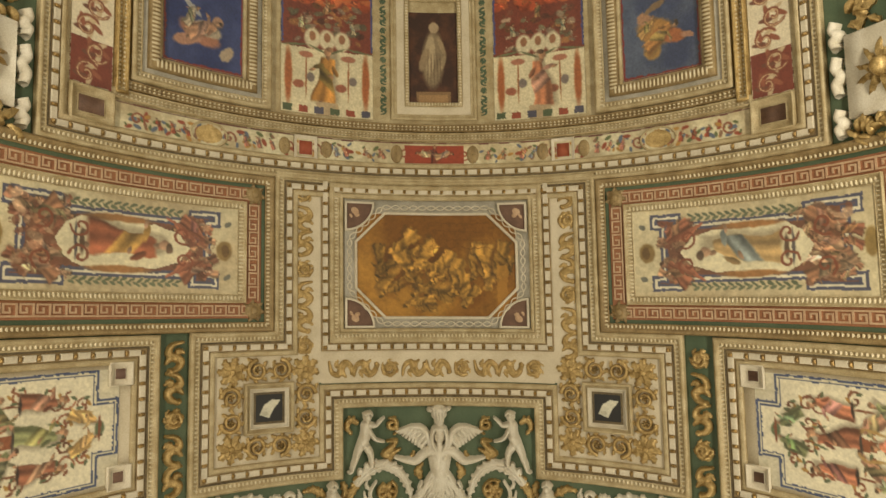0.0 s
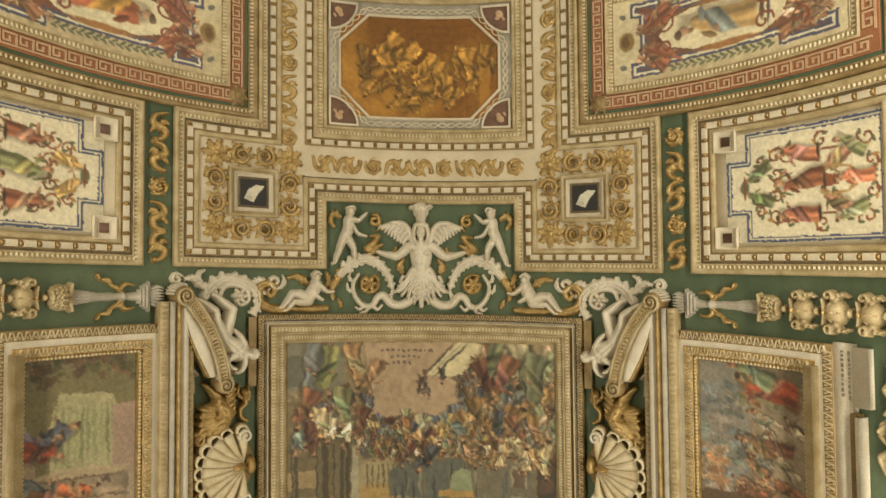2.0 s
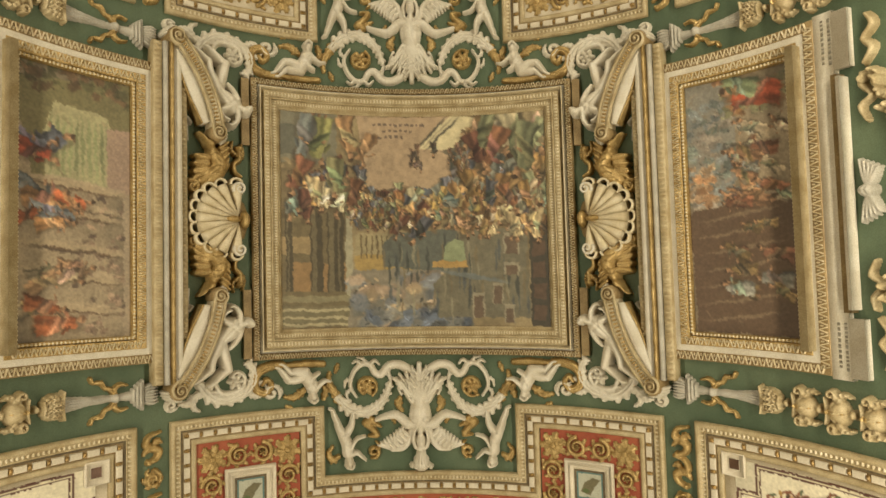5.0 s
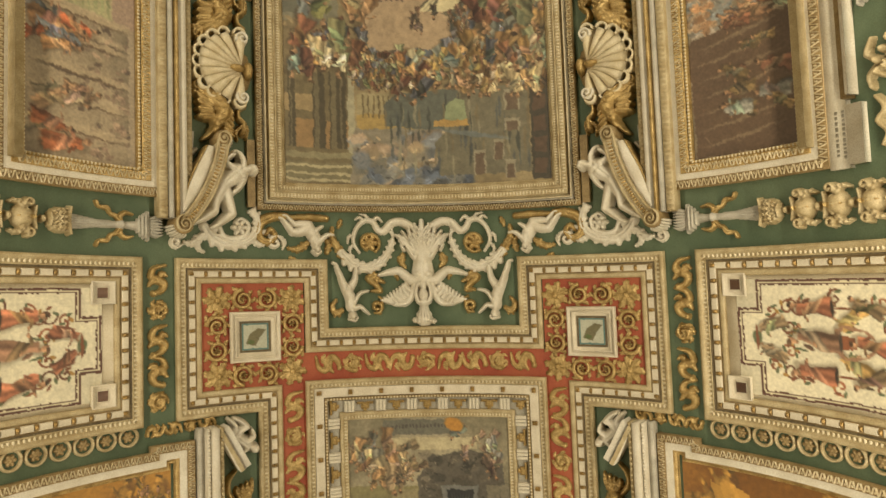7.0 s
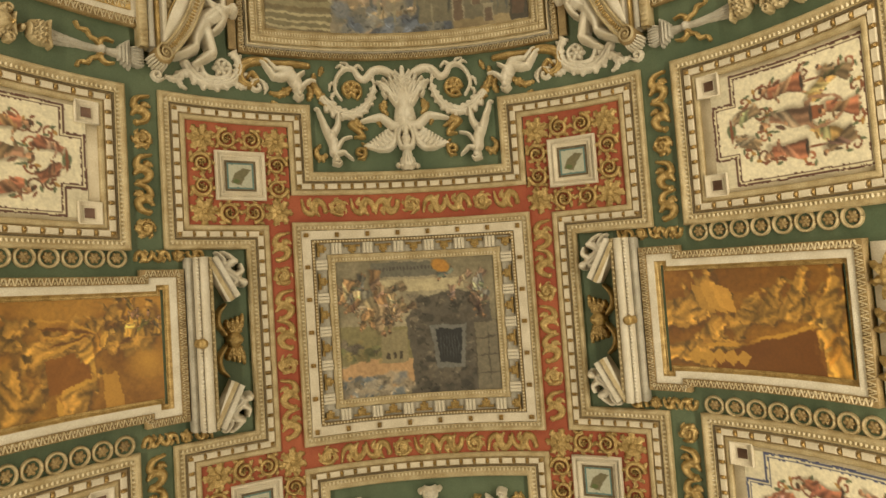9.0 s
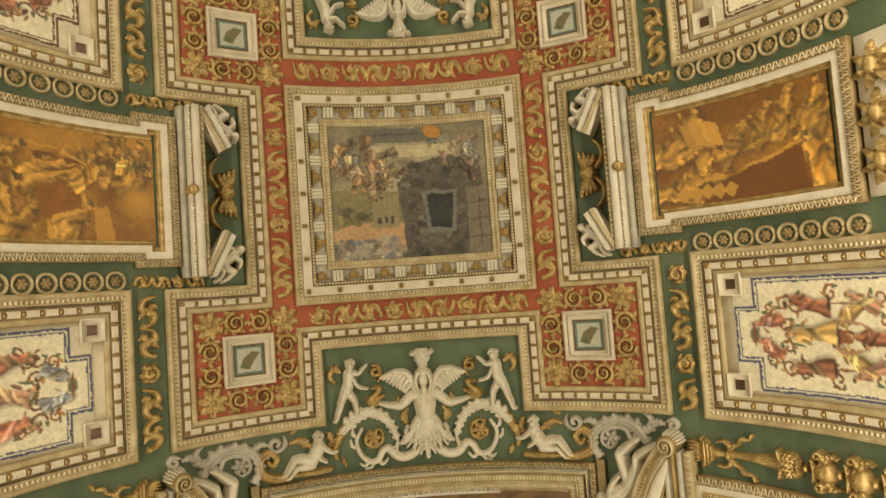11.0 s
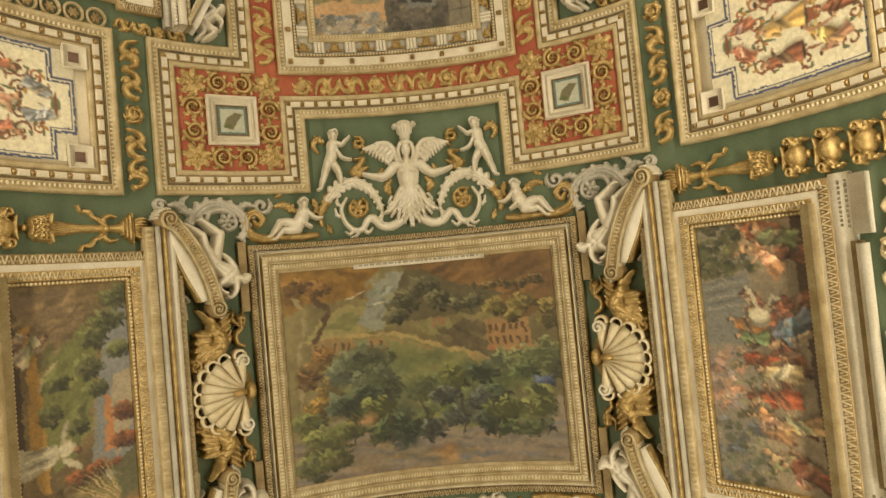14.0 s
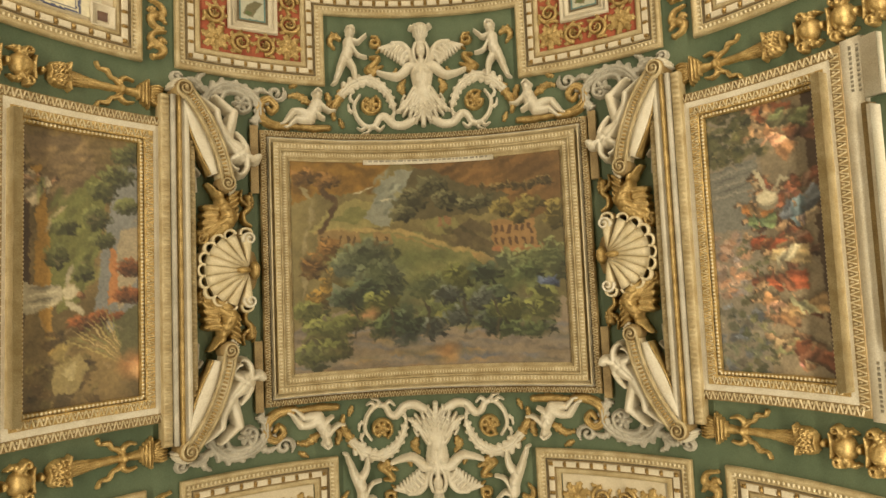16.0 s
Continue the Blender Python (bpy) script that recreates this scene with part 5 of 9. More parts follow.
def paint_tomb():
    cv = Canvas(1.54, 1.30, 180, (0.50, 0.45, 0.36), 13, 0.008)
    cv.turn = math.pi
    cv.wash((0.44, 0.40, 0.31), (0.58, 0.53, 0.43), 4, 1)
    cv.box(0.22, 0.02, 0.68, 0.13, (0.40, 0.38, 0.33))
    cv.box(0.22, 0.15, 0.8, 0.24, (0.66, 0.60, 0.47))
    u = 0.27
    while u < 0.64:
        cv.box(u, 0.06, u + 0.012, 0.085, (0.30, 0.28, 0.25))
        u += 0.022
    cv.poly([(0.42, 0.45), (0.52, 0.3), (0.72, 0.24), (0.95, 0.3), (1, 1), (0.43, 1.0)], (0.34, 0.31, 0.27))
    cv.foliage(0.45, 0.28, 0.9, 0.98, 120, 0.05, ((0.32, 0.29, 0.25), (0.38, 0.34, 0.29), (0.27, 0.25, 0.22)))
    cv.box(0.85, 0.5, 1.0, 1.0, (0.44, 0.40, 0.33))
    for v in (0.5, 0.62, 0.75, 0.88):
        cv.line([(0.85, v), (1.0, v - 0.02)], 0.006, (0.30, 0.27, 0.22))
    for u in (0.85, 0.93):
        cv.line([(u, 0.5), (u, 1.0)], 0.005, (0.30, 0.27, 0.22))
    cv.poly([(0.57, 0.5), (0.80, 0.5), (0.77, 0.82), (0.60, 0.82)], (0.42, 0.41, 0.39))
    cv.poly([(0.60, 0.53), (0.77, 0.53), (0.75, 0.79), (0.62, 0.78)], (0.17, 0.17, 0.17))
    for u in np.linspace(0.63, 0.74, 7):
        cv.line([(u, 0.54), (u, 0.77)], 0.004, (0.28, 0.28, 0.28))
    cv.poly([(0, 0.48), (0.42, 0.5), (0.45, 0.78), (0.0, 0.76)], (0.46, 0.42, 0.28))
    cv.poly([(0, 0.78), (0.2, 0.72), (0.45, 0.74), (0.45, 0.93), (0, 1.0)], (0.68, 0.52, 0.36))
    cv.foliage(0.0, 0.86, 0.42, 1.0, 40, 0.06, ((0.42, 0.45, 0.48), (0.58, 0.52, 0.44)))
    cv.foliage(0.02, 0.6, 0.34, 0.74, 30, 0.04, ((0.38, 0.38, 0.24), (0.48, 0.42, 0.26), (0.36, 0.32, 0.27)))
    cv.box(0.26, 0.52, 0.42, 0.76, (0.50, 0.45, 0.33))
    for u in (0.29, 0.33, 0.37):
        cv.box(u, 0.68, u + 0.018, 0.73, (0.26, 0.22, 0.17))
    cv.crowd(0.04, 0.15, 0.38, 0.46, 18, 0.085, ((0.64, 0.56, 0.42), (0.48, 0.40, 0.30), (0.40, 0.38, 0.33), (0.56, 0.42, 0.28)), 0.3, 0.9)
    cv.crowd(0.30, 0.3, 0.46, 0.42, 8, 0.05, ((0.60, 0.50, 0.36), (0.44, 0.36, 0.28)), 0.3, 0.9)
    cv.crowd(0.72, 0.12, 0.94, 0.42, 10, 0.07, ((0.50, 0.48, 0.45), (0.42, 0.34, 0.28), (0.56, 0.44, 0.36)), 0.2, 0.7)
    cv.draped(0.68, 0.12, 0.07, (0.36, 0.38, 0.33), 0.9)
    cv.ell(0.66, 0.06, 0.07, 0.045, (0.66, 0.44, 0.16), 0.3)
    cv.smear(0.004, 50)
    cv.age(0.2, 1.05)
    cv.grain(0.14)
    return cv


def paint_story(seed, mood):
    """The tall side scenes; u runs away from the crown, the scene lies on its side."""
    cv = Canvas(1.03, 2.06, 140, (0.52, 0.44, 0.34), seed, 0.015)
    cv.wash((0.44, 0.38, 0.30), (0.60, 0.52, 0.41), 3, 1)
    if mood == "court":
        cv.poly([(0.05, 0.08), (0.95, 0.02), (0.95, 0.42), (0.2, 0.42)], (0.44, 0.40, 0.26))
        cv.poly([(0.35, 0.14), (0.75, 0.16), (0.85, 0.3), (0.8, 0.42), (0.3, 0.42), (0.28, 0.26)], (0.62, 0.58, 0.42))
        for k in range(10):
            cv.line([(0.34 + 0.045 * k, 0.17), (0.32 + 0.05 * k, 0.42)], 0.018, np.array((0.52, 0.54, 0.36)) * (0.8 + 0.08 * (k % 4)), 0.8)
        cv.foliage(0.0, 0.0, 1.0, 0.1, 57, 0.062, ((0.38, 0.28, 0.19), (0.34, 0.32, 0.2)))
        cv.poly([(0.75, 0.2), (1.0, 0.2), (1.0, 0.44), (0.75, 0.44)], (0.60, 0.49, 0.41))
        for v in (0.44, 0.52, 0.67, 0.76, 0.88):
            cv.line([(0.12, v - 0.03), (0.92, v)], 0.035, (0.66, 0.57, 0.45))
            cv.line([(0.12, v - 0.015), (0.92, v + 0.016)], 0.012, (0.34, 0.27, 0.21))
        cv.foliage(0.5, 0.46, 0.95, 0.96, 95, 0.037, ((0.50, 0.40, 0.33), (0.42, 0.33, 0.27), (0.58, 0.47, 0.38)))
        for v in (0.45, 0.55, 0.67, 0.78, 0.89):
            cv.line([(0.10, v - 0.035), (0.92, v)], 0.034, (0.64, 0.55, 0.43))
            cv.line([(0.10, v - 0.022), (0.92, v + 0.013)], 0.010, (0.40, 0.31, 0.23))
        cv.box(0.88, 0.44, 1.0, 1.0, (0.60, 0.52, 0.42))
        cv.crowd(0.15, 0.47, 0.5, 0.64, 9, 0.17, ((0.58, 0.30, 0.18), (0.46, 0.47, 0.48), (0.62, 0.44, 0.28)), 1.5, 0.4)
        cv.crowd(0.15, 0.72, 0.55, 0.94, 9, 0.17, ((0.58, 0.32, 0.19), (0.62, 0.54, 0.42), (0.55, 0.42, 0.3)), 1.5, 0.5)
        cv.crowd(0.15, 0.28, 0.35, 0.34, 3, 0.2, ((0.40, 0.40, 0.44), (0.60, 0.26, 0.17)), 1.5, 0.3)
    elif mood == "vision":
        cv.poly([(0, 0.0), (0.5, 0.0), (0.45, 0.5), (0, 0.5)], (0.50, 0.47, 0.42))
        cv.foliage(0.0, 0.1, 0.45, 0.5, 114, 0.056, ((0.46, 0.47, 0.46), (0.56, 0.50, 0.44), (0.40, 0.42, 0.38)))
        cv.foliage(0.02, 0.34, 0.3, 0.5, 38, 0.050, ((0.68, 0.48, 0.32), (0.62, 0.50, 0.38)))
        cv.foliage(0.4, 0.05, 0.9, 0.16, 57, 0.062, ((0.52, 0.36, 0.22), (0.44, 0.42, 0.3)))
        cv.poly([(0.05, 0.52), (0.9, 0.46), (0.92, 0.98), (0.1, 0.98)], (0.36, 0.27, 0.20))
        for v in np.linspace(0.54, 0.92, 7):
            cv.line([(0.12, v + 0.02), (0.85, v - 0.03)], 0.016, (0.46, 0.37, 0.28))
        cv.crowd(0.42, 0.2, 0.85, 0.5, 24, 0.12, ((0.48, 0.30, 0.21), (0.62, 0.54, 0.43), (0.42, 0.40, 0.36), (0.56, 0.4, 0.28)), -1.4, 0.7)
        cv.crowd(0.4, 0.56, 0.8, 0.92, 10, 0.14, ((0.48, 0.38, 0.24), (0.40, 0.26, 0.19), (0.46, 0.44, 0.40)), -1.4, 0.3)
        cv.draped(0.62, 0.1, 0.26, (0.60, 0.26, 0.16), -1.4)
        cv.draped(0.5, 0.05, 0.2, (0.42, 0.45, 0.32), -1.2)
    elif mood == "wood":
        cv.wash((0.36, 0.29, 0.17), (0.50, 0.40, 0.24), 3, 1)
        cv.poly([(0.78, 0.12), (1, 0.1), (1, 0.62), (0.72, 0.74), (0.60, 0.66), (0.66, 0.42)], (0.46, 0.45, 0.43))
        cv.poly([(0.80, 0.36), (0.93, 0.34), (0.95, 0.52), (0.78, 0.66), (0.74, 0.56)], (0.60, 0.53, 0.42))
        cv.poly([(0.72, 0.42), (0.77, 0.44), (0.78, 0.62), (0.70, 0.64)], (0.66, 0.42, 0.24))
        cv.poly([(0.08, 0.06), (0.5, 0.02), (0.62, 0.14), (0.55, 0.24), (0.34, 0.28), (0.22, 0.2)], (0.44, 0.35, 0.24))
        for k in range(60):
            cv.ell(cv.rng.uniform(0.12, 0.62), cv.rng.uniform(0.02, 0.26), 0.09, 0.022, np.array((0.50, 0.40, 0.26)) * cv.rng.uniform(0.55, 1.35), cv.rng.uniform(-0.9, 0.1), 0.5, 0.6)
        cv.poly([(0.26, 0.34), (0.60, 0.16), (0.70, 0.22), (0.62, 0.46), (0.50, 0.62), (0.34, 0.66), (0.26, 0.5)], (0.40, 0.39, 0.20))
        for k in range(50):
            cv.ell(cv.rng.uniform(0.3, 0.62), cv.rng.uniform(0.24, 0.6), 0.08, 0.025, np.array((0.40, 0.40, 0.21)) * cv.rng.uniform(0.6, 1.35), -1.0, 0.5, 0.6)
        cv.poly([(0.16, 0.16), (0.22, 0.14), (0.28, 0.36), (0.30, 0.72), (0.38, 0.78), (0.28, 0.80), (0.18, 0.6), (0.19, 0.36)], (0.62, 0.45, 0.19))
        cv.poly([(0, 0), (0.09, 0), (0.14, 0.3), (0.15, 0.55), (0.08, 0.8), (0.12, 1), (0, 1)], (0.26, 0.18, 0.11))
        for c in ((0.86, 0.08, 0.14, 0.08), (0.78, 0.16, 0.14, 0.08), (0.95, 0.04, 0.1, 0.06), (0.66, 0.22, 0.1, 0.08), (0.85, 0.27, 0.10, 0.05), (0.62, 0.32, 0.10, 0.09), (0.66, 0.4, 0.09, 0.06), (0.38, 0.36, 0.1, 0.06), (0.33, 0.46, 0.09, 0.08), (0.52, 0.52, 0.07, 0.06)):
            cv.mass(*c, (0.34, 0.34, 0.19), 70, 0.026)
        for c in ((0.86, 0.50, 0.09, 0.07), (0.84, 0.60, 0.10, 0.06), (0.92, 0.60, 0.06, 0.05), (0.64, 0.68, 0.08, 0.05), (0.50, 0.70, 0.09, 0.06), (0.78, 0.68, 0.08, 0.04)):
            cv.mass(*c, (0.46, 0.26, 0.14), 60, 0.022)
        cv.poly([(0.74, 0.7), (1, 0.6), (1, 0.86), (0.8, 0.84)], (0.34, 0.32, 0.20))
        cv.foliage(0.1, 0.72, 0.6, 1.0, 70, 0.056, ((0.40, 0.31, 0.18), (0.50, 0.42, 0.24), (0.30, 0.23, 0.14)))
        cv.poly([(0.32, 0.84), (0.50, 0.80), (0.55, 0.86), (0.46, 0.94), (0.34, 0.96), (0.30, 0.9)], (0.56, 0.48, 0.30))
        cv.poly([(0.36, 0.86), (0.48, 0.82), (0.44, 0.9)], (0.66, 0.58, 0.40)), cv.poly([(0.34, 0.93), (0.46, 0.94), (0.40, 1.0), (0.3, 0.99)], (0.30, 0.24, 0.15))
        cv.ell(0.90, 0.86, 0.17, 0.14, (0.66, 0.42, 0.24), 0, 0.9), cv.ell(0.92, 0.88, 0.09, 0.09, (0.80, 0.60, 0.40), 0, 0.8)
        for k in range(11):
            cv.line([(0.80, 0.85 - 0.006 * k), (0.34 + 0.036 * k, 0.74 - 0.011 * k)], 0.007, ((0.62, 0.54, 0.32), (0.46, 0.44, 0.26), (0.70, 0.60, 0.40))[k % 3], 0.9)
        cv.line([(0.40, 0.28), (0.30, 0.33), (0.26, 0.38)], 0.014, (0.62, 0.54, 0.40))
        white = np.array((0.70, 0.64, 0.52))
        cv.poly([(0.10, 0.55), (0.20, 0.565), (0.36, 0.56), (0.37, 0.62), (0.22, 0.65), (0.08, 0.66)], white * 0.9)
        for k, q in enumerate((0.575, 0.595, 0.615, 0.635)):
            cv.line([(0.11, q), (0.35, q - 0.01)], 0.010, white * (1.12 if k % 2 else 0.66))
        cv.ell(0.42, 0.585, 0.07, 0.06, white), cv.line([(0.40, 0.62), (0.47, 0.645), (0.51, 0.66)], 0.03, white * 0.95), cv.line([(0.40, 0.56), (0.42, 0.52), (0.44, 0.50)], 0.024, white * 0.85)
        cv.ell(0.505, 0.60, 0.032, 0.03, (0.34, 0.22, 0.14)), cv.ell(0.49, 0.595, 0.02, 0.02, (0.60, 0.42, 0.28))
        cv.draped(0.22, 0.23, 0.15, (0.62, 0.55, 0.44), 0.9), cv.draped(0.12, 0.20, 0.12, (0.60, 0.52, 0.40), 1.2)
    else:
        cv.poly([(0, 0.0), (0.5, 0.0), (0.45, 1.0), (0, 1.0)], (0.48, 0.43, 0.37))
        cv.foliage(0.0, 0.0, 0.5, 0.22, 133, 0.050, ((0.28, 0.28, 0.17), (0.36, 0.34, 0.2), (0.22, 0.23, 0.15)))
        cv.poly([(0.0, 0.24), (0.45, 0.2), (0.45, 0.46), (0.0, 0.46)], (0.42, 0.41, 0.38))
        for k in range(6):
            cv.line([(0.02, 0.24 + k * 0.02), (0.46, 0.21 + k * 0.02)], 0.008, (0.54, 0.51, 0.46) if k % 2 else (0.34, 0.33, 0.31))
        cv.foliage(0.0, 0.48, 0.3, 0.7, 57, 0.056, ((0.64, 0.44, 0.33), (0.46, 0.42, 0.42), (0.56, 0.44, 0.38)))
        cv.foliage(0.0, 0.74, 0.4, 1.0, 76, 0.056, ((0.36, 0.38, 0.42), (0.34, 0.35, 0.27), (0.46, 0.42, 0.36)))
        cv.foliage(0.25, 0.5, 0.5, 1.0, 76, 0.037, ((0.33, 0.34, 0.22), (0.42, 0.40, 0.27)))
        cv.poly([(0.8, 0.0), (1, 0), (1, 1), (0.9, 1)], (0.30, 0.21, 0.15))
        cv.crowd(0.45, 0.05, 0.85, 0.2, 5, 0.2, ((0.58, 0.34, 0.22), (0.62, 0.46, 0.32)), -1.3, 0.7)
        cv.crowd(0.42, 0.3, 0.82, 0.96, 34, 0.13, ((0.52, 0.28, 0.19), (0.64, 0.54, 0.42), (0.58, 0.40, 0.28), (0.40, 0.24, 0.17), (0.44, 0.42, 0.38)), -1.3, 0.9)
        for u, v, size, col, lean in ((0.55, 0.05, 0.2, (0.58, 0.30, 0.18), -1.3), (0.68, 0.08, 0.2, (0.40, 0.42, 0.27), -1.3), (0.60, 0.15, 0.18, (0.62, 0.42, 0.28), -1.0), (0.72, 0.40, 0.22, (0.36, 0.38, 0.42), -2.3), (0.40, 0.40, 0.16, (0.60, 0.36, 0.17), -1.2), (0.44, 0.44, 0.14, (0.36, 0.42, 0.26), -1.5), (0.46, 0.52, 0.17, (0.52, 0.22, 0.13), -1.2), (0.62, 0.56, 0.2, (0.62, 0.52, 0.36), -1.5), (0.58, 0.66, 0.2, (0.62, 0.28, 0.17), -1.6), (0.52, 0.74, 0.18, (0.64, 0.44, 0.28), -1.2), (0.72, 0.75, 0.2, (0.60, 0.46, 0.30), -1.7), (0.60, 0.88, 0.2, (0.64, 0.52, 0.38), -1.3), (0.75, 0.90, 0.22, (0.46, 0.24, 0.15), -1.4)):
            cv.draped(u, v, size, np.minimum(1, np.array(col) * 1.08), lean, (0.72, 0.55, 0.40))
        horse = np.array((0.76, 0.70, 0.58))
        cv.line([(0.50, 0.33), (0.46, 0.28), (0.42, 0.25)], 0.024, horse * 0.9), cv.line([(0.56, 0.33), (0.62, 0.29), (0.66, 0.30)], 0.02, horse * 0.8), cv.line([(0.54, 0.35), (0.62, 0.33)], 0.018, horse * 0.7)
        cv.ell(0.51, 0.375, 0.09, 0.06, horse * 0.62), cv.ell(0.50, 0.355, 0.085, 0.062, horse)
    for _ in range(60):
        u, v = cv.rng.rand(2)
        cv.ell(u, v, 0.05, 0.012, np.array((0.52, 0.43, 0.32)) * cv.rng.uniform(0.7, 1.3), cv.rng.uniform(-1, 1), 0.6, 0.35)
    cv.smear(0.006, 36)
    cv.age(0.26 if mood == "battle" else 0.14, 1.02)
    cv.grain(0.14)
    return cv


fresco("fresco", -1.29, 1.29, YC - 1.03, YC + 1.03, 0.012, paint_assembly(), None, "large fresco of a crowded assembly before columns and buildings", "fresco", "large frescoes")
fresco("fresco", -1.29, 1.29, YE - 0.985, YE + 0.985, 0.012, paint_landscape(), None, "large fresco of a wooded green landscape with water", "fresco", "large frescoes")
fresco("fresco", -0.77, 0.77, 6.61, 7.91, 0.012, paint_tomb(), None, "square fresco of grey figures by a dark tomb", "fresco")


def paint_octagon():
    cv = monochrome(1.56, 1.0, 21, [(0.2, 0.62, 0.09, 0.5, 0.9), (0.28, 0.3, 0.09, 0.6, 1.0), (0.33, 0.55, 0.10, -0.5, 0.9), (0.42, 0.42, 0.09, 0.8, 1.1), (0.47, 0.72, 0.09, 1.3, 0.85), (0.52, 0.5, 0.09, 0.5, 1.05), (0.62, 0.6, 0.085, 0.2, 0.9),
                                    (0.68, 0.72, 0.08, 0.1, 1.0), (0.74, 0.45, 0.085, 0.1, 0.85), (0.82, 0.5, 0.10, -0.1, 1.0), (0.9, 0.45, 0.09, 0.1, 0.8), (0.4, 0.85, 0.07, 1.3, 0.9), (0.15, 0.45, 0.07, 0.2, 0.7)], 150, math.pi)
    for v in (0.08, 0.16, 0.24, 0.32):
        cv.line([(0.42, v), (0.88, v + 0.01)], 0.005, (0.40, 0.25, 0.08), 0.7)
        for u in np.linspace(0.45, 0.85, 6):
            cv.line([(u + v * 0.1, v), (u + v * 0.1, v + 0.08)], 0.004, (0.42, 0.27, 0.09), 0.6)
    cv.box(0.88, 0.5, 0.95, 1.0, (0.66, 0.46, 0.18), 0.7)
    return cv


fresco("fresco", -0.78, 0.78, -0.88, 0.12, 0.014, paint_octagon(), None, "eight-sided ochre fresco of a crowd in one colour", "fresco")


def name_strip():
    """The white strip with small worn lettering at the landscape's upper edge."""
    ob = thing("name_strip", "narrow white strip with worn illegible lettering", "sign")
    sh = Shape()
    slab(sh, -0.60, 0.66, 10.10, 10.165, 0.0, 0.022)
    part("strip", sh, STUCCO, ob)
    r = random.Random(5)
    ink = Shape()
    s = -0.55
    while s < 0.6:
        l = r.uniform(0.012, 0.05)
        slab(ink, s, s + l, 10.124, 10.142, 0.02, 0.0235)
        s += l + 0.016
    part("lettering", ink, GREYST, ob, "worn grey bars of lettering")


name_strip()

# ---- gilt scrollwork of the bays ----
RG = "gilt scrolls on red"
for e in (-1, 1):
    scroll_strip((e * 1.255, 6.32), (e * 1.255, 8.2), 0.19, 0.035, GILT, "gilt stucco scrolls running along the red band", RG, 3 + e, 0.23)
    scroll_strip((e * 1.28, -1.16), (e * 1.28, 0.5), 0.18, 0.03, GILT, "gilt stucco beasts and scrolls on the ivory band", "gilt scrolls on ivory", 13 + e, 0.2)
scroll_strip((-1.05, 6.085), (1.05, 6.085), 0.19, 0.035, GILT, "gilt stucco scrolls running along the red band", RG, 8, 0.22)
scroll_strip((-1.05, 8.40), (1.05, 8.40), 0.19, 0.035, GILT, "gilt stucco scrolls running along the red band", RG, 9, 0.22)
scroll_strip((-1.05, 0.61), (1.05, 0.61), 0.18, 0.03, GILT, "gilt stucco beasts and scrolls on the ivory band", "gilt scrolls on ivory", 10, 0.2)
for y0, y1 in ((0.32, 1.58), (5.16, 6.42), (8.12, 9.36), (12.92, 14.2)):
    for e in (-1, 1):
        scroll_strip((e * 2.42, y0), (e * 2.42, y1), 0.17, 0.05, GILT, "gilt stucco beasts, heads and scrolls on a green strip", "gilt scrolls on green", int(y0 * 7) + e, 0.22)


def emblem(kind):
    """Small painted squares with a plain bird or leaf shape."""
    cv = Canvas(0.24, 0.26, 150, (0.11, 0.10, 0.09) if kind == "dark" else (0.66, 0.64, 0.55), 3 if kind == "dark" else 4, 0.02)
    cv.poly([(0.15, 0.75), (0.3, 0.4), (0.6, 0.2), (0.9, 0.25), (0.7, 0.5), (0.5, 0.85)], (0.78, 0.74, 0.64) if kind == "dark" else (0.40, 0.36, 0.24))
    cv.ell(0.35, 0.7, 0.14, 0.1, (0.7, 0.66, 0.56) if kind == "dark" else (0.30, 0.34, 0.16))
    if kind != "dark":
        for a, b in ((0, 0.07), (0.93, 1.0)):
            cv.box(a, 0, b, 1, (0.30, 0.42, 0.40)), cv.box(0, a, 1, b, (0.30, 0.42, 0.40))
    cv.grain(0.12)
    return cv


def coffer(sc, yc, kind, mat, label):
    """A square coffer: ivory frame, painted middle, gilt scrolls and leaves round it."""
    ob = thing("square_coffer", label, "coffer", "square coffers")
    B = rect(sc - 0.225, sc + 0.225, yc - 0.225, yc + 0.225)
    band(ob, "outer_moulding", B, 0, 0.05, 0.055, BLOCK if kind != "dark" else PALEGOLD, "ogee")
    band(ob, "inner_moulding", B, 0.05, 0.085, 0.04, BLOCK, "cove")
    # dark strip painted as the shade inside the coffer's moulding
    band(ob, "gap_shade_line", B, 0.085, 0.105, 0.018, DARK, "flat")
    fresco("painted_emblem", sc - 0.122, sc + 0.122, yc - 0.122, yc + 0.122, 0.014, emblem(kind), ob, "painted middle with a plain leaf shape")
    for i in range(4):
        a = i * math.pi / 2
        for j in (-1, 1):
            x, y = sc + 0.335 * math.cos(a) - 0.105 * j * math.sin(a), yc + 0.335 * math.sin(a) + 0.105 * j * math.cos(a)
            sh = curl(Shape(), x, y, 0.092, a, j, 1.5, 0.042, 0.042, 7)
            part("scroll", sh, mat, ob, "", True, "stuff")
        x, y = sc + 0.33 * (math.cos(a) - math.sin(a)), yc + 0.33 * (math.sin(a) + math.cos(a))
        sh = Shape()
        for j in range(7):
            leaf(sh, x, y, a + math.pi / 4 + j * 0.9, 0.135, 0.1, 0.045, 3)
        dome(sh, x, y, 0.035, 0.035, 0.05)
        part("corner_leaf", sh, mat, ob)


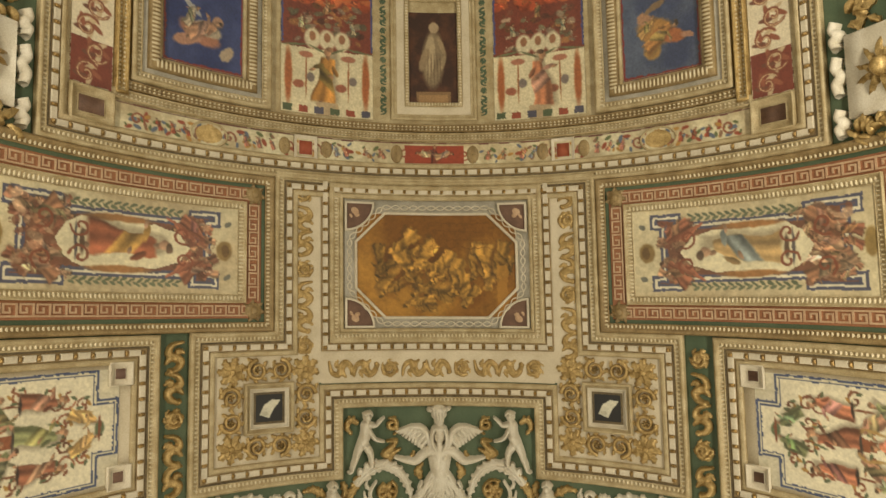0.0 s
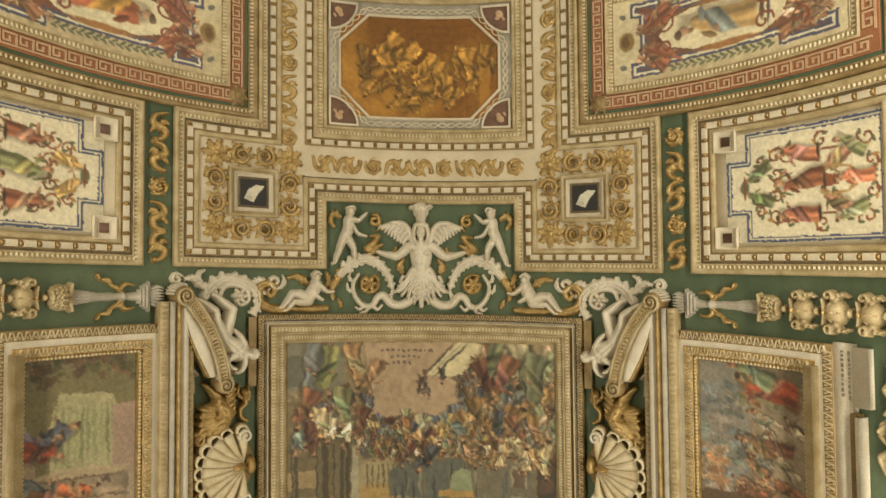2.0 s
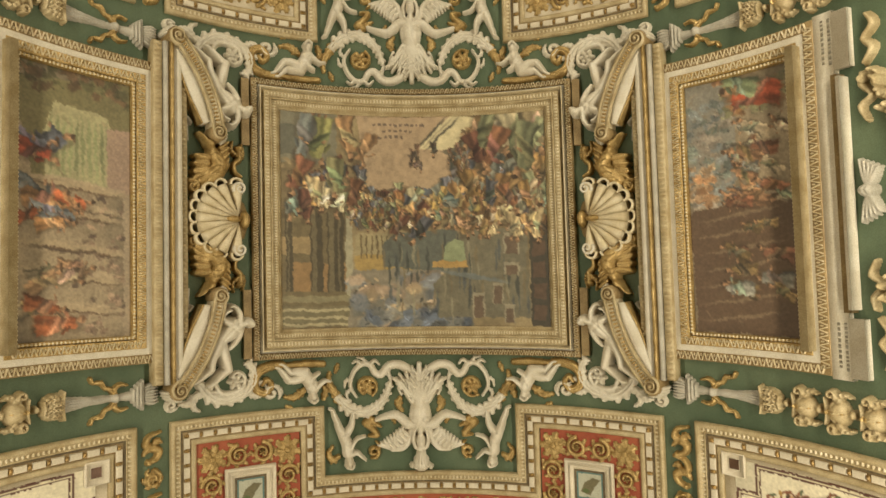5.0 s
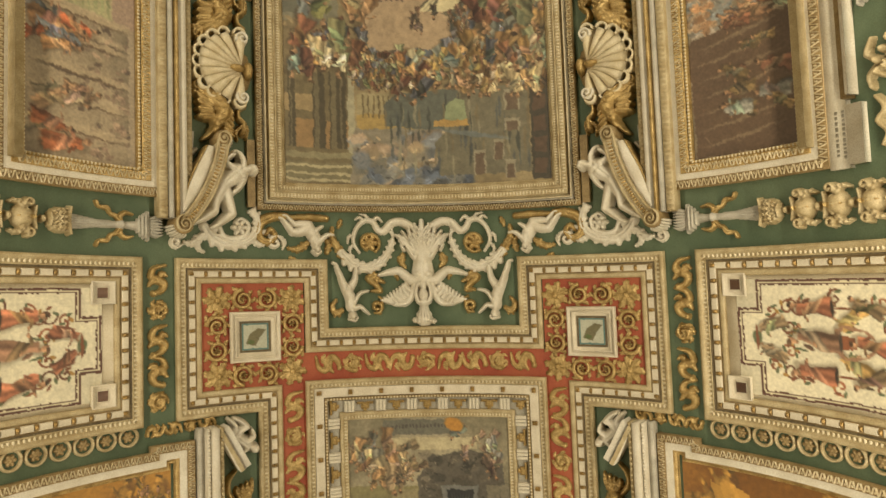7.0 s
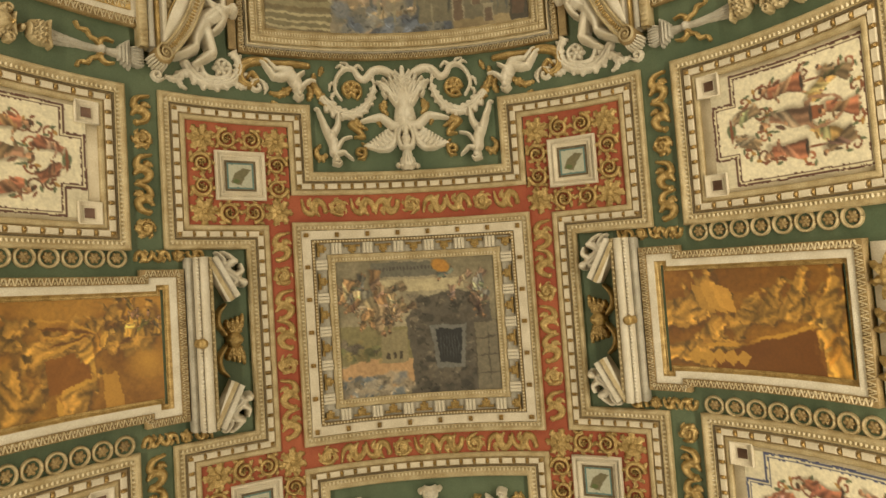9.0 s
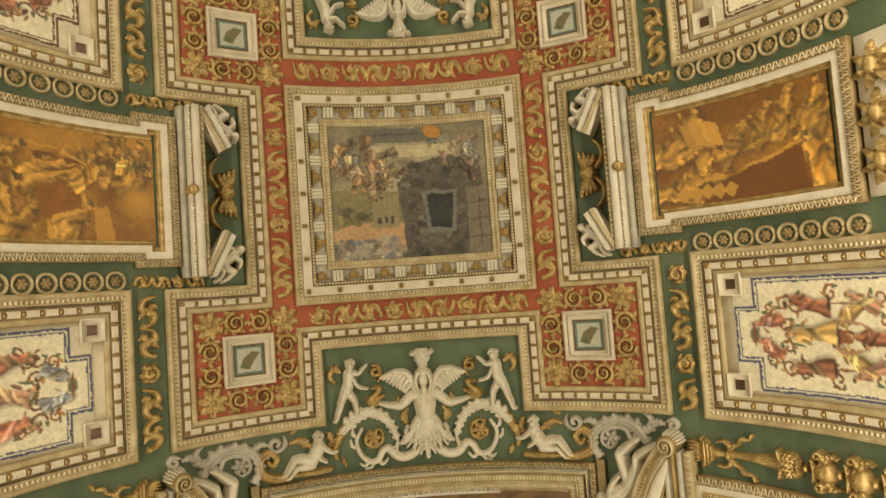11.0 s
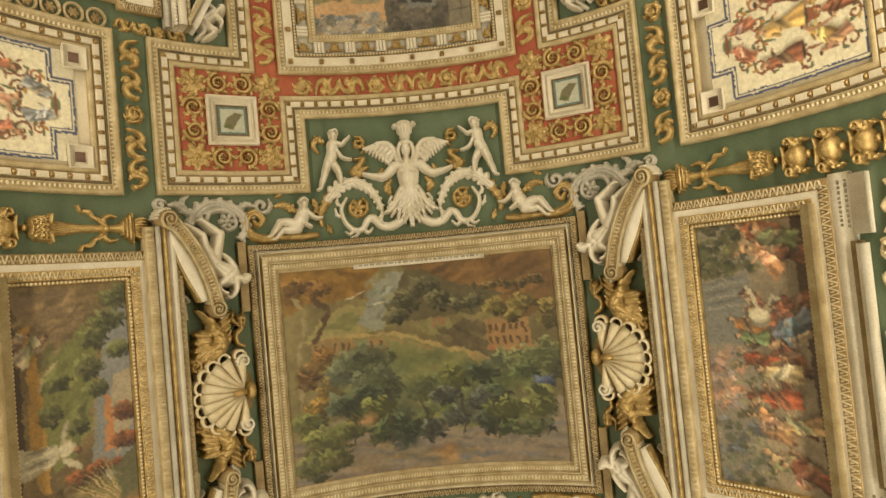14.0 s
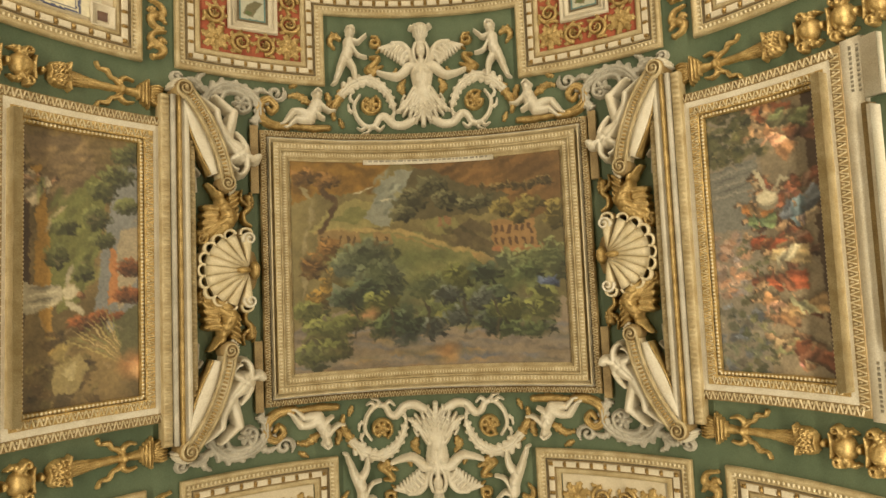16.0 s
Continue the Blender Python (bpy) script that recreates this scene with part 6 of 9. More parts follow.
for e in (-1, 1):
    coffer(e * 1.60, 0.93, "dark", GILT, "square coffer with a dark emblem among gilt scrolls on ivory")
    coffer(e * 1.595, 5.80, "pale", GILT, "square coffer with a pale emblem among gilt scrolls on red")
    coffer(e * 1.595, 8.735, "pale", GILT, "square coffer with a pale emblem among gilt scrolls on red")
    coffer(e * 1.60, 13.6, "dark", GILT, "square coffer with a dark emblem among gilt scrolls on ivory")

# ---- the green panels with the winged stucco figure ----




def winged_figure():
    """Half-length winged form that grows out of leaves; head towards +y."""
    r = Relief(-0.5, 0.5, -0.02, 0.96, 0.0065)
    for e in (-1, 1):
        for j in range(9):
            q = j / 8
            x, y = 0.10 + 0.19 * q, 0.745 + 0.125 * math.sin(q * 1.9)
            r.arm([(e * x, y), (e * (x + 0.07), y - 0.045 + 0.02 * q), (e * (0.17 + 0.24 * q), 0.665 + 0.165 * q)], [0.024, 0.026, 0.012], 0.062, 0.002, 2)
            r.groove([(e * x, y), (e * (x + 0.07), y - 0.045 + 0.02 * q), (e * (0.17 + 0.24 * q), 0.665 + 0.165 * q)], 0.004, 0.012, 2)
        for j in range(5):
            q = j / 4
            r.arm([(e * (0.11 + 0.15 * q), 0.76 + 0.10 * q), (e * (0.16 + 0.14 * q), 0.715 + 0.105 * q)], [0.026, 0.014], 0.078, 0.002, 1)
        r.arm([(e * 0.08, 0.68), (e * 0.115, 0.79), (e * 0.18, 0.865), (e * 0.28, 0.875)], [0.035, 0.036, 0.03, 0.02], 0.088)
        for j in range(5):
            r.arm([(e * 0.02 * j, 0.42), (e * (0.01 + 0.042 * j), 0.26), (e * (0.006 + 0.062 * j), 0.06 + 0.036 * j)], [0.03, 0.034, 0.014], 0.085 - 0.004 * (j % 2), 0.003)
            r.groove([(e * 0.02 * j, 0.40), (e * (0.01 + 0.042 * j), 0.26), (e * (0.006 + 0.062 * j), 0.08 + 0.036 * j)], 0.005, 0.022)
            for k in range(3):
                x, y = (0.01 + 0.042 * j) + 0.006 * k, 0.27 - 0.05 * k + 0.02 * j
                r.arm([(e * x, y), (e * (x + 0.03), y - 0.05)], [0.018, 0.01], 0.092, 0.003, 1)
        r.arm([(e * 0.09, 0.36), (e * 0.15, 0.28), (e * 0.20, 0.22), (e * 0.22, 0.26)], [0.03, 0.026, 0.016, 0.01], 0.085)
    r.arm([(0, 0.39), (0, 0.47), (0, 0.57), (0, 0.635)], [0.098, 0.088, 0.108, 0.11], 0.105)
    r.arm([(-0.115, 0.64), (0, 0.65), (0.115, 0.64)], 0.05, 0.10)
    for e in (-1, 1):
        r.ball(e * 0.05, 0.585, 0.048, 0.042, 0.128)
        r.arm([(e * 0.12, 0.645), (e * 0.21, 0.565), (e * 0.25, 0.55)], [0.05, 0.042, 0.04], 0.095)
        r.arm([(e * 0.25, 0.55), (e * 0.34, 0.565), (e * 0.43, 0.592)], [0.04, 0.03, 0.018], 0.088)
        r.arm([(e * 0.05, 0.85), (e * 0.072, 0.78), (e * 0.06, 0.70), (e * 0.03, 0.655)], [0.026, 0.024, 0.018, 0.012], 0.12)
        r.groove([(e * 0.075, 0.56), (e * 0.07, 0.48), (e * 0.05, 0.41)], 0.01, 0.010)
    r.ball(0, 0.455, 0.07, 0.075, 0.118)
    r.groove([(0, 0.62), (0, 0.48)], 0.008, 0.010, 1)
    r.arm([(0, 0.66), (0, 0.73)], 0.036, 0.105)
    r.ball(0, 0.79, 0.054, 0.08, 0.15)
    r.ball(0, 0.855, 0.068, 0.04, 0.135)
    r.groove([(-0.025, 0.80), (0.025, 0.80)], 0.008, 0.012, 1)
    r.groove([(-0.02, 0.745), (0.02, 0.745)], 0.006, 0.008, 1)
    return r.shape()


def basket():
    r = Relief(-0.14, 0.14, 0.86, 1.08, 0.0065)
    r.arm([(0, 0.89), (0, 0.96), (0, 1.01)], [0.04, 0.055, 0.085], 0.09)
    for j in range(-2, 3):
        r.groove([(0.016 * j, 0.89), (0.034 * j, 1.0)], 0.005, 0.02, 1)
    for j in range(6):
        r.ball(-0.09 + 0.036 * j, 1.03 + 0.012 * (j % 2), 0.026, 0.026, 0.10, 0, 0.003)
    return r.shape()


def putto_standing():
    """Plain small nude form, one arm raised, stepping out."""
    r = Relief(-0.2, 0.2, 0.0, 0.62, 0.006)
    r.fat = 0.88
    r.arm([(0.0, 0.45), (-0.01, 0.37), (-0.035, 0.29)], [0.06, 0.056, 0.062], 0.10)
    r.ball(-0.012, 0.345, 0.05, 0.055, 0.115)
    r.ball(0.012, 0.535, 0.042, 0.05, 0.125)
    r.arm([(0.005, 0.46), (0.01, 0.51)], 0.026, 0.09)
    r.arm([(-0.05, 0.28), (-0.085, 0.20), (-0.10, 0.15)], [0.05, 0.04, 0.032], 0.095)
    r.arm([(-0.10, 0.15), (-0.125, 0.09), (-0.14, 0.04), (-0.165, 0.03)], [0.034, 0.03, 0.018, 0.016], 0.085)
    r.arm([(-0.01, 0.27), (0.03, 0.21), (0.045, 0.17)], [0.048, 0.038, 0.031], 0.088)
    r.arm([(0.045, 0.17), (0.05, 0.12), (0.052, 0.075), (0.075, 0.062)], [0.032, 0.028, 0.018, 0.014], 0.08)
    r.arm([(0.035, 0.46), (0.085, 0.45), (0.12, 0.48), (0.165, 0.52)], [0.034, 0.026, 0.022, 0.014], 0.09)
    r.arm([(0.02, 0.42), (0.06, 0.35), (0.10, 0.315), (0.165, 0.30)], [0.03, 0.025, 0.02, 0.013], 0.085)
    r.arm([(-0.02, 0.565), (0.03, 0.578), (0.05, 0.555)], 0.018, 0.135)
    r.groove([(-0.01, 0.44), (-0.02, 0.33)], 0.006, 0.008, 1).groove([(-0.075, 0.30), (-0.02, 0.255), (0.02, 0.29)], 0.007, 0.014)
    return r.shape()


def putto_lying():
    """Plain small nude form that sits back with drawn-up legs."""
    r = Relief(-0.22, 0.37, -0.06, 0.36, 0.006)
    r.arm([(-0.01, 0.21), (0.01, 0.16), (0.05, 0.10)], [0.06, 0.062, 0.06], 0.105)
    r.ball(0.01, 0.14, 0.05, 0.05, 0.118)
    r.ball(-0.012, 0.285, 0.042, 0.05, 0.128)
    r.arm([(-0.01, 0.22), (-0.012, 0.26)], 0.025, 0.09)
    r.arm([(0.06, 0.085), (0.14, 0.12), (0.21, 0.125)], [0.055, 0.045, 0.034], 0.105)
    r.arm([(0.21, 0.125), (0.25, 0.07), (0.30, 0.01), (0.335, -0.005)], [0.035, 0.03, 0.018, 0.014], 0.09)
    r.arm([(0.06, 0.06), (0.14, 0.05), (0.19, 0.055)], [0.05, 0.04, 0.03], 0.09)
    r.arm([(0.19, 0.055), (0.23, 0.015), (0.27, -0.025), (0.30, -0.03)], [0.03, 0.026, 0.017, 0.013], 0.08)
    r.arm([(-0.04, 0.21), (-0.09, 0.165), (-0.13, 0.145), (-0.175, 0.15)], [0.03, 0.026, 0.021, 0.013], 0.095)
    r.arm([(0.03, 0.2), (0.0, 0.12), (-0.05, 0.08), (-0.07, 0.07)], [0.03, 0.026, 0.02, 0.014], 0.11)
    r.arm([(-0.045, 0.31), (-0.01, 0.335), (0.025, 0.305)], 0.017, 0.135)
    r.groove([(-0.03, 0.19), (0.0, 0.15), (0.04, 0.13)], 0.006, 0.010)
    return r.shape()


def white_scrolls():
    """The great mirrored acanthus scrolls beside the figure."""
    r = Relief(-0.86, 0.86, -0.03, 0.6, 0.0065)
    for e in (-1, 1):
        r.frond([(e * 0.785, 0.37), (e * 0.68, 0.475), (e * 0.54, 0.52), (e * 0.42, 0.475), (e * 0.335, 0.38), (e * 0.285, 0.25)], 0.10, 0.065, 9, (-1, 1), 0.5)
        r.arm([(e * 0.10, 0.13), (e * 0.19, 0.075), (e * 0.29, 0.085), (e * 0.37, 0.165), (e * 0.43, 0.145), (e * 0.475, 0.07), (e * 0.56, 0.065), (e * 0.64, 0.15), (e * 0.665, 0.27), (e * 0.61, 0.37)], [0.045, 0.04, 0.034, 0.026, 0.02, 0.012], 0.06)
        r.arm([(e * 0.475, 0.07), (e * 0.43, 0.03), (e * 0.385, 0.07)], [0.022, 0.018, 0.01], 0.05)
        r.arm([(e * 0.56, 0.07), (e * 0.60, 0.03), (e * 0.64, 0.05)], [0.02, 0.015, 0.008], 0.05)
        for x, y, a in ((0.66, 0.2, 0.4), (0.67, 0.3, 0.9), (0.52, 0.06, -1.2), (0.28, 0.24, -1.5), (0.27, 0.09, 1.0)):
            r.frond([(e * x, y), (e * (x + 0.05 * math.cos(a)), y + 0.05 * math.sin(a)), (e * (x + 0.10 * math.cos(a + 0.5)), y + 0.10 * math.sin(a + 0.5))], 0.03, 0.045, 3)
    return r.shape()


def gold_scrolls():
    """Gilt sprays, horns, curls and wings between the white forms."""
    r = Relief(-1.62, 1.62, -0.02, 1.05, 0.0075)
    for e in (-1, 1):
        r.rose(e * 0.51, 0.28, 0.085, 0.06, 6)
        r.arm(spiral(e * 0.51, 0.28, 0.10, 0.8, 1.0, e, 0.7, 9), [0.012, 0.02, 0.014], 0.05)
        r.arm(spiral(e * 0.455, 0.895, 0.06, 1.1, 1.2 if e > 0 else 1.94, e, 0.3, 10), [0.012, 0.022, 0.016], 0.05)
        r.arm([(e * 0.43, 0.95), (e * 0.40, 0.84), (e * 0.43, 0.80)], [0.02, 0.016, 0.01], 0.04)
        r.arm([(e * 0.46, 0.60), (e * 0.52, 0.62), (e * 0.46, 0.68), (e * 0.42, 0.74), (e * 0.50, 0.74)], [0.035, 0.04, 0.03, 0.026, 0.012], 0.065)
        r.frond([(e * 0.48, 0.57), (e * 0.44, 0.63), (e * 0.38, 0.66)], 0.05, 0.05, 3)
        r.frond([(e * 0.19, 0.40), (e * 0.21, 0.46), (e * 0.17, 0.52)], 0.06, 0.04, 4)
        r.frond([(e * 0.755, 0.43), (e * 0.81, 0.33), (e * 0.87, 0.22), (e * 0.86, 0.13)], 0.07, 0.055, 6)
        r.frond([(e * 0.92, 0.37), (e * 0.90, 0.29), (e * 0.95, 0.22)], 0.05, 0.04, 4)
        r.frond([(e * 1.10, 0.28), (e * 1.19, 0.34), (e * 1.28, 0.33)], 0.06, 0.045, 5)
        r.arm([(e * 0.92, 0.045), (e * 1.05, 0.035), (e * 1.20, 0.04), (e * 1.36, 0.05)], [0.03, 0.035, 0.03, 0.02], 0.045)
        r.arm([(e * 1.30, 0.035), (e * 1.42, 0.04), (e * 1.53, 0.10), (e * 1.55, 0.22), (e * 1.47, 0.28), (e * 1.40, 0.22), (e * 1.44, 0.16), (e * 1.48, 0.20)], [0.04, 0.045, 0.042, 0.036, 0.028, 0.02], 0.06)
        r.groove([(e * 1.42, 0.04), (e * 1.53, 0.10), (e * 1.55, 0.22), (e * 1.47, 0.28), (e * 1.40, 0.22)], 0.008, 0.02)
        r.frond([(e * 0.79, 0.92), (e * 0.85, 0.95), (e * 0.88, 0.88), (e * 0.84, 0.82)], 0.055, 0.05, 5)
        for x, y, a in ((0.78, 0.06, 1.2), (1.26, 0.42, 2.6), (0.27, 0.56, 1.9)):
            r.frond([(e * x, y), (e * (x + 0.04 * math.cos(a)), y + 0.04 * math.sin(a)), (e * (x + 0.08 * math.cos(a)), y + 0.08 * math.sin(a))], 0.04, 0.035, 3)
    return r.shape()


def green_panel(y0, fy, note):
    for name, fn, mat, label, cat in (("winged_figure", winged_figure, STUCCO, "white stucco winged half figure rising from leaves, " + note, "statue"),
                                      ("flower_basket", basket, STUCCO, "small white stucco basket above the winged figure", "basket"),
                                      ("acanthus_scroll", white_scrolls, STUCCO, "white stucco acanthus scrolls on green ground", "relief"),
                                      ("gilt_scroll", gold_scrolls, GILT, "gilt stucco scrolls and sprigs on green ground", "relief")):
        lone(name, fn().moved(0, y0, 1, fy), mat, label, cat, "green panel reliefs", "stuff" if "scroll" in name else "")
    for e in (-1, 1):
        lone("putto", putto_standing().moved(e * 0.70, y0 + fy * 0.44, -e, fy), STUCCO, "small standing white stucco figure on green ground", "statue", "stucco putti")
        lone("putto", putto_lying().moved(e * 1.03, y0 + fy * 0.055, e, fy), STUCCO, "small reclining white stucco figure on green ground", "statue", "stucco putti")


green_panel(YC - 1.31, -1, "pale against green")
green_panel(YC + 1.32, 1, "pale against green")
green_panel(YE - 1.26, -1, "pale against green")
green_panel(YE + 1.26, 1, "pale against green")

# ---- the side fields of the two picture bays ----


def beam(parent, s0, s1, y0, y1, e, steps):
    """A projecting straight cornice that runs along y; steps are (share0, share1, height, material, egg)."""
    for a, b, h, mat, egg in steps:
        sh = Shape()
        p, q = sorted((e * (s0 + (s1 - s0) * a), e * (s0 + (s1 - s0) * b)))
        n = 14
        ys = np.linspace(y0, y1, n)
        prof = [(p, -0.004), (p, h * 0.92), (p + (q - p) * 0.1, h), (p + (q - p) * 0.9, h), (q, h * 0.92), (q, -0.004)]
        v = [(s, y, z) for s, z in prof for y in ys]
        f = [(i * n + j, i * n + j + 1, (i + 1) * n + j + 1, (i + 1) * n + j) for i in range(5) for j in range(n - 1)]
        f += [tuple(i * n for i in range(6)), tuple(i * n + n - 1 for i in range(6))]
        sh.add(v, f)
        if egg:
            k = int((y1 - y0) / egg)
            ev = np.array(EGG_V)
            for i in range(k):
                y = y0 + (i + 0.5) * (y1 - y0) / k
                sh.add(np.stack([(p + q) / 2 + ev[:, 1] * (q - p) * 0.95, y + ev[:, 0] * egg * 0.75, h + ev[:, 2] * 0.016], 1), EGG_F)
        part("moulding", sh, mat, parent)


def tilted_bar(sh, a, b, w, h0, h1, shift=0.0):
    """A straight block from a to b in the plan, shifted sideways."""
    a, b = np.array(a, float), np.array(b, float)
    d = (b - a) / np.linalg.norm(b - a)
    nn = np.array((-d[1], d[0]))
    pts = []
    for p in (a, (a + b) / 2, b):
        for k in (-1, 1):
            pts.append(p + nn * (shift + k * w / 2))
    v = [(*p, h) for h in (h0, h1) for p in pts]
    f = [(0, 1, 3, 2), (2, 3, 5, 4), (6, 7, 9, 8), (8, 9, 11, 10), (0, 2, 8, 6), (2, 4, 10, 8), (1, 3, 9, 7), (3, 5, 11, 9), (0, 1, 7, 6), (4, 5, 11, 10)]
    return sh.add(v, f)


def bracket(yc, es, ey, white):
    """Half of a broken pediment: a bowed scrolled bracket with a carved gilt face and a plain white flank."""
    ob = thing("scroll_bracket", "bowed stucco bracket with volutes, half of a broken pediment", "bracket", "pediment brackets")
    spine = smooth([(1.895, 0.71), (1.945, 0.94), (2.035, 1.165), (2.135, 1.33), (2.255, 1.48)], 5)
    t = np.gradient(spine, axis=0)
    t /= np.linalg.norm(t, axis=1)[:, None]
    nn = np.stack([t[:, 1], -t[:, 0]], 1)
    n = len(spine)

    def put(name, sh, mat, label="", kind=""):
        part(name, sh.moved(0, yc, es, ey), mat, ob, label, kind=kind)

    def ribbon(d0, d1, h0, h1, first=0, last=0):
        """A bowed bar between two distances from the spine, with a softened top."""
        sh = Shape()
        p = spine[first:n - last]
        m = nn[first:n - last]
        k = len(p)
        f0 = d0 if callable(d0) else (lambda q: d0)
        f1 = d1 if callable(d1) else (lambda q: d1)
        q = np.linspace(0, 1, k)
        a, b = np.array([f0(x) for x in q]), np.array([f1(x) for x in q])
        rows = [(a, h0), (a, h1 - 0.008), (a * 0.93 + b * 0.07, h1), (a * 0.07 + b * 0.93, h1), (b, h1 - 0.008), (b, h0)]
        v = np.concatenate([np.concatenate([p + m * d[:, None], np.full((k, 1), h)], 1) for d, h in rows])
        f = [(i * k + j, i * k + j + 1, (i + 1) * k + j + 1, (i + 1) * k + j) for i in range(5) for j in range(k - 1)]
        return sh.add(v, f + [tuple(i * k for i in range(6)), tuple(i * k + k - 1 for i in range(6))])

    put("body", ribbon(-0.06, 0.05, -0.004, 0.20), CARVED)
    for d in (-0.052, 0.042):
        put("edge_bead", ribbon(d - 0.012, d + 0.012, 0.19, 0.214), PALEGOLD)
    put("white_flank", ribbon(0.052, lambda q: 0.075 + 0.085 * math.sin(3.14 * min(1, q * 0.9 + 0.12)) ** 0.8, -0.004, 0.175, 2, 2), STUCCO, "plain white curved flank")
    put("gilt_edge", ribbon(lambda q: 0.078 + 0.085 * math.sin(3.14 * min(1, q * 0.9 + 0.12)) ** 0.8, lambda q: 0.092 + 0.085 * math.sin(3.14 * min(1, q * 0.9 + 0.12)) ** 0.8, -0.004, 0.165, 2, 2), GILT)
    row = Shape()
    for i in range(26):
        u = 1.5 + (n - 4) * i / 25
        j = int(u)
        p = spine[j] + (spine[j + 1] - spine[j]) * (u - j)
        dome(row, p[0] - 0.005 * nn[j][0], p[1] - 0.005 * nn[j][1], 0.026, 0.011, 0.02, math.atan2(nn[j][1], nn[j][0]), 6, 0.198, 0.2)
    put("carving", row, GILT, "", "stuff")
    for (cx, cy), rad, st in ((spine[0], 0.078, 1.2), (spine[-1], 0.086, -1.9)):
        disc = Shape()
        dome(disc, cx, cy, rad, rad, 0.03, 0, 16, -0.003, 0.18)
        put("volute_bed", disc, OLDGOLD)
        v = Shape()
        stroke(v, spiral(cx, cy, rad * 0.92, 2.0, st, 1, 0.1, 44), rad * 0.26, 0.245, 0.17)
        dome(v, cx, cy, rad * 0.2, rad * 0.2, 0.05, 0, 8, 0.19, 0.2)
        put("volute", v, PALEGOLD)
        fl = Shape()
        for i in range(7):
            a = (2.6 if st > 0 else 0.2) + i * 0.27
            dome(fl, cx + rad * 1.02 * math.cos(a), cy + rad * 1.02 * math.sin(a), 0.028, 0.014, 0.17, a, 7)
        put("fluted_end", fl, STUCCO)
    c = Relief(2.05, 2.32, 0.55, 0.9)
    c.arm([(2.10, 0.80), (2.14, 0.84), (2.18, 0.80), (2.185, 0.72), (2.20, 0.65), (2.245, 0.61), (2.275, 0.65)], [0.02, 0.022, 0.024, 0.024, 0.022, 0.012], 0.08)
    put("side_curl", c.shape(), GREYST)
    w = Shape()
    tilted_bar(w, (2.16, 0.64), (2.20, 1.36), 0.10, -0.004, 0.03)
    put("backing", w, GREYST)


def reclining_figure():
    """Plain stucco form that lies against a bracket: head at the picture's corner, legs drawn up at the far end."""
    r = Relief(1.52, 2.2, 0.72, 1.56, 0.0075)
    r.fat = 1.2
    r.arm([(1.745, 0.99), (1.80, 1.03), (1.86, 1.07), (1.895, 1.12)], [0.09, 0.08, 0.07, 0.078], 0.19)
    r.ball(1.75, 0.985, 0.085, 0.07, 0.20, 0.6)
    r.groove([(1.72, 0.96), (1.80, 1.03), (1.87, 1.09)], 0.012, 0.016).groove([(1.70, 1.05), (1.76, 1.0), (1.81, 0.95)], 0.012, 0.016)
    r.arm([(1.69, 0.965), (1.655, 0.955)], 0.034, 0.19)
    r.ball(1.618, 0.945, 0.056, 0.046, 0.235, -0.2)
    r.ball(1.60, 0.965, 0.045, 0.04, 0.225)
    r.arm([(1.90, 1.13), (1.955, 1.24), (1.965, 1.34)], [0.068, 0.055, 0.042], 0.19)
    r.arm([(1.965, 1.34), (2.03, 1.385), (2.10, 1.43), (2.15, 1.45)], [0.043, 0.04, 0.026, 0.018], 0.18)
    r.arm([(1.87, 1.14), (1.83, 1.25), (1.80, 1.355)], [0.062, 0.05, 0.04], 0.16)
    r.arm([(1.80, 1.355), (1.86, 1.40), (1.93, 1.46), (1.97, 1.48)], [0.04, 0.038, 0.025, 0.018], 0.14)
    r.arm([(1.79, 0.955), (1.85, 0.925), (1.875, 0.90)], [0.04, 0.034, 0.03], 0.20)
    r.arm([(1.875, 0.90), (1.83, 0.85), (1.79, 0.84)], [0.028, 0.024, 0.016], 0.205)
    r.arm([(1.70, 0.945), (1.70, 0.87), (1.73, 0.82)], [0.038, 0.032, 0.026], 0.17)
    r.arm([(1.73, 0.82), (1.77, 0.80), (1.80, 0.815)], [0.026, 0.02, 0.014], 0.17)
    r.arm([(1.70, 1.05), (1.74, 1.12), (1.79, 1.17)], [0.036, 0.03, 0.02], 0.16)
    return r.shape()


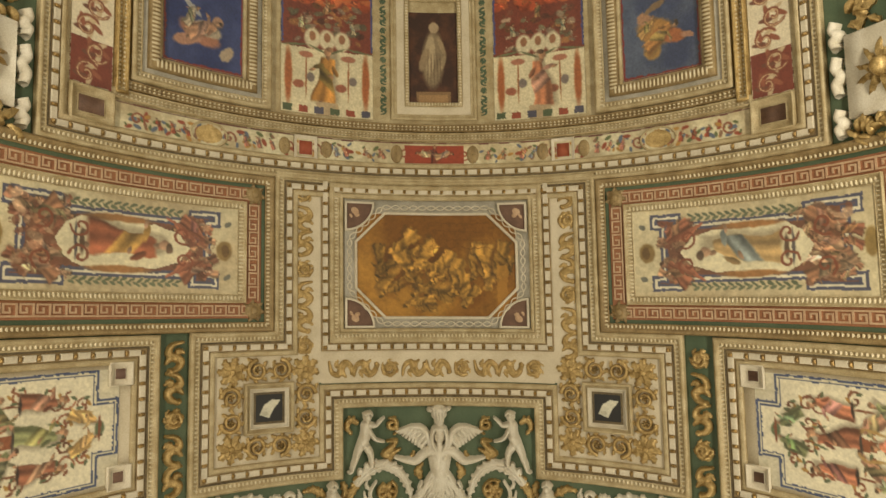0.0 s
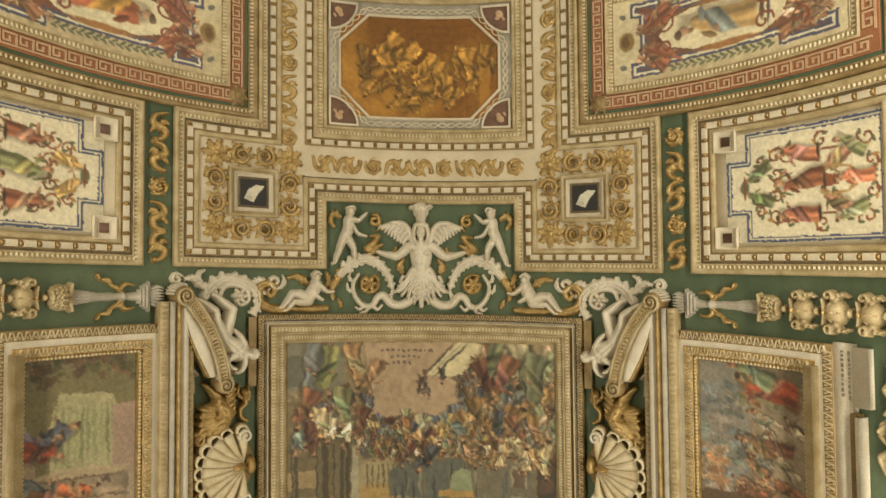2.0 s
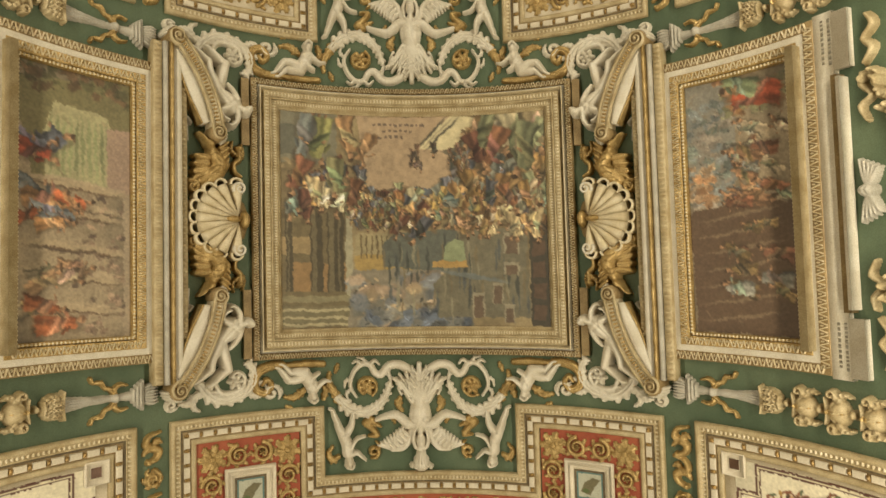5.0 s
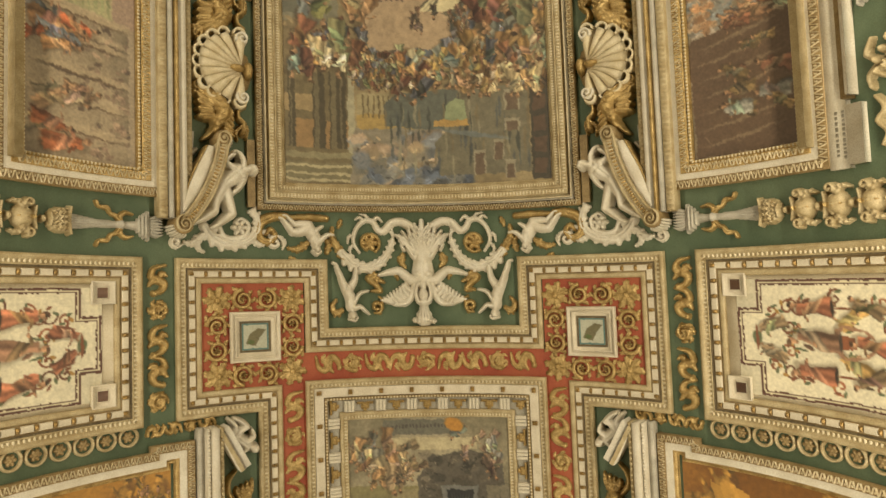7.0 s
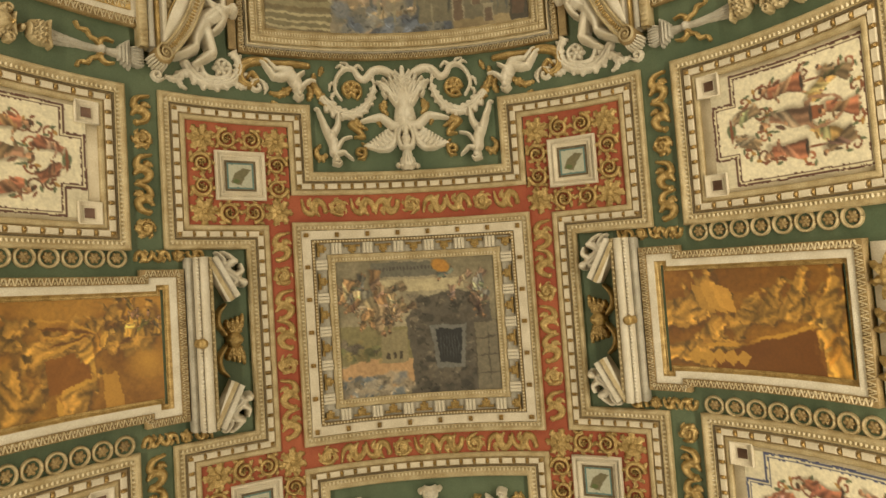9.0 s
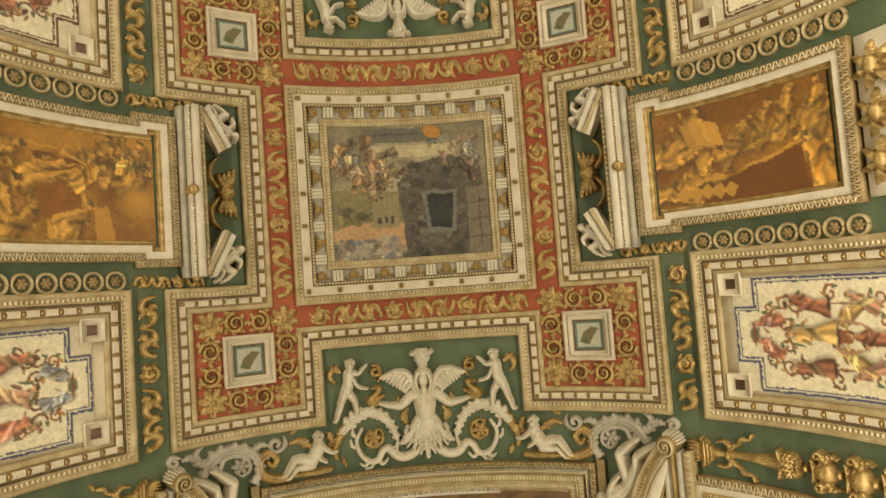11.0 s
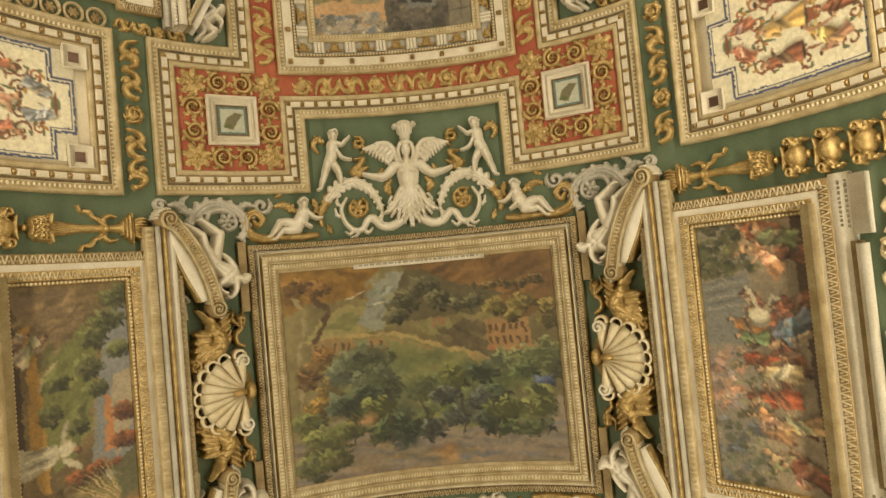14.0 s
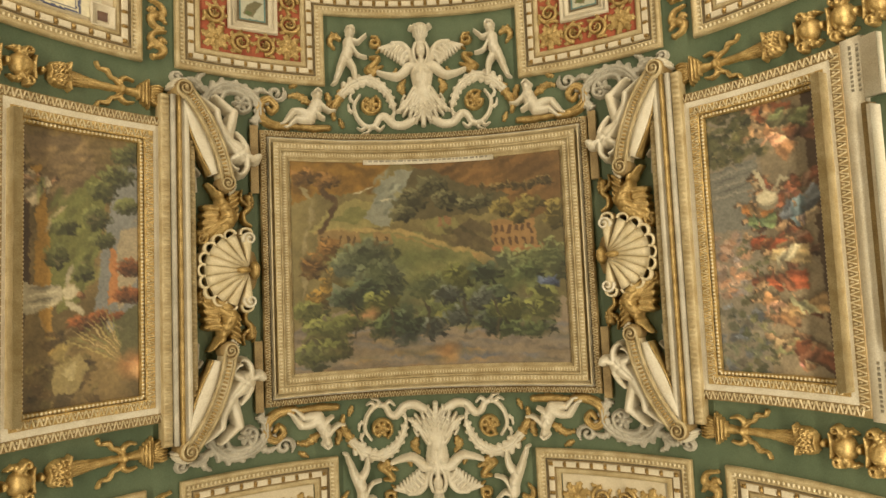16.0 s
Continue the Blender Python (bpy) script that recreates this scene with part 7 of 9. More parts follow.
def shell_piece(yc, es):
    """A scallop shell with ribs, rim and two hinge curls; it opens away from the picture."""
    ob = thing("scallop_shell", "white and gold stucco scallop shell beside the large fresco", "shell", "scallop shells")
    h0 = 1.64
    for i in range(11):
        a = (i - 5) * 0.31
        rs, ry = 0.43, 0.31
        q = Shape()
        tip = (h0 + 0.06 + (rs - 0.04) * max(0.0, math.cos(a)) ** 0.8, ry * math.sin(a))
        stroke(q, [(h0 + 0.05, 0.04 * math.sin(a)), ((h0 + 0.05 + tip[0]) / 2, tip[1] * 0.5), tip], lambda u: 0.02 + 0.125 * u, lambda u: 0.07 + 0.09 * math.sin(u * 2.2))
        part("rib", q.moved(0, yc, es, 1), CARVED, ob)
        c = Shape()
        g = math.atan2(tip[1], tip[0] - h0 - 0.08)
        stroke(c, [(tip[0] + 0.052 * math.cos(g + k), tip[1] + 0.052 * math.sin(g + k)) for k in (-1.7, -1.1, -0.55, 0, 0.55, 1.1, 1.7)], 0.032, 0.15)
        part("rim_lobe", c.moved(0, yc, es, 1), CARVED, ob)
    g = Shape()
    dome(g, h0 + 0.2, 0, 0.27, 0.27, 0.05)
    part("bowl", g.moved(0, yc, es, 1), OLDGOLD, ob)
    for ey in (-1, 1):
        v = Shape()
        stroke(v, spiral(h0 + 0.05, 0.27 * ey, 0.06, 1.6, -0.5 * ey, ey, 0.1, 26), 0.036, 0.16)
        part("hinge_curl", v.moved(0, yc, es, 1), STUCCO, ob)
    m = Shape()
    dome(m, h0 - 0.01, 0, 0.05, 0.09, 0.14)
    dome(m, h0 + 0.10, 0, 0.085, 0.035, 0.17)
    part("boss", m.moved(0, yc, es, 1), GILT, ob)


def gilt_beast():
    """Gilt winged dragon's head and neck between shell and bracket, with leafy crest and a curled tail."""
    r = Relief(1.6, 2.2, 0.18, 0.74, 0.007)
    r.arm([(1.98, 0.30), (1.90, 0.36), (1.86, 0.44), (1.90, 0.52), (1.93, 0.60)], [0.08, 0.085, 0.08, 0.065, 0.04], [0.13, 0.16, 0.17, 0.15, 0.12])
    r.ball(1.945, 0.62, 0.06, 0.045, 0.17, 0.8).ball(1.90, 0.66, 0.032, 0.022, 0.13, 2.0)
    r.arm([(1.97, 0.64), (2.02, 0.69), (2.05, 0.71)], [0.03, 0.02, 0.008], 0.14)
    for j in range(5):
        q = j / 4
        r.arm([(1.96 + 0.01 * j, 0.50 - 0.05 * j), (2.03 + 0.006 * j, 0.50 - 0.055 * j), (2.075 + 0.006 * j, 0.51 - 0.07 * j)], [0.046, 0.042, 0.02], 0.13 - 0.01 * j, 0.004)
        r.groove([(1.97, 0.50 - 0.05 * j), (2.10, 0.54 - 0.085 * j)], 0.005, 0.02, 1)
        r.arm([(1.85, 0.40 + 0.05 * j), (1.80, 0.42 + 0.055 * j), (1.775, 0.46 + 0.05 * j)], [0.034, 0.03, 0.014], 0.11, 0.004)
    r.arm(spiral(2.09, 0.24, 0.06, 1.2, 1.0, 1, 0.3, 12), [0.026, 0.022, 0.014], 0.09)
    r.arm([(1.66, 0.36), (1.715, 0.40), (1.72, 0.47), (1.67, 0.52), (1.675, 0.58)], [0.018, 0.024, 0.026, 0.026, 0.024], 0.09)
    r.ball(1.675, 0.61, 0.04, 0.032, 0.11, 0.9)
    r.frond([(1.66, 0.52), (1.64, 0.58), (1.65, 0.66)], 0.04, 0.08, 4).frond([(1.69, 0.55), (1.74, 0.60), (1.73, 0.68)], 0.04, 0.08, 4)
    for j in range(4):
        r.groove([(1.83 + 0.02 * j, 0.36 + 0.06 * j), (1.90, 0.37 + 0.06 * j), (1.94, 0.35 + 0.06 * j)], 0.006, 0.02)
    return r.shape()


def acanthus_corner():
    """Pale scroll of acanthus that springs from behind the bracket, with a flower in its eye."""
    r = Relief(1.26, 2.36, 1.26, 1.76, 0.0075)
    r.frond([(2.03, 1.47), (1.96, 1.56), (1.86, 1.62), (1.74, 1.615), (1.63, 1.57), (1.56, 1.48), (1.565, 1.37), (1.60, 1.31)], 0.10, 0.065, 10, (-1, 1), 0.6)
    r.arm([(1.90, 1.46), (1.86, 1.55), (1.77, 1.57), (1.665, 1.53), (1.64, 1.44), (1.71, 1.39), (1.76, 1.43)], [0.02, 0.024, 0.022, 0.02, 0.014], 0.055)
    r.rose(1.72, 1.47, 0.075, 0.075, 6)
    r.frond([(1.93, 1.49), (1.90, 1.42), (1.84, 1.40)], 0.05, 0.05, 4)
    r.frond([(1.60, 1.59), (1.53, 1.62), (1.47, 1.60)], 0.05, 0.05, 4).frond([(1.55, 1.52), (1.49, 1.50), (1.45, 1.53)], 0.04, 0.045, 3)
    r.arm(spiral(1.40, 1.60, 0.075, 1.2, 3.0, 1, 0.2, 12), [0.014, 0.022, 0.018], 0.05)
    r.frond([(1.34, 1.55), (1.31, 1.60), (1.33, 1.66)], 0.035, 0.04, 3)
    r.frond([(2.05, 1.55), (2.12, 1.62), (2.20, 1.62)], 0.06, 0.055, 5)
    r.arm(spiral(2.27, 1.62, 0.05, 1.2, 2.6, -1, 0.25, 10), [0.012, 0.02, 0.016], 0.05)
    r.frond([(2.08, 1.58), (2.08, 1.66), (2.03, 1.70)], 0.045, 0.05, 4)
    return r.shape()


def side_field(yc, half, paint, tag):
    for es in (-1, 1):
        ob = thing("cornice_beam", "projecting white and gold stucco cornice beside the side fresco", "cornice", "side cornices")
        beam(ob, 2.155, 2.44, yc - 1.43, yc + 1.43, es, ((0, 0.2, 0.13, PALEGOLD, 0.05), (0.2, 0.46, 0.17, STUCCO, 0), (0.46, 0.56, 0.19, GILT, 0), (0.56, 0.72, 0.15, GREYST, 0), (0.72, 1.0, 0.12, PALEGOLD, 0.045)))
        fr = thing("picture_frame", "white and gilded stucco frame of a tall side fresco", "frame", "side picture frames")
        Q = rect(*sorted((es * 2.36, es * 3.66)), yc - half - 0.22, yc + half + 0.22)
        band(fr, "outer_moulding", Q, 0.0, 0.075, 0.06, OLDGOLD, "flat", 0.055, dart=True)
        band(fr, "white_band", Q, 0.075, 0.125, 0.06, STUCCO, "flat")
        band(fr, "carved_band", Q, 0.125, 0.195, 0.07, GILT, "flat", 0.055, dart=True)
        band(fr, "inner_moulding", Q, 0.195, 0.23, 0.055, GILT, "round", 0.03)
        lip = Shape()
        slab(lip, es * 3.50, es * 3.56, yc - half - 0.06, yc + half + 0.06, -0.004, 0.15)
        part("outer_lip", lip, PALEGOLD, fr)
        a, b = sorted((es * 2.52, es * 3.52))
        fresco("fresco", a, b, yc - half - 0.03, yc + half + 0.03, 0.012, paint[0 if es < 0 else 1], None, "tall side fresco with figures and " + tag[0 if es < 0 else 1], "fresco", "side frescoes")
        # outer border with ears and worn lettering
        bd = thing("stucco_border", "white stucco border with ears and worn lettering", "border", "outer borders")
        sh = Shape()
        slab(sh, es * 3.66, es * 3.80, yc - half - 0.24, yc + half + 0.24, -0.004, 0.05)
        part("band", sh, STUCCO, bd)
        for k in (-1, 1):
            sh = Shape()
            slab(sh, es * 3.80, es * 3.91, yc + k * (half + 0.02) - 0.2, yc + k * (half + 0.02) + 0.2, -0.004, 0.055)
            part("ear", sh, STUCCO, bd)
            ink = Shape()
            r = random.Random(int(yc * 10) + k)
            for col in range(2):
                y = yc + k * (half + 0.02) - 0.17
                while y < yc + k * (half + 0.02) + 0.15:
                    l = r.uniform(0.012, 0.03)
                    slab(ink, es * (3.715 + col * 0.05), es * (3.735 + col * 0.05), y, y + l, 0.05, 0.052)
                    y += l + 0.012
            part("lettering", ink, GREYST, bd, "worn grey bars of lettering", kind="stuff")
        rim = Shape()
        slab(rim, es * 3.835, es * 3.86, yc - half + 0.24, yc + half - 0.24, -0.004, 0.10)
        part("rim", rim, STUCCO, bd)
        edge = Shape()
        slab(edge, es * 3.79, es * 3.835, yc - half + 0.22, yc + half - 0.22, -0.004, 0.085)
        part("edge_moulding", edge, OLDGOLD, bd)
        rr = random.Random(int(yc))
        fo = Relief(3.92, 4.5, -0.86, 0.86, 0.0085)
        for i in range(120):
            q = rr.uniform(-1, 1)
            s = 4.0 + 0.30 * (1 - q * q) + rr.uniform(-0.05, 0.07)
            fo.ball(s, 0.78 * q + rr.uniform(-0.03, 0.03), rr.uniform(0.02, 0.036), rr.uniform(0.018, 0.03), rr.uniform(0.07, 0.13), rr.uniform(0, 3), 0.003)
        lone("foliage_garland", fo.shape().moved(0, yc, es, 1), PALEGOLD, "cream and gold stucco garland of leaves hanging on green ground", "garland", "outer garlands", "stuff")
        ch = Relief(3.86, 4.16, -0.26, 0.26, 0.0075)
        for k in (-1, 1):
            for i in range(5):
                ch.arm([(3.97 + 0.008 * i, k * 0.04), (3.95 + 0.02 * i, k * 0.10), (3.93 + 0.032 * i, k * (0.21 - 0.016 * i))], [0.018, 0.022, 0.010], 0.06, 0.003)
        ch.ball(3.985, 0, 0.055, 0.048, 0.11).ball(3.96, 0, 0.04, 0.046, 0.105)
        ch.groove([(3.99, -0.025), (3.99, -0.01)], 0.006, 0.02, 1).groove([(3.99, 0.01), (3.99, 0.025)], 0.006, 0.02, 1)
        lone("cherub_head", ch.shape().moved(0, yc, es, 1), GREYST, "white stucco winged head beneath the border", "statue", "winged heads")
        for k in (-1, 1):
            rb = Relief(3.9, 4.3, 0.42, 1.2, 0.0085)
            rb.arm([(4.0, 0.46), (3.96, 0.56), (4.04, 0.62), (3.97, 0.70), (3.98, 0.78)], [0.014, 0.026, 0.018, 0.026, 0.016], 0.06)
            rb.arm([(4.0, 0.84), (4.06, 0.93), (4.0, 1.0), (4.07, 1.08), (4.03, 1.16)], [0.016, 0.03, 0.02, 0.03, 0.016], 0.06)
            lone("ribbon", rb.shape().moved(0, yc, es, k), PALEGOLD, "fluttering cream stucco ribbon on green ground", "relief", "outer ribbons")
        shell_piece(yc + 0.03, es)
        for ey in (-1, 1):
            bracket(yc, es, ey, True)
            lone("reclining_figure", reclining_figure().moved(0, yc, es, ey), STUCCO, "plain white stucco figure reclining against the pediment bracket", "statue", "pediment figures")
            lone("gilt_beast", gilt_beast().moved(0, yc, es, ey), GILT, "gilt stucco leafy beast beside the scallop shell", "relief", "gilt beasts")
            lone("acanthus_scroll", acanthus_corner().moved(0, yc, es, ey), GREYST if yc > 6 else STUCCO, "pale stucco acanthus scroll on green ground", "relief", "corner scrolls", "stuff")
            pl = Shape()
            slab(pl, es * 1.575, es * 1.645, yc + ey * 0.66, yc + ey * 1.28, -0.004, 0.04)
            lone("pilaster", pl, OLDGOLD, "narrow grey-brown stucco pilaster beside the large frame", "pilaster", "small pilasters", smooth=False)


side_field(YC, 1.03, (paint_story(31, "court"), paint_story(32, "vision")), ("columns", "drifting clouds"))
side_field(YE, 1.02, (paint_story(33, "wood"), paint_story(34, "battle")), ("autumn trees", "a dense struggle"))

# ---- candelabra on the green cross bands ----


def candelabrum(es, y, mat, heavy):
    """Base of rings with a leaf tuft, ribboned knot, fluted cone, cup, bead and carved vases in a row."""
    ob = thing("candelabrum", "stucco candelabrum of cups, fluted stem, ribbons and masks on green", "relief", "candelabra")
    rich = heavy or mat

    def put(name, r, m, label="", kind=""):
        return part(name, r.shape().moved(0, y, es, 1), m, ob, label, True, kind)

    r = Relief(2.36, 2.52, -0.12, 0.12, 0.006)
    for j in range(-3, 4):
        r.arm([(2.49, 0.02 * j), (2.43, 0.026 * j), (2.385, 0.022 * j)], [0.014, 0.016, 0.006], 0.06, 0.003)
    put("leaf_tuft", r, mat)
    r = Relief(2.48, 2.70, -0.14, 0.14, 0.006)
    for s, w, h in ((2.505, 0.115, 0.06), (2.53, 0.095, 0.08), (2.555, 0.075, 0.075), (2.58, 0.05, 0.065)):
        r.arm([(s, -w), (s, 0), (s, w)], [0.012, 0.017, 0.012], h, 0.003)
    r.arm([(2.58, 0), (2.69, 0)], [0.04, 0.024], 0.055)
    put("base", r, mat)
    r = Relief(2.6, 2.92, -0.2, 0.2, 0.006)
    for e in (-1, 1):
        r.arm([(2.69, 0), (2.72, e * 0.06), (2.68, e * 0.10), (2.62, e * 0.09)], [0.014, 0.022, 0.02, 0.01], 0.045)
        r.arm([(2.71, e * 0.01), (2.75, e * 0.07), (2.79, e * 0.085), (2.82, e * 0.13), (2.88, e * 0.135), (2.90, e * 0.17)], [0.012, 0.02, 0.014, 0.022, 0.012, 0.018], 0.04)
        r.groove([(2.70, e * 0.03), (2.75, e * 0.07), (2.79, e * 0.085), (2.82, e * 0.13), (2.88, e * 0.135)], 0.006, 0.015)
    put("ribbon", r, GILT, "gilt fluttering ribbon", "stuff")
    r = Relief(2.66, 3.14, -0.1, 0.1, 0.006)
    r.arm([(2.70, 0), (2.90, 0), (3.10, 0)], [0.026, 0.034, 0.062], 0.06)
    for j in range(-2, 3):
        r.groove([(2.74, 0.009 * j), (3.10, 0.022 * j)], 0.0055, 0.02, 1)
    r.ball(2.715, 0, 0.035, 0.04, 0.08)
    put("stem", r, mat)
    r = Relief(3.04, 3.34, -0.16, 0.16, 0.006)
    r.arm([(3.11, -0.10), (3.125, 0), (3.11, 0.10)], [0.014, 0.026, 0.014], 0.085)
    r.ball(3.18, 0, 0.085, 0.10, 0.11)
    for j in range(-2, 3):
        r.frond([(3.25, 0.02 * j), (3.19, 0.036 * j), (3.13, 0.042 * j)], 0.04, 0.12 - 0.012 * abs(j), 4)
    r.ball(3.30, 0, 0.026, 0.03, 0.07)
    put("cup", r, rich)
    for s0, big in ((3.34, 1.0), (3.58, 1.1), (3.83, 1.0), (4.06, 1.1)):
        r = Relief(s0 - 0.02, s0 + 0.25, -0.18, 0.18, 0.007)
        r.arm([(s0 + 0.015, -0.085 * big), (s0 + 0.025, 0), (s0 + 0.015, 0.085 * big)], [0.01, 0.02, 0.01], 0.075)
        r.ball(s0 + 0.10, 0, 0.08, 0.085 * big, 0.10)
        r.rose(s0 + 0.10, 0, 0.042, 0.125, 5)
        for e in (-1, 1):
            r.arm(spiral(s0 + 0.06, e * 0.105 * big, 0.035, 1.1, 1.0, e, 0.3, 9), [0.012, 0.018, 0.014], 0.08)
            r.frond([(s0 + 0.08, e * 0.05), (s0 + 0.13, e * 0.11 * big), (s0 + 0.19, e * 0.10 * big)], 0.042, 0.08, 4)
        r.ball(s0 + 0.205, 0, 0.026, 0.035, 0.075)
        v = put("carved_vase", r, rich)
        if heavy:
            g = Relief(s0, s0 + 0.22, -0.12, 0.12, 0.007)
            g.frond([(s0 + 0.05, 0), (s0 + 0.10, 0.0), (s0 + 0.15, 0)], 0.05, 0.132, 4)
            part("gilding", g.shape().moved(0, y, es, 1), GILT, v, "", True, "stuff")


for y, m, hv in ((1.87, GREYST, PALEGOLD), (4.845, GREYST, PALEGOLD), (9.685, GILT, None), (12.58, GILT, None)):
    for es in (-1, 1):
        candelabrum(es, y, m, hv)

# ---- the ochre side fields of the tomb bay ----
OCH = {-1: [(0.15, 0.3, 0.12, 1.2, 0.95), (0.3, 0.55, 0.13, 0.4, 1.0), (0.42, 0.4, 0.12, 0.9, 1.0), (0.5, 0.7, 0.13, 0.2, 1.05), (0.7, 0.25, 0.1, 0.5, 0.85), (0.8, 0.35, 0.1, 0.8, 0.9), (0.9, 0.3, 0.1, 0.3, 0.9), (0.62, 0.3, 0.09, 0.9, 0.9), (0.2, 0.75, 0.14, 0.3, 1.0)],
       1: [(0.1, 0.4, 0.13, 0.9, 1.0), (0.2, 0.3, 0.13, 0.5, 1.0), (0.25, 0.65, 0.13, 0.8, 1.05), (0.12, 0.8, 0.11, 1.4, 1.0), (0.48, 0.42, 0.11, 1.0, 0.9), (0.62, 0.35, 0.1, 0.4, 0.9), (0.75, 0.3, 0.11, 0.3, 1.0), (0.92, 0.3, 0.11, 0.2, 0.95), (0.9, 0.75, 0.14, -0.4, 1.05)]}


def pediment_figure():
    """Small plain form seated on a pediment end, its head leaning out."""
    r = Relief(1.56, 1.95, 0.36, 0.86, 0.007)
    r.arm([(1.70, 0.53), (1.75, 0.57), (1.80, 0.61)], [0.068, 0.058, 0.062], 0.14)
    r.ball(1.638, 0.495, 0.048, 0.044, 0.19)
    r.arm([(1.68, 0.515), (1.655, 0.505)], 0.03, 0.14)
    r.arm([(1.80, 0.61), (1.755, 0.66), (1.70, 0.685)], [0.052, 0.042, 0.034], 0.14)
    r.arm([(1.70, 0.685), (1.745, 0.73), (1.80, 0.765)], [0.034, 0.03, 0.018], 0.12)
    r.arm([(1.82, 0.63), (1.80, 0.70), (1.85, 0.76)], [0.046, 0.034, 0.018], 0.11)
    r.arm([(1.69, 0.56), (1.64, 0.60), (1.655, 0.655)], [0.034, 0.027, 0.016], 0.14)
    r.arm([(1.71, 0.50), (1.765, 0.455), (1.75, 0.41)], [0.034, 0.027, 0.016], 0.14)
    r.groove([(1.69, 0.52), (1.79, 0.60)], 0.009, 0.012, 1)
    return r.shape()


for es in (-1, 1):
    cv = monochrome(1.40, 0.92, 60 + es, OCH[es], 135)
    if es > 0:
        cv.poly([(0.30, 0.82), (0.86, 0.52), (0.88, 1.0), (0.26, 1.0)], (0.38, 0.21, 0.07), 0.75)
        cv.line([(0.18, 0.76), (0.45, 0.72), (0.95, 0.50)], 0.014, (0.72, 0.52, 0.20))
        cv.draped(0.91, 0.72, 0.17, (0.72, 0.52, 0.22), -0.3, (0.76, 0.58, 0.28), np.array((0.62, 0.42, 0.15)))
        for k in range(5):
            cv.poly([(0.10 + 0.07 * k, 0.84), (0.16 + 0.07 * k, 0.78), (0.20 + 0.07 * k, 0.84), (0.16 + 0.07 * k, 0.92)], (0.72, 0.53, 0.22), 0.9)
        for k in range(3):
            cv.poly([(0.16 + 0.06 * k, 0.18), (0.25 + 0.06 * k, 0.22), (0.30 + 0.06 * k, 0.46), (0.20 + 0.06 * k, 0.40)], np.array((0.74, 0.54, 0.23)) * (0.9 + 0.08 * k), 0.85)
    else:
        cv.poly([(0.36, 0.52), (0.58, 0.46), (0.60, 0.70), (0.38, 0.78)], (0.50, 0.30, 0.09), 0.9)
        cv.line([(0.60, 0.44), (0.62, 0.70), (0.42, 0.80), (0.44, 0.96)], 0.016, (0.76, 0.56, 0.22))
        cv.line([(0.34, 0.50), (0.56, 0.38), (0.74, 0.44)], 0.014, (0.74, 0.54, 0.22))
        for k in range(4):
            cv.line([(0.30 + 0.03 * k, 0.20 + 0.07 * k), (0.50, 0.24 + 0.05 * k), (0.66 - 0.02 * k, 0.34)], 0.009, (0.40, 0.24, 0.08) if k % 2 else (0.72, 0.52, 0.20))
        cv.draped(0.64, 0.42, 0.13, (0.72, 0.53, 0.22), 0.9, (0.74, 0.56, 0.26), np.array((0.60, 0.41, 0.15)))
        cv.ell(0.92, 0.60, 0.16, 0.12, (0.76, 0.56, 0.22), 0.3, 0.9, 0.7), cv.poly([(0.66, 0.68), (0.74, 0.66), (0.78, 0.98), (0.68, 0.98)], (0.72, 0.52, 0.20), 0.8)
        cv.crowd(0.82, 0.10, 0.98, 0.34, 9, 0.07, ((0.72, 0.53, 0.22), (0.60, 0.42, 0.15)), 0.3, 0.4)
    a, b = sorted((es * 2.33, es * 3.73))
    fresco("fresco", a, b, YD - 0.46, YD + 0.46, 0.012, cv, None, "ochre side fresco painted in one colour", "fresco", "ochre frescoes")
    Q = oriented([(es * 2.14, YD - 0.625), (es * 2.50, YD - 0.625), (es * 2.50, YD - 0.575), (es * 3.92, YD - 0.575), (es * 3.92, YD + 0.575), (es * 2.50, YD + 0.575), (es * 2.50, YD + 0.625), (es * 2.14, YD + 0.625)])
    fr = thing("picture_frame", "white stucco frame with carved gold edges round an ochre fresco", "frame", "ochre picture frames")
    band(fr, "outer_moulding", Q, 0.0, 0.065, 0.06, OLDGOLD, "flat", 0.05, dart=True)
    band(fr, "white_band", Q, 0.065, 0.125, 0.05, STUCCO, "flat")
    band(fr, "inner_moulding", Q, 0.125, 0.165, 0.04, GILT, "cove")
    gc = thing("gilt_cartouche", "gilt stucco cartouche of large leaves on white ground", "relief", "outer cartouches")
    plate = Shape()
    slab(plate, es * 3.95, es * 4.35, YD - 0.55, YD + 0.55, -0.004, 0.03)
    part("plate", plate, STUCCO, gc)
    for k in (-1, 0, 1):
        lf = Shape()
        for i in range(7):
            leaf(lf, es * 4.08, YD + k * 0.32, i * 0.9, 0.17, 0.09, 0.10, 3)
        dome(lf, es * 4.08, YD + k * 0.32, 0.06, 0.08, 0.12)
        part("leaf_boss", lf, GILT, gc, "", True, "stuff")
    bm_ = thing("pediment_cornice", "projecting white stucco pediment cornice with gold edges", "cornice", "pediment cornices")
    beam(bm_, 1.93, 2.13, YD - 0.72, YD + 0.72, es, ((0, 0.2, 0.19, PALEGOLD, 0.045), (0.2, 0.55, 0.21, STUCCO, 0), (0.55, 0.72, 0.17, STUCCO, 0.03), (0.72, 1.0, 0.10, GREYST, 0.0)))
    kn = Shape()
    dome(kn, es * 2.05, YD, 0.05, 0.045, 0.04, 0, 10, 0.1, 0.19)
    part("boss", kn, GILT, bm_)
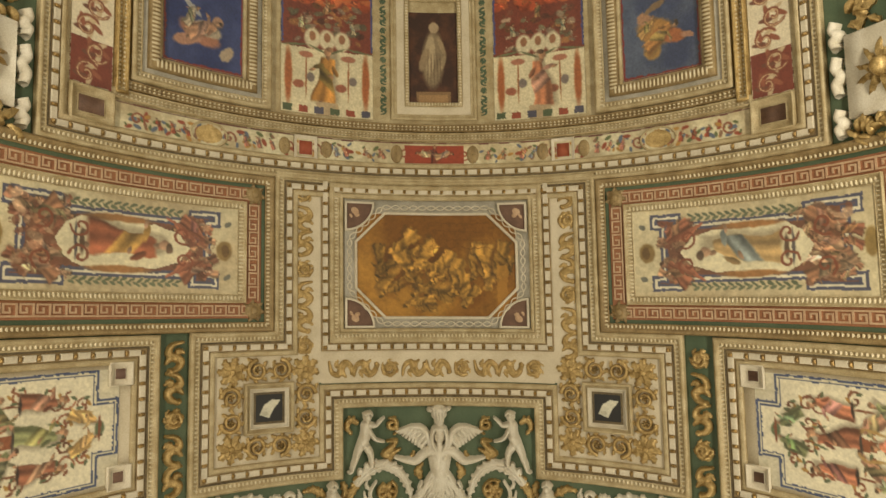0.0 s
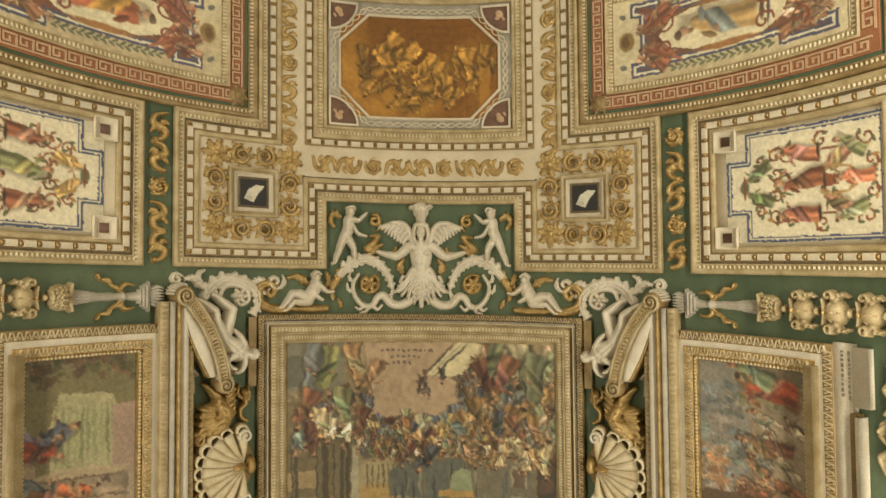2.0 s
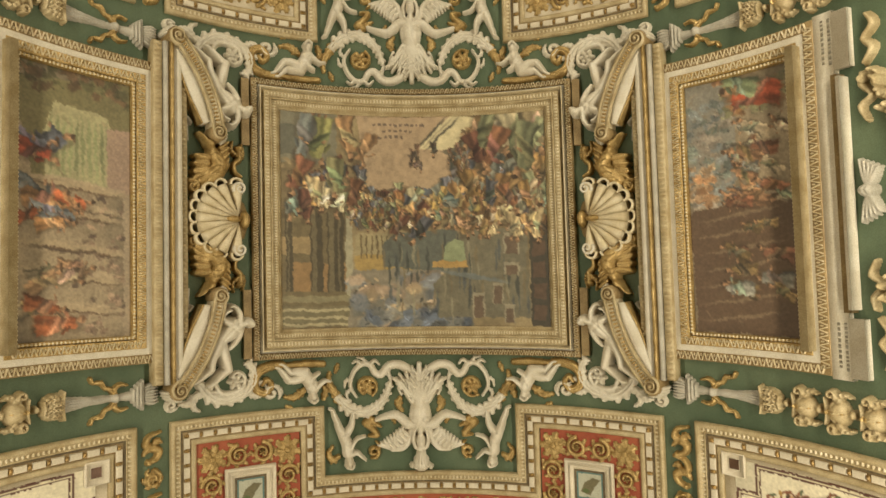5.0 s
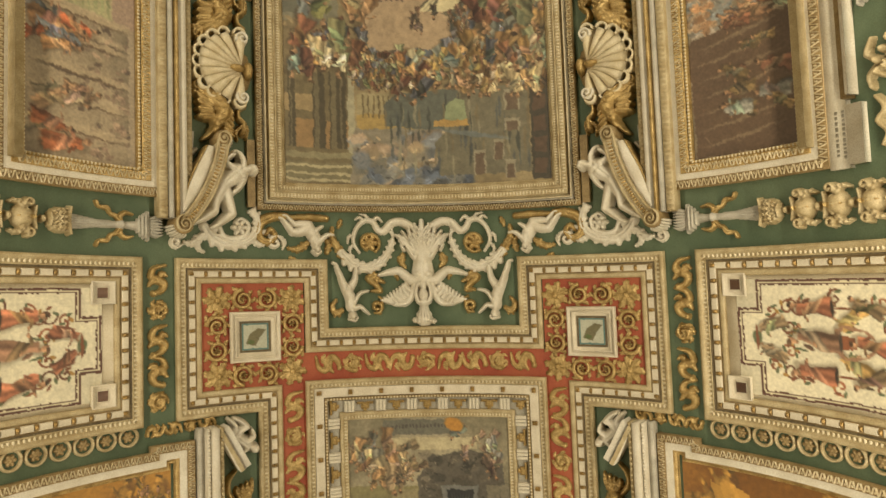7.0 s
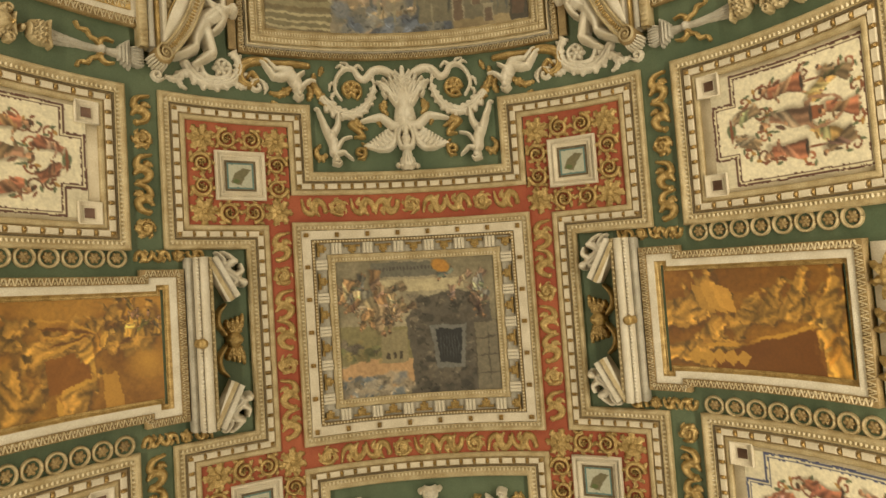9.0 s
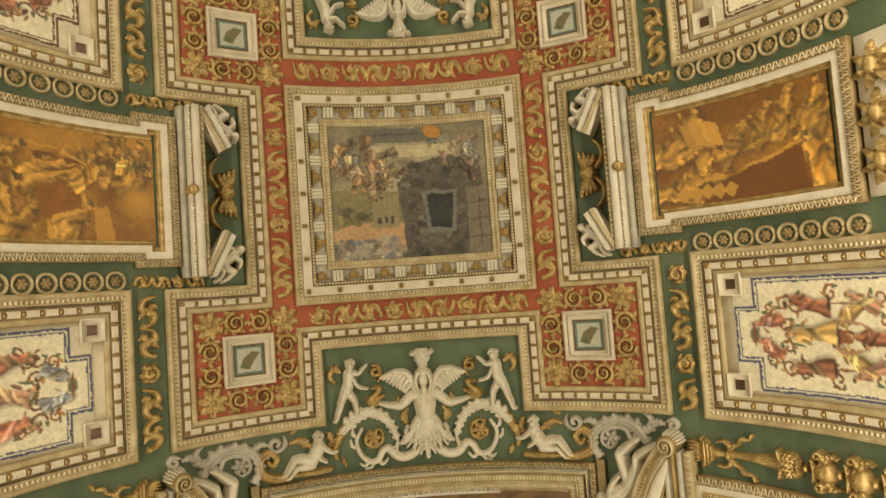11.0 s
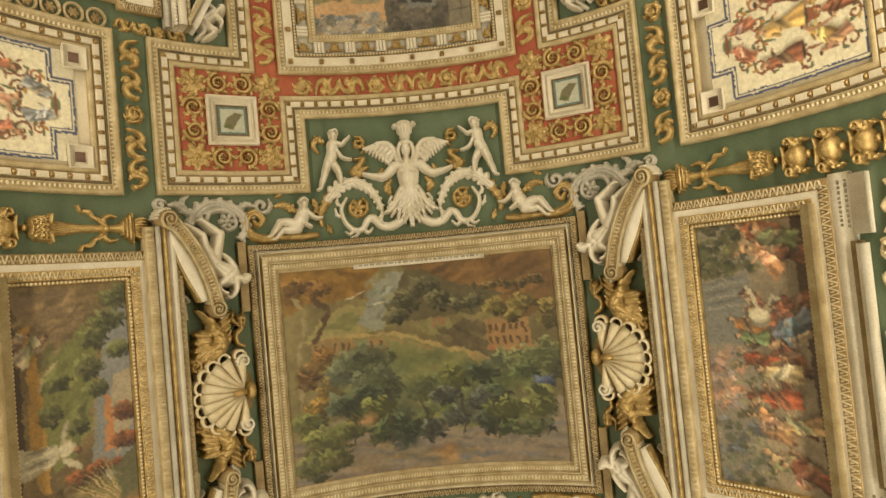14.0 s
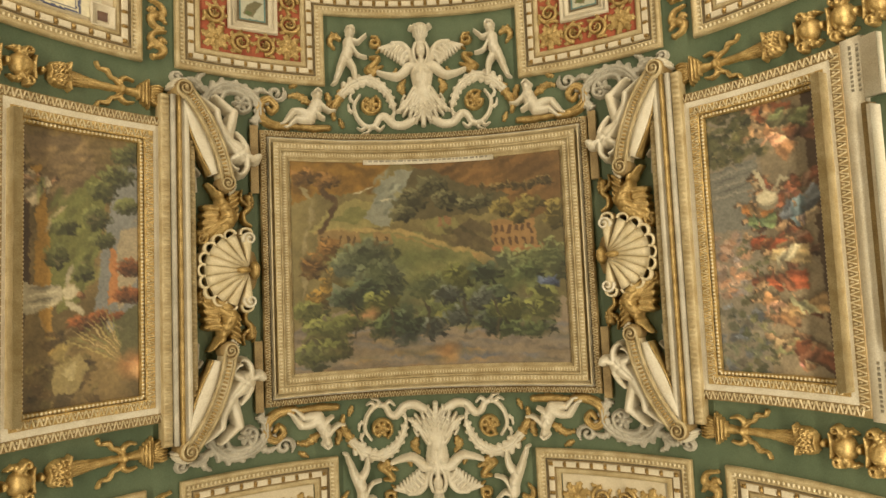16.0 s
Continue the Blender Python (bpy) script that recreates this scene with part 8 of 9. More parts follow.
    for ey in (-1, 1):
        br = thing("pediment_end", "short slanting white stucco pediment end with gold edge", "bracket", "pediment ends")
        part("body", tilted_bar(Shape(), (1.93, 0.70), (1.74, 0.36), 0.11, -0.004, 0.19).moved(0, YD, es, ey), STUCCO, br)
        part("gilt_edge", tilted_bar(Shape(), (1.93, 0.70), (1.74, 0.36), 0.035, -0.004, 0.205, 0.03).moved(0, YD, es, ey), PALEGOLD, br)
        lone("reclining_figure", pediment_figure().moved(0, YD, es, ey), STUCCO, "small white stucco figure seated on the pediment end", "statue", "pediment figures")
    ms = Relief(min(es * 1.6, es * 1.94), max(es * 1.6, es * 1.94), YD - 0.36, YD + 0.36, 0.007)
    for k in (-1, 1):
        for i in range(4):
            ms.frond([(es * (1.70 + 0.012 * i), YD + k * 0.05), (es * (1.66 + 0.04 * i), YD + k * 0.13), (es * (1.645 + 0.045 * i), YD + k * (0.21 - 0.015 * i))], 0.05, 0.07, 4)
        ms.arm([(es * 1.80, YD + k * 0.05), (es * 1.86, YD + k * 0.14), (es * 1.85, YD + k * 0.24), (es * 1.79, YD + k * 0.31)], [0.02, 0.03, 0.026, 0.014], 0.06)
    ms.ball(es * 1.725, YD, 0.075, 0.068, 0.14).ball(es * 1.70, YD, 0.05, 0.05, 0.15).ball(es * 1.76, YD, 0.03, 0.03, 0.16)
    for k in (-1, 1):
        ms.groove([(es * 1.705, YD + k * 0.018), (es * 1.705, YD + k * 0.04)], 0.007, 0.03, 1)
    ms.groove([(es * 1.775, YD - 0.02), (es * 1.775, YD + 0.02)], 0.006, 0.03, 1)
    lone("mask", ms.shape(), GILT, "gilt stucco leaf mask inside the pediment", "relief", "pediment masks")
    for ey in (-1, 1):
        for i in range(8):
            s = 2.66 + i * 0.168
            ro = thing("roundel", "gilt ring with a rosette on the green border band", "relief", "border roundels")
            sh = Shape()
            stroke(sh, [(es * s + 0.07 * math.cos(a), YD + ey * 0.725 + 0.07 * math.sin(a)) for a in np.linspace(0, 2 * math.pi, 19)], 0.024, 0.03)
            part("ring", sh, PALEGOLD, ro)
            part("rosette", Relief(es * s - 0.05, es * s + 0.05, YD + ey * 0.725 - 0.05, YD + ey * 0.725 + 0.05, 0.007).rose(es * s, YD + ey * 0.725, 0.046, 0.026, 6).shape(), OLDGOLD, ro)
        gs = Shape()
        rinceau(gs, (es * 1.95, YD + ey * 0.755), (es * 2.52, YD + ey * 0.735), 0.11, 0.04, 5, 0.14)
        lone("scrollwork", gs, GILT, "gilt stucco leaves on the green border band", "relief", "border leaves", "stuff")

# ---- the side fields of the octagon bay: key pattern and ivory panel ----
KEY = ((0.02, 0.0, 0.02, 1.0), (0.02, 1.0, 0.80, 1.0), (0.80, 1.0, 0.80, 0.32), (0.80, 0.32, 0.42, 0.32), (0.42, 0.32, 0.42, 0.68), (0.02, 0.0, 1.02, 0.0))


def key_band(parent, p, q, width):
    """A running Greek key in raised ivory lines on terracotta."""
    p, q = np.array(p, float), np.array(q, float)
    l = np.linalg.norm(q - p)
    e = (q - p) / l
    nn = np.array((-e[1], e[0]))
    k = round(l / (width * 1.02))
    u = l / k
    sh = Shape()
    for i in range(k):
        for a, b, c, d in KEY:
            s = p + e * u * (i + a) + nn * width * (b - 0.5) * 0.72
            t = p + e * u * (i + c) + nn * width * (d - 0.5) * 0.72
            g = (t - s) / np.linalg.norm(t - s) * width * 0.05
            tilted_bar(sh, s - g, t + g, width * 0.12, 0.0, 0.03)
    part("key_pattern", sh, KEYLINE, parent, "raised pale key lines", False, "stuff")


def paint_lying(es, seed):
    """Ivory field with a plain draped form in a white oblong between red-brown ends."""
    cv = Canvas(1.92, 0.76, 130, (0.80, 0.73, 0.58), seed, 0.005)
    cv.wash((0.82, 0.76, 0.61), (0.72, 0.64, 0.49), 4, 3)
    blue, pale = (0.28, 0.29, 0.40), (0.84, 0.80, 0.70)
    for k, c in ((0.0, blue), (0.012, pale), (0.022, blue), (0.034, (0.45, 0.27, 0.20))):
        kv = k / cv.asp
        cv.poly([(0.08 + k, 0.06 + kv), (0.22 - k, 0.06 + kv), (0.22 - k, 0.16 + kv), (0.72 + k, 0.16 + kv), (0.72 + k, 0.06 + kv), (0.95 - k, 0.06 + kv), (0.95 - k, 0.24 - kv), (0.90 - k, 0.24 - kv), (0.90 - k, 0.76 + kv), (0.95 - k, 0.76 + kv),
                 (0.95 - k, 0.94 - kv), (0.72 + k, 0.94 - kv), (0.72 + k, 0.84 - kv), (0.22 - k, 0.84 - kv), (0.22 - k, 0.94 - kv), (0.08 + k, 0.94 - kv), (0.08 + k, 0.76 + kv), (0.12 + k, 0.76 + kv), (0.12 + k, 0.24 - kv), (0.08 + k, 0.24 - kv)], c)
    cv.crowd(0.13, 0.16, 0.26, 0.84, 14, 0.05, ((0.56, 0.34, 0.24), (0.62, 0.44, 0.32)), 1.5, 0.6)
    cv.foliage(0.12, 0.15, 0.26, 0.85, 24, 0.03, ((0.56, 0.30, 0.22), (0.46, 0.24, 0.17), (0.62, 0.44, 0.32)))
    cv.crowd(0.72, 0.14, 0.9, 0.86, 22, 0.055, ((0.60, 0.40, 0.30), (0.68, 0.52, 0.40), (0.52, 0.3, 0.22)), -1.5, 0.7)
    cv.foliage(0.72, 0.12, 0.9, 0.88, 24, 0.03, ((0.60, 0.40, 0.30), (0.70, 0.54, 0.42), (0.50, 0.28, 0.2)))
    cv.poly([(0.21, 0.5), (0.26, 0.34), (0.36, 0.27), (0.66, 0.25), (0.72, 0.34), (0.76, 0.5), (0.72, 0.66), (0.66, 0.75), (0.36, 0.73), (0.26, 0.66)], (0.85, 0.80, 0.66))
    for v in (0.24, 0.76):
        cv.line([(0.36, v), (0.66, v)], 0.018, (0.62, 0.40, 0.20))
    for v in (0.115, 0.885):
        for u in np.linspace(0.26, 0.68, 14):
            cv.ell(u, v - 0.02, 0.018, 0.007, (0.34, 0.38, 0.28), 0.5), cv.ell(u + 0.012, v + 0.02, 0.018, 0.007, (0.38, 0.42, 0.31), -0.5)
    warm = ((0.60, 0.30, 0.19), (0.66, 0.48, 0.20)) if es < 0 else ((0.66, 0.52, 0.32), (0.46, 0.50, 0.50))
    cv.draped(0.47, 0.5, 0.185, warm[0], -1.57, (0.70, 0.52, 0.40), np.array(warm[1]))
    cv.line([(0.655, 0.38), (0.655, 0.62)], 0.012, (0.34, 0.25, 0.19)), cv.line([(0.68, 0.30), (0.68, 0.70)], 0.008, (0.30, 0.28, 0.30))
    for e in (-1, 1):
        cv.draped(0.19, 0.5 + e * 0.22, 0.085, (0.54, 0.30, 0.21), -1.57 + 0.6 * e, (0.60, 0.40, 0.30))
        cv.draped(0.80, 0.5 + e * 0.24, 0.085, (0.58, 0.38, 0.27), 1.57 - 0.6 * e, (0.70, 0.52, 0.40))
        for k in range(5):
            cv.line([(0.15 + 0.02 * k, 0.5 + e * 0.12), (0.20 + 0.022 * k, 0.5 + e * (0.20 + 0.02 * k)), (0.25 + 0.016 * k, 0.5 + e * (0.24 + 0.02 * k))], 0.007, np.array((0.56, 0.30, 0.21)) * (0.75 + 0.12 * k))
    for u, v, st, w in ((0.66, 0.36, 0.0, 1), (0.66, 0.64, 0.0, -1), (0.24, 0.35, 2.0, -1), (0.24, 0.65, 2.0, 1), (0.8, 0.3, 1, 1), (0.8, 0.7, 1, -1)):
        cv.curl(u, v, 0.045, 1.1, st, w, 0.007, (0.50, 0.24, 0.16))
    cv.ell(0.06, 0.5, 0.04, 0.05, (0.52, 0.40, 0.20)), cv.ell(0.055, 0.5, 0.022, 0.03, (0.40, 0.28, 0.13))
    for v in (0.2, 0.8):
        cv.ell(0.045, v, 0.02, 0.012, (0.40, 0.40, 0.36), 0.6)
    cv.ell(0.97, 0.5, 0.03, 0.06, (0.56, 0.44, 0.22))
    if es < 0:
        cv.c = cv.c[:, ::-1]
    cv.age(0.2, 0.9)
    cv.grain(0.12)
    return cv


for es in (-1, 1):
    fr = thing("key_frame", "gold frame with a terracotta Greek key border round an ivory fresco", "frame", "key pattern frames")
    Q = rect(*sorted((es * 1.565, es * 4.16)), -1.17, 0.25)
    band(fr, "outer_moulding", Q, 0.0, 0.085, 0.05, OLDGOLD, "ogee", 0.036)
    band(fr, "green_line", Q, 0.085, 0.12, 0.012, GREEN, "flat")
    band(fr, "key_bed", Q, 0.12, 0.255, 0.02, TERRA, "flat")
    band(fr, "inner_moulding", Q, 0.255, 0.33, 0.045, PALEGOLD, "cove", 0.034)
    s0, s1 = es * 1.76, es * 3.98
    for y in (-0.983, 0.063):
        key_band(fr, (s0, y), (s1, y), 0.115)
    for s in (1.753, 3.972):
        key_band(fr, (es * s, -0.89), (es * s, -0.03), 0.115)
    for y in (-0.983, 0.063):
        hd = Shape()
        dome(hd, es * 1.75, y, 0.085, 0.08, 0.06, 0.7)
        dome(hd, es * 1.75, y, 0.045, 0.05, 0.085)
        for j in range(7):
            leaf(hd, es * 1.75, y, j * 0.9, 0.11, 0.05, 0.05, 2)
        part("corner_mask", hd, OLDGOLD, fr, "gilt corner mask among leaves")
    a, b = sorted((es * 1.895, es * 3.85))
    fresco("fresco", a, b, -0.845, -0.075, 0.012, paint_lying(es, 70 + es), None, "ivory fresco with a draped form between red-brown ends", "fresco", "key frame frescoes")

# ---- the bay before the frieze ----
A_OUT = rect(-3.56, 3.56, -5.4, -1.17)
rich_frame(A_OUT, "broad gilded frame with ivory blocks and studs round the first bay", keep=lambda s, y: y > -3.5)
bed = Shape()
slab(bed, -3.36, 3.36, -5.2, -1.37, -0.004, 0.006)
lone("plaster_ground", bed, PALEGOLD, "cream and gold stucco ground of the first bay", "ground", kind="structure", smooth=False)


def paint_frieze():
    cv = Canvas(5.9, 0.25, 120, (0.80, 0.73, 0.58), 81, 0.001)
    cv.wash((0.82, 0.76, 0.61), (0.70, 0.62, 0.47), 30, 3)

    def both(u, fn):
        fn(0.5 + u, 1), fn(0.5 - u, -1)

    r = np.random.RandomState(4)
    for i in range(110):
        u, v = r.uniform(0.06, 0.49), r.uniform(0.2, 0.8)
        col = (BRICK, SLATE, OCHRE, LEAFG, (0.50, 0.36, 0.26))[r.randint(5)]
        rr, ang = r.uniform(0.003, 0.008), r.uniform(-1.5, 1.5)
        both(u, lambda x, e: cv.ell(x, v, rr, rr * 0.5, col, ang * e))
    for u in (0.09, 0.115, 0.15, 0.165, 0.27, 0.29, 0.31, 0.40, 0.42, 0.44):
        col = (BRICK, (0.44, 0.44, 0.46), ROSE, (0.60, 0.44, 0.3))[int(u * 1000) % 4]
        both(u, lambda x, e: cv.draped(x, 0.52, 0.010, col, 0.3 * e))
    for u in (0.05, 0.2, 0.245, 0.335, 0.38, 0.47):
        both(u, lambda x, e: cv.curl(x, 0.5, 0.011, 1.2, 0.5, e, 0.002, (0.52, 0.30, 0.2)))
    both(0.02, lambda x, e: cv.box(x - 0.03, 0.12, x + 0.03, 0.88, (0.56, 0.24, 0.15)))
    [cv.draped(0.5 + 0.016 * k, 0.5, 0.017, (0.62, 0.48, 0.34) if k else (0.40, 0.20, 0.14), 1.4 * k) for k in (-1, 0, 1)]
    cv.box(0, 0, 1, 0.06, (0.40, 0.22, 0.18)), cv.box(0, 0.94, 1, 1, (0.40, 0.22, 0.18))
    cv.grain(0.12, 300)
    return cv


fresco("frieze", -2.95, 2.95, -1.605, -1.365, 0.012, paint_frieze(), None, "narrow ivory frieze painted with sprays, vases and small forms", "fresco")
for es in (-1, 1):
    ov = thing("oval_medallion", "ochre painted oval in a thin gold ring on the frieze", "medallion", "frieze medallions")
    part("field", dome(Shape(), es * 2.16, -1.485, 0.15, 0.10, 0.018, 0, 22), GILT, ov)
    part("ring", stroke(Shape(), [(es * 2.16 + 0.16 * math.cos(a), -1.485 + 0.108 * math.sin(a)) for a in np.linspace(0, 2 * math.pi, 27)], 0.022, 0.024), PALEGOLD, ov)
    cb = thing("red_tablet", "small red tablet in an ivory frame on the frieze", "tablet", "frieze tablets")
    B = rect(es * 1.27 - 0.11, es * 1.27 + 0.11, -1.60, -1.37)
    band(cb, "frame", B, 0, 0.05, 0.03, BLOCK, "cove")
    q = Shape()
    slab(q, es * 1.27 - 0.06, es * 1.27 + 0.06, -1.55, -1.42, 0.0, 0.017)
    part("field", q, RED, cb)
    for k in (-0.2, 0.2):
        c = Shape()
        dome(c, es * 1.27 + k, -1.485, 0.06, 0.09, 0.03, 0, 12)
        rosette(c, es * 1.27 + k, -1.485, 0.05, 0.04, 5)
        part("cartouche", c, OLDGOLD, cb)
    ct = thing("corner_box", "square coffer with a brown painted middle at the frame's corner", "coffer", "corner coffers")
    B = rect(*sorted((es * 2.97, es * 3.31)), -1.64, -1.37)
    band(ct, "frame", B, 0, 0.07, 0.05, PALEGOLD, "cove")
    q = Shape()
    slab(q, *sorted((es * 3.04, es * 3.24)), -1.57, -1.44, 0.0, 0.02)
    part("field", q, BROWN, ct)
for k in (-0.38, 0.38):
    ca = Shape()
    dome(ca, k, -1.485, 0.065, 0.10, 0.03, 0, 12)
    rosette(ca, k, -1.485, 0.055, 0.04, 6)
    lone("cartouche", ca, OLDGOLD, "gilt scrolled cartouche on the frieze", "relief", "frieze cartouches")


def straight(name, s0, s1, y0, y1, h, mat, egg, label):
    """A moulding across the vault."""
    ob = thing(name, label, "moulding", "cross mouldings")
    band(ob, "moulding", rect(s0, s1, y0, y1), 0.0, min(s1 - s0, y1 - y0) / 2 - 0.001, h, mat, "ogee", egg)


straight("cross_moulding", -2.98, 2.98, -1.70, -1.615, 0.05, PALEGOLD, 0.036, "carved cream and gold moulding above the frieze")
straight("cross_moulding", -2.92, 2.92, -1.79, -1.71, 0.035, OLDGOLD, 0.04, "worn gold moulding above the frieze")


def paint_niche():
    cv = Canvas(0.48, 0.98, 150, (0.26, 0.15, 0.10), 91, 0.01)
    cv.wash((0.22, 0.13, 0.09), (0.32, 0.19, 0.12), 4, 2)
    cv.ell(0.5, 0.50, 0.26, 0.70, (0.50, 0.42, 0.31), 0.03)
    cv.ell(0.44, 0.45, 0.12, 0.5, (0.66, 0.57, 0.43), 0.05)
    cv.ell(0.52, 0.16, 0.12, 0.14, (0.64, 0.54, 0.41))
    cv.ell(0.32, 0.5, 0.1, 0.3, (0.54, 0.45, 0.33), 0.3)
    cv.line([(0.6, 0.25), (0.75, 0.45), (0.66, 0.6)], 0.06, (0.58, 0.49, 0.36))
    for k in range(5):
        cv.line([(0.4 + 0.06 * k, 0.4), (0.38 + 0.07 * k, 0.8)], 0.014, (0.36, 0.28, 0.2), 0.8)
    cv.box(0.15, 0.84, 0.85, 1.0, (0.50, 0.38, 0.25)), cv.box(0.2, 0.87, 0.8, 0.97, (0.60, 0.46, 0.30))
    cv.grain(0.15)
    return cv


def paint_pair(es):
    cv = Canvas(0.90, 1.30, 130, (0.80, 0.73, 0.58), 95 + es, 0.006)
    cv.box(0, 0.0, 1, 0.5, (0.44, 0.22, 0.16))
    cv.foliage(0.05, 0.0, 0.95, 0.14, 26, 0.1, ((0.62, 0.28, 0.16), (0.66, 0.36, 0.2)))
    cv.foliage(0.1, 0.15, 0.9, 0.46, 60, 0.06, ((0.50, 0.34, 0.2), (0.40, 0.38, 0.28), (0.36, 0.22, 0.16), (0.58, 0.50, 0.40)))
    for k in (0.34, 0.5, 0.66):
        cv.ell(k, 0.42, 0.1, 0.13, (0.78, 0.71, 0.57))
        cv.ell(k, 0.40, 0.04, 0.06, (0.56, 0.38, 0.26))
    cv.draped(0.5, 0.16, 0.09, (0.54, 0.40, 0.26)), cv.draped(0.22, 0.3, 0.08, (0.62, 0.55, 0.42)), cv.draped(0.78, 0.3, 0.08, (0.62, 0.55, 0.42))
    cv.line([(0, 0.5), (0.3, 0.47), (0.5, 0.53), (0.7, 0.47), (1, 0.5)], 0.016, (0.40, 0.40, 0.27))
    for u in (0.08, 0.92):
        cv.line([(u, 0.5), (u, 0.94)], 0.05, (0.60, 0.34, 0.18))
    for u in (0.27, 0.73):
        cv.line([(u, 0.52), (u, 0.9)], 0.012, (0.58, 0.36, 0.2))
        cv.ell(u - 0.08, 0.78, 0.07, 0.05, (0.58, 0.34, 0.24)), cv.ell(u + 0.05, 0.72, 0.05, 0.06, (0.46, 0.40, 0.36))
        cv.ell(u, 0.55, 0.09, 0.04, (0.62, 0.40, 0.3))
    main = (0.64, 0.44, 0.20) if es < 0 else (0.66, 0.42, 0.28)
    cv.draped(0.5, 0.70, 0.33, main, 0.05)
    cv.box(0.38, 0.9, 0.62, 1.0, (0.66, 0.56, 0.42))
    for k in range(6):
        cv.box(0.02 + k * 0.17, 0.94, 0.12 + k * 0.17, 0.99, ((0.30, 0.33, 0.22), (0.54, 0.26, 0.17), (0.3, 0.28, 0.32))[k % 3])
    for a, b in ((0.0, 0.025), (0.975, 1.0)):
        cv.box(a, 0, b, 0.48, (0.28, 0.28, 0.42))
    cv.grain(0.14)
    return cv


def paint_sky(es):
    cv = Canvas(0.72, 0.86, 140, (0.14, 0.19, 0.42) if es < 0 else (0.22, 0.27, 0.40), 98 + es, 0.02)
    a, b = ((0.12, 0.17, 0.38), (0.20, 0.25, 0.46)) if es < 0 else ((0.20, 0.24, 0.38), (0.30, 0.34, 0.44))
    cv.wash(a, b, 3, 2)
    if es < 0:
        cv.ell(0.45, 0.66, 0.3, 0.13, (0.66, 0.40, 0.28), 0.3), cv.ell(0.3, 0.74, 0.22, 0.08, (0.70, 0.48, 0.36), -0.3), cv.ell(0.55, 0.6, 0.2, 0.1, (0.70, 0.62, 0.5), 0.2)
        cv.ell(0.36, 0.42, 0.16, 0.04, (0.62, 0.60, 0.58), 0.7), cv.ell(0.8, 0.8, 0.12, 0.08, (0.68, 0.58, 0.46), -0.8), cv.ell(0.68, 0.5, 0.08, 0.08, (0.66, 0.48, 0.36))
    else:
        cv.ell(0.45, 0.55, 0.28, 0.18, (0.68, 0.46, 0.20), 0.4), cv.ell(0.62, 0.62, 0.24, 0.1, (0.68, 0.36, 0.18), 0.3), cv.ell(0.4, 0.72, 0.13, 0.15, (0.70, 0.50, 0.22), 0.2)
        cv.ell(0.3, 0.4, 0.1, 0.09, (0.66, 0.46, 0.32)), cv.ell(0.45, 0.3, 0.16, 0.05, (0.50, 0.38, 0.26), -0.4), cv.ell(0.84, 0.66, 0.1, 0.04, (0.70, 0.48, 0.36), 0.3)
    cv.draped(0.5, 0.6, 0.26, (0.66, 0.46, 0.32) if es < 0 else (0.68, 0.44, 0.20), 1.1)
    cv.draped(0.34, 0.5, 0.16, (0.66, 0.58, 0.46) if es < 0 else (0.68, 0.50, 0.26), 0.6)
    cv.age(0.18, 0.9)
    for p, q in ((0.0, 0.03), (0.97, 1.0)):
        cv.box(p, 0, q, 1, (0.46, 0.18, 0.16)), cv.box(0, p, 1, q, (0.46, 0.18, 0.16))
    cv.grain(0.14)
    return cv


def paint_strip(seed):
    """Upright strip of broad acanthus curls on ivory and red."""
    cv = Canvas(0.33, 1.64, 150, CREAM, seed, 0.01)
    cv.box(0, 0.78, 1, 1.0, (0.46, 0.17, 0.12)), cv.box(0, 0.3, 1, 0.42, (0.46, 0.20, 0.14))
    for i in range(9):
        v, e = 0.06 + i * 0.11, 1 if i % 2 else -1
        for k in range(5):
            cv.ell(0.5 + e * 0.1 + 0.2 * math.cos(k * 1.3), v + 0.035 * math.sin(k * 1.3), 0.2, 0.07, ((0.56, 0.28, 0.19), (0.74, 0.64, 0.50), (0.40, 0.22, 0.16))[k % 3], k * 1.3 + 0.6)
        cv.curl(0.5 + e * 0.12, v, 0.3, 1.3, 0.5 * e, e, 0.05, (0.50, 0.24, 0.16))
        cv.curl(0.5 + e * 0.12, v + 0.004, 0.28, 1.3, 0.5 * e, e, 0.018, (0.76, 0.62, 0.46))
    cv.age(0.2, 0.9)
    cv.grain(0.12)
    return cv


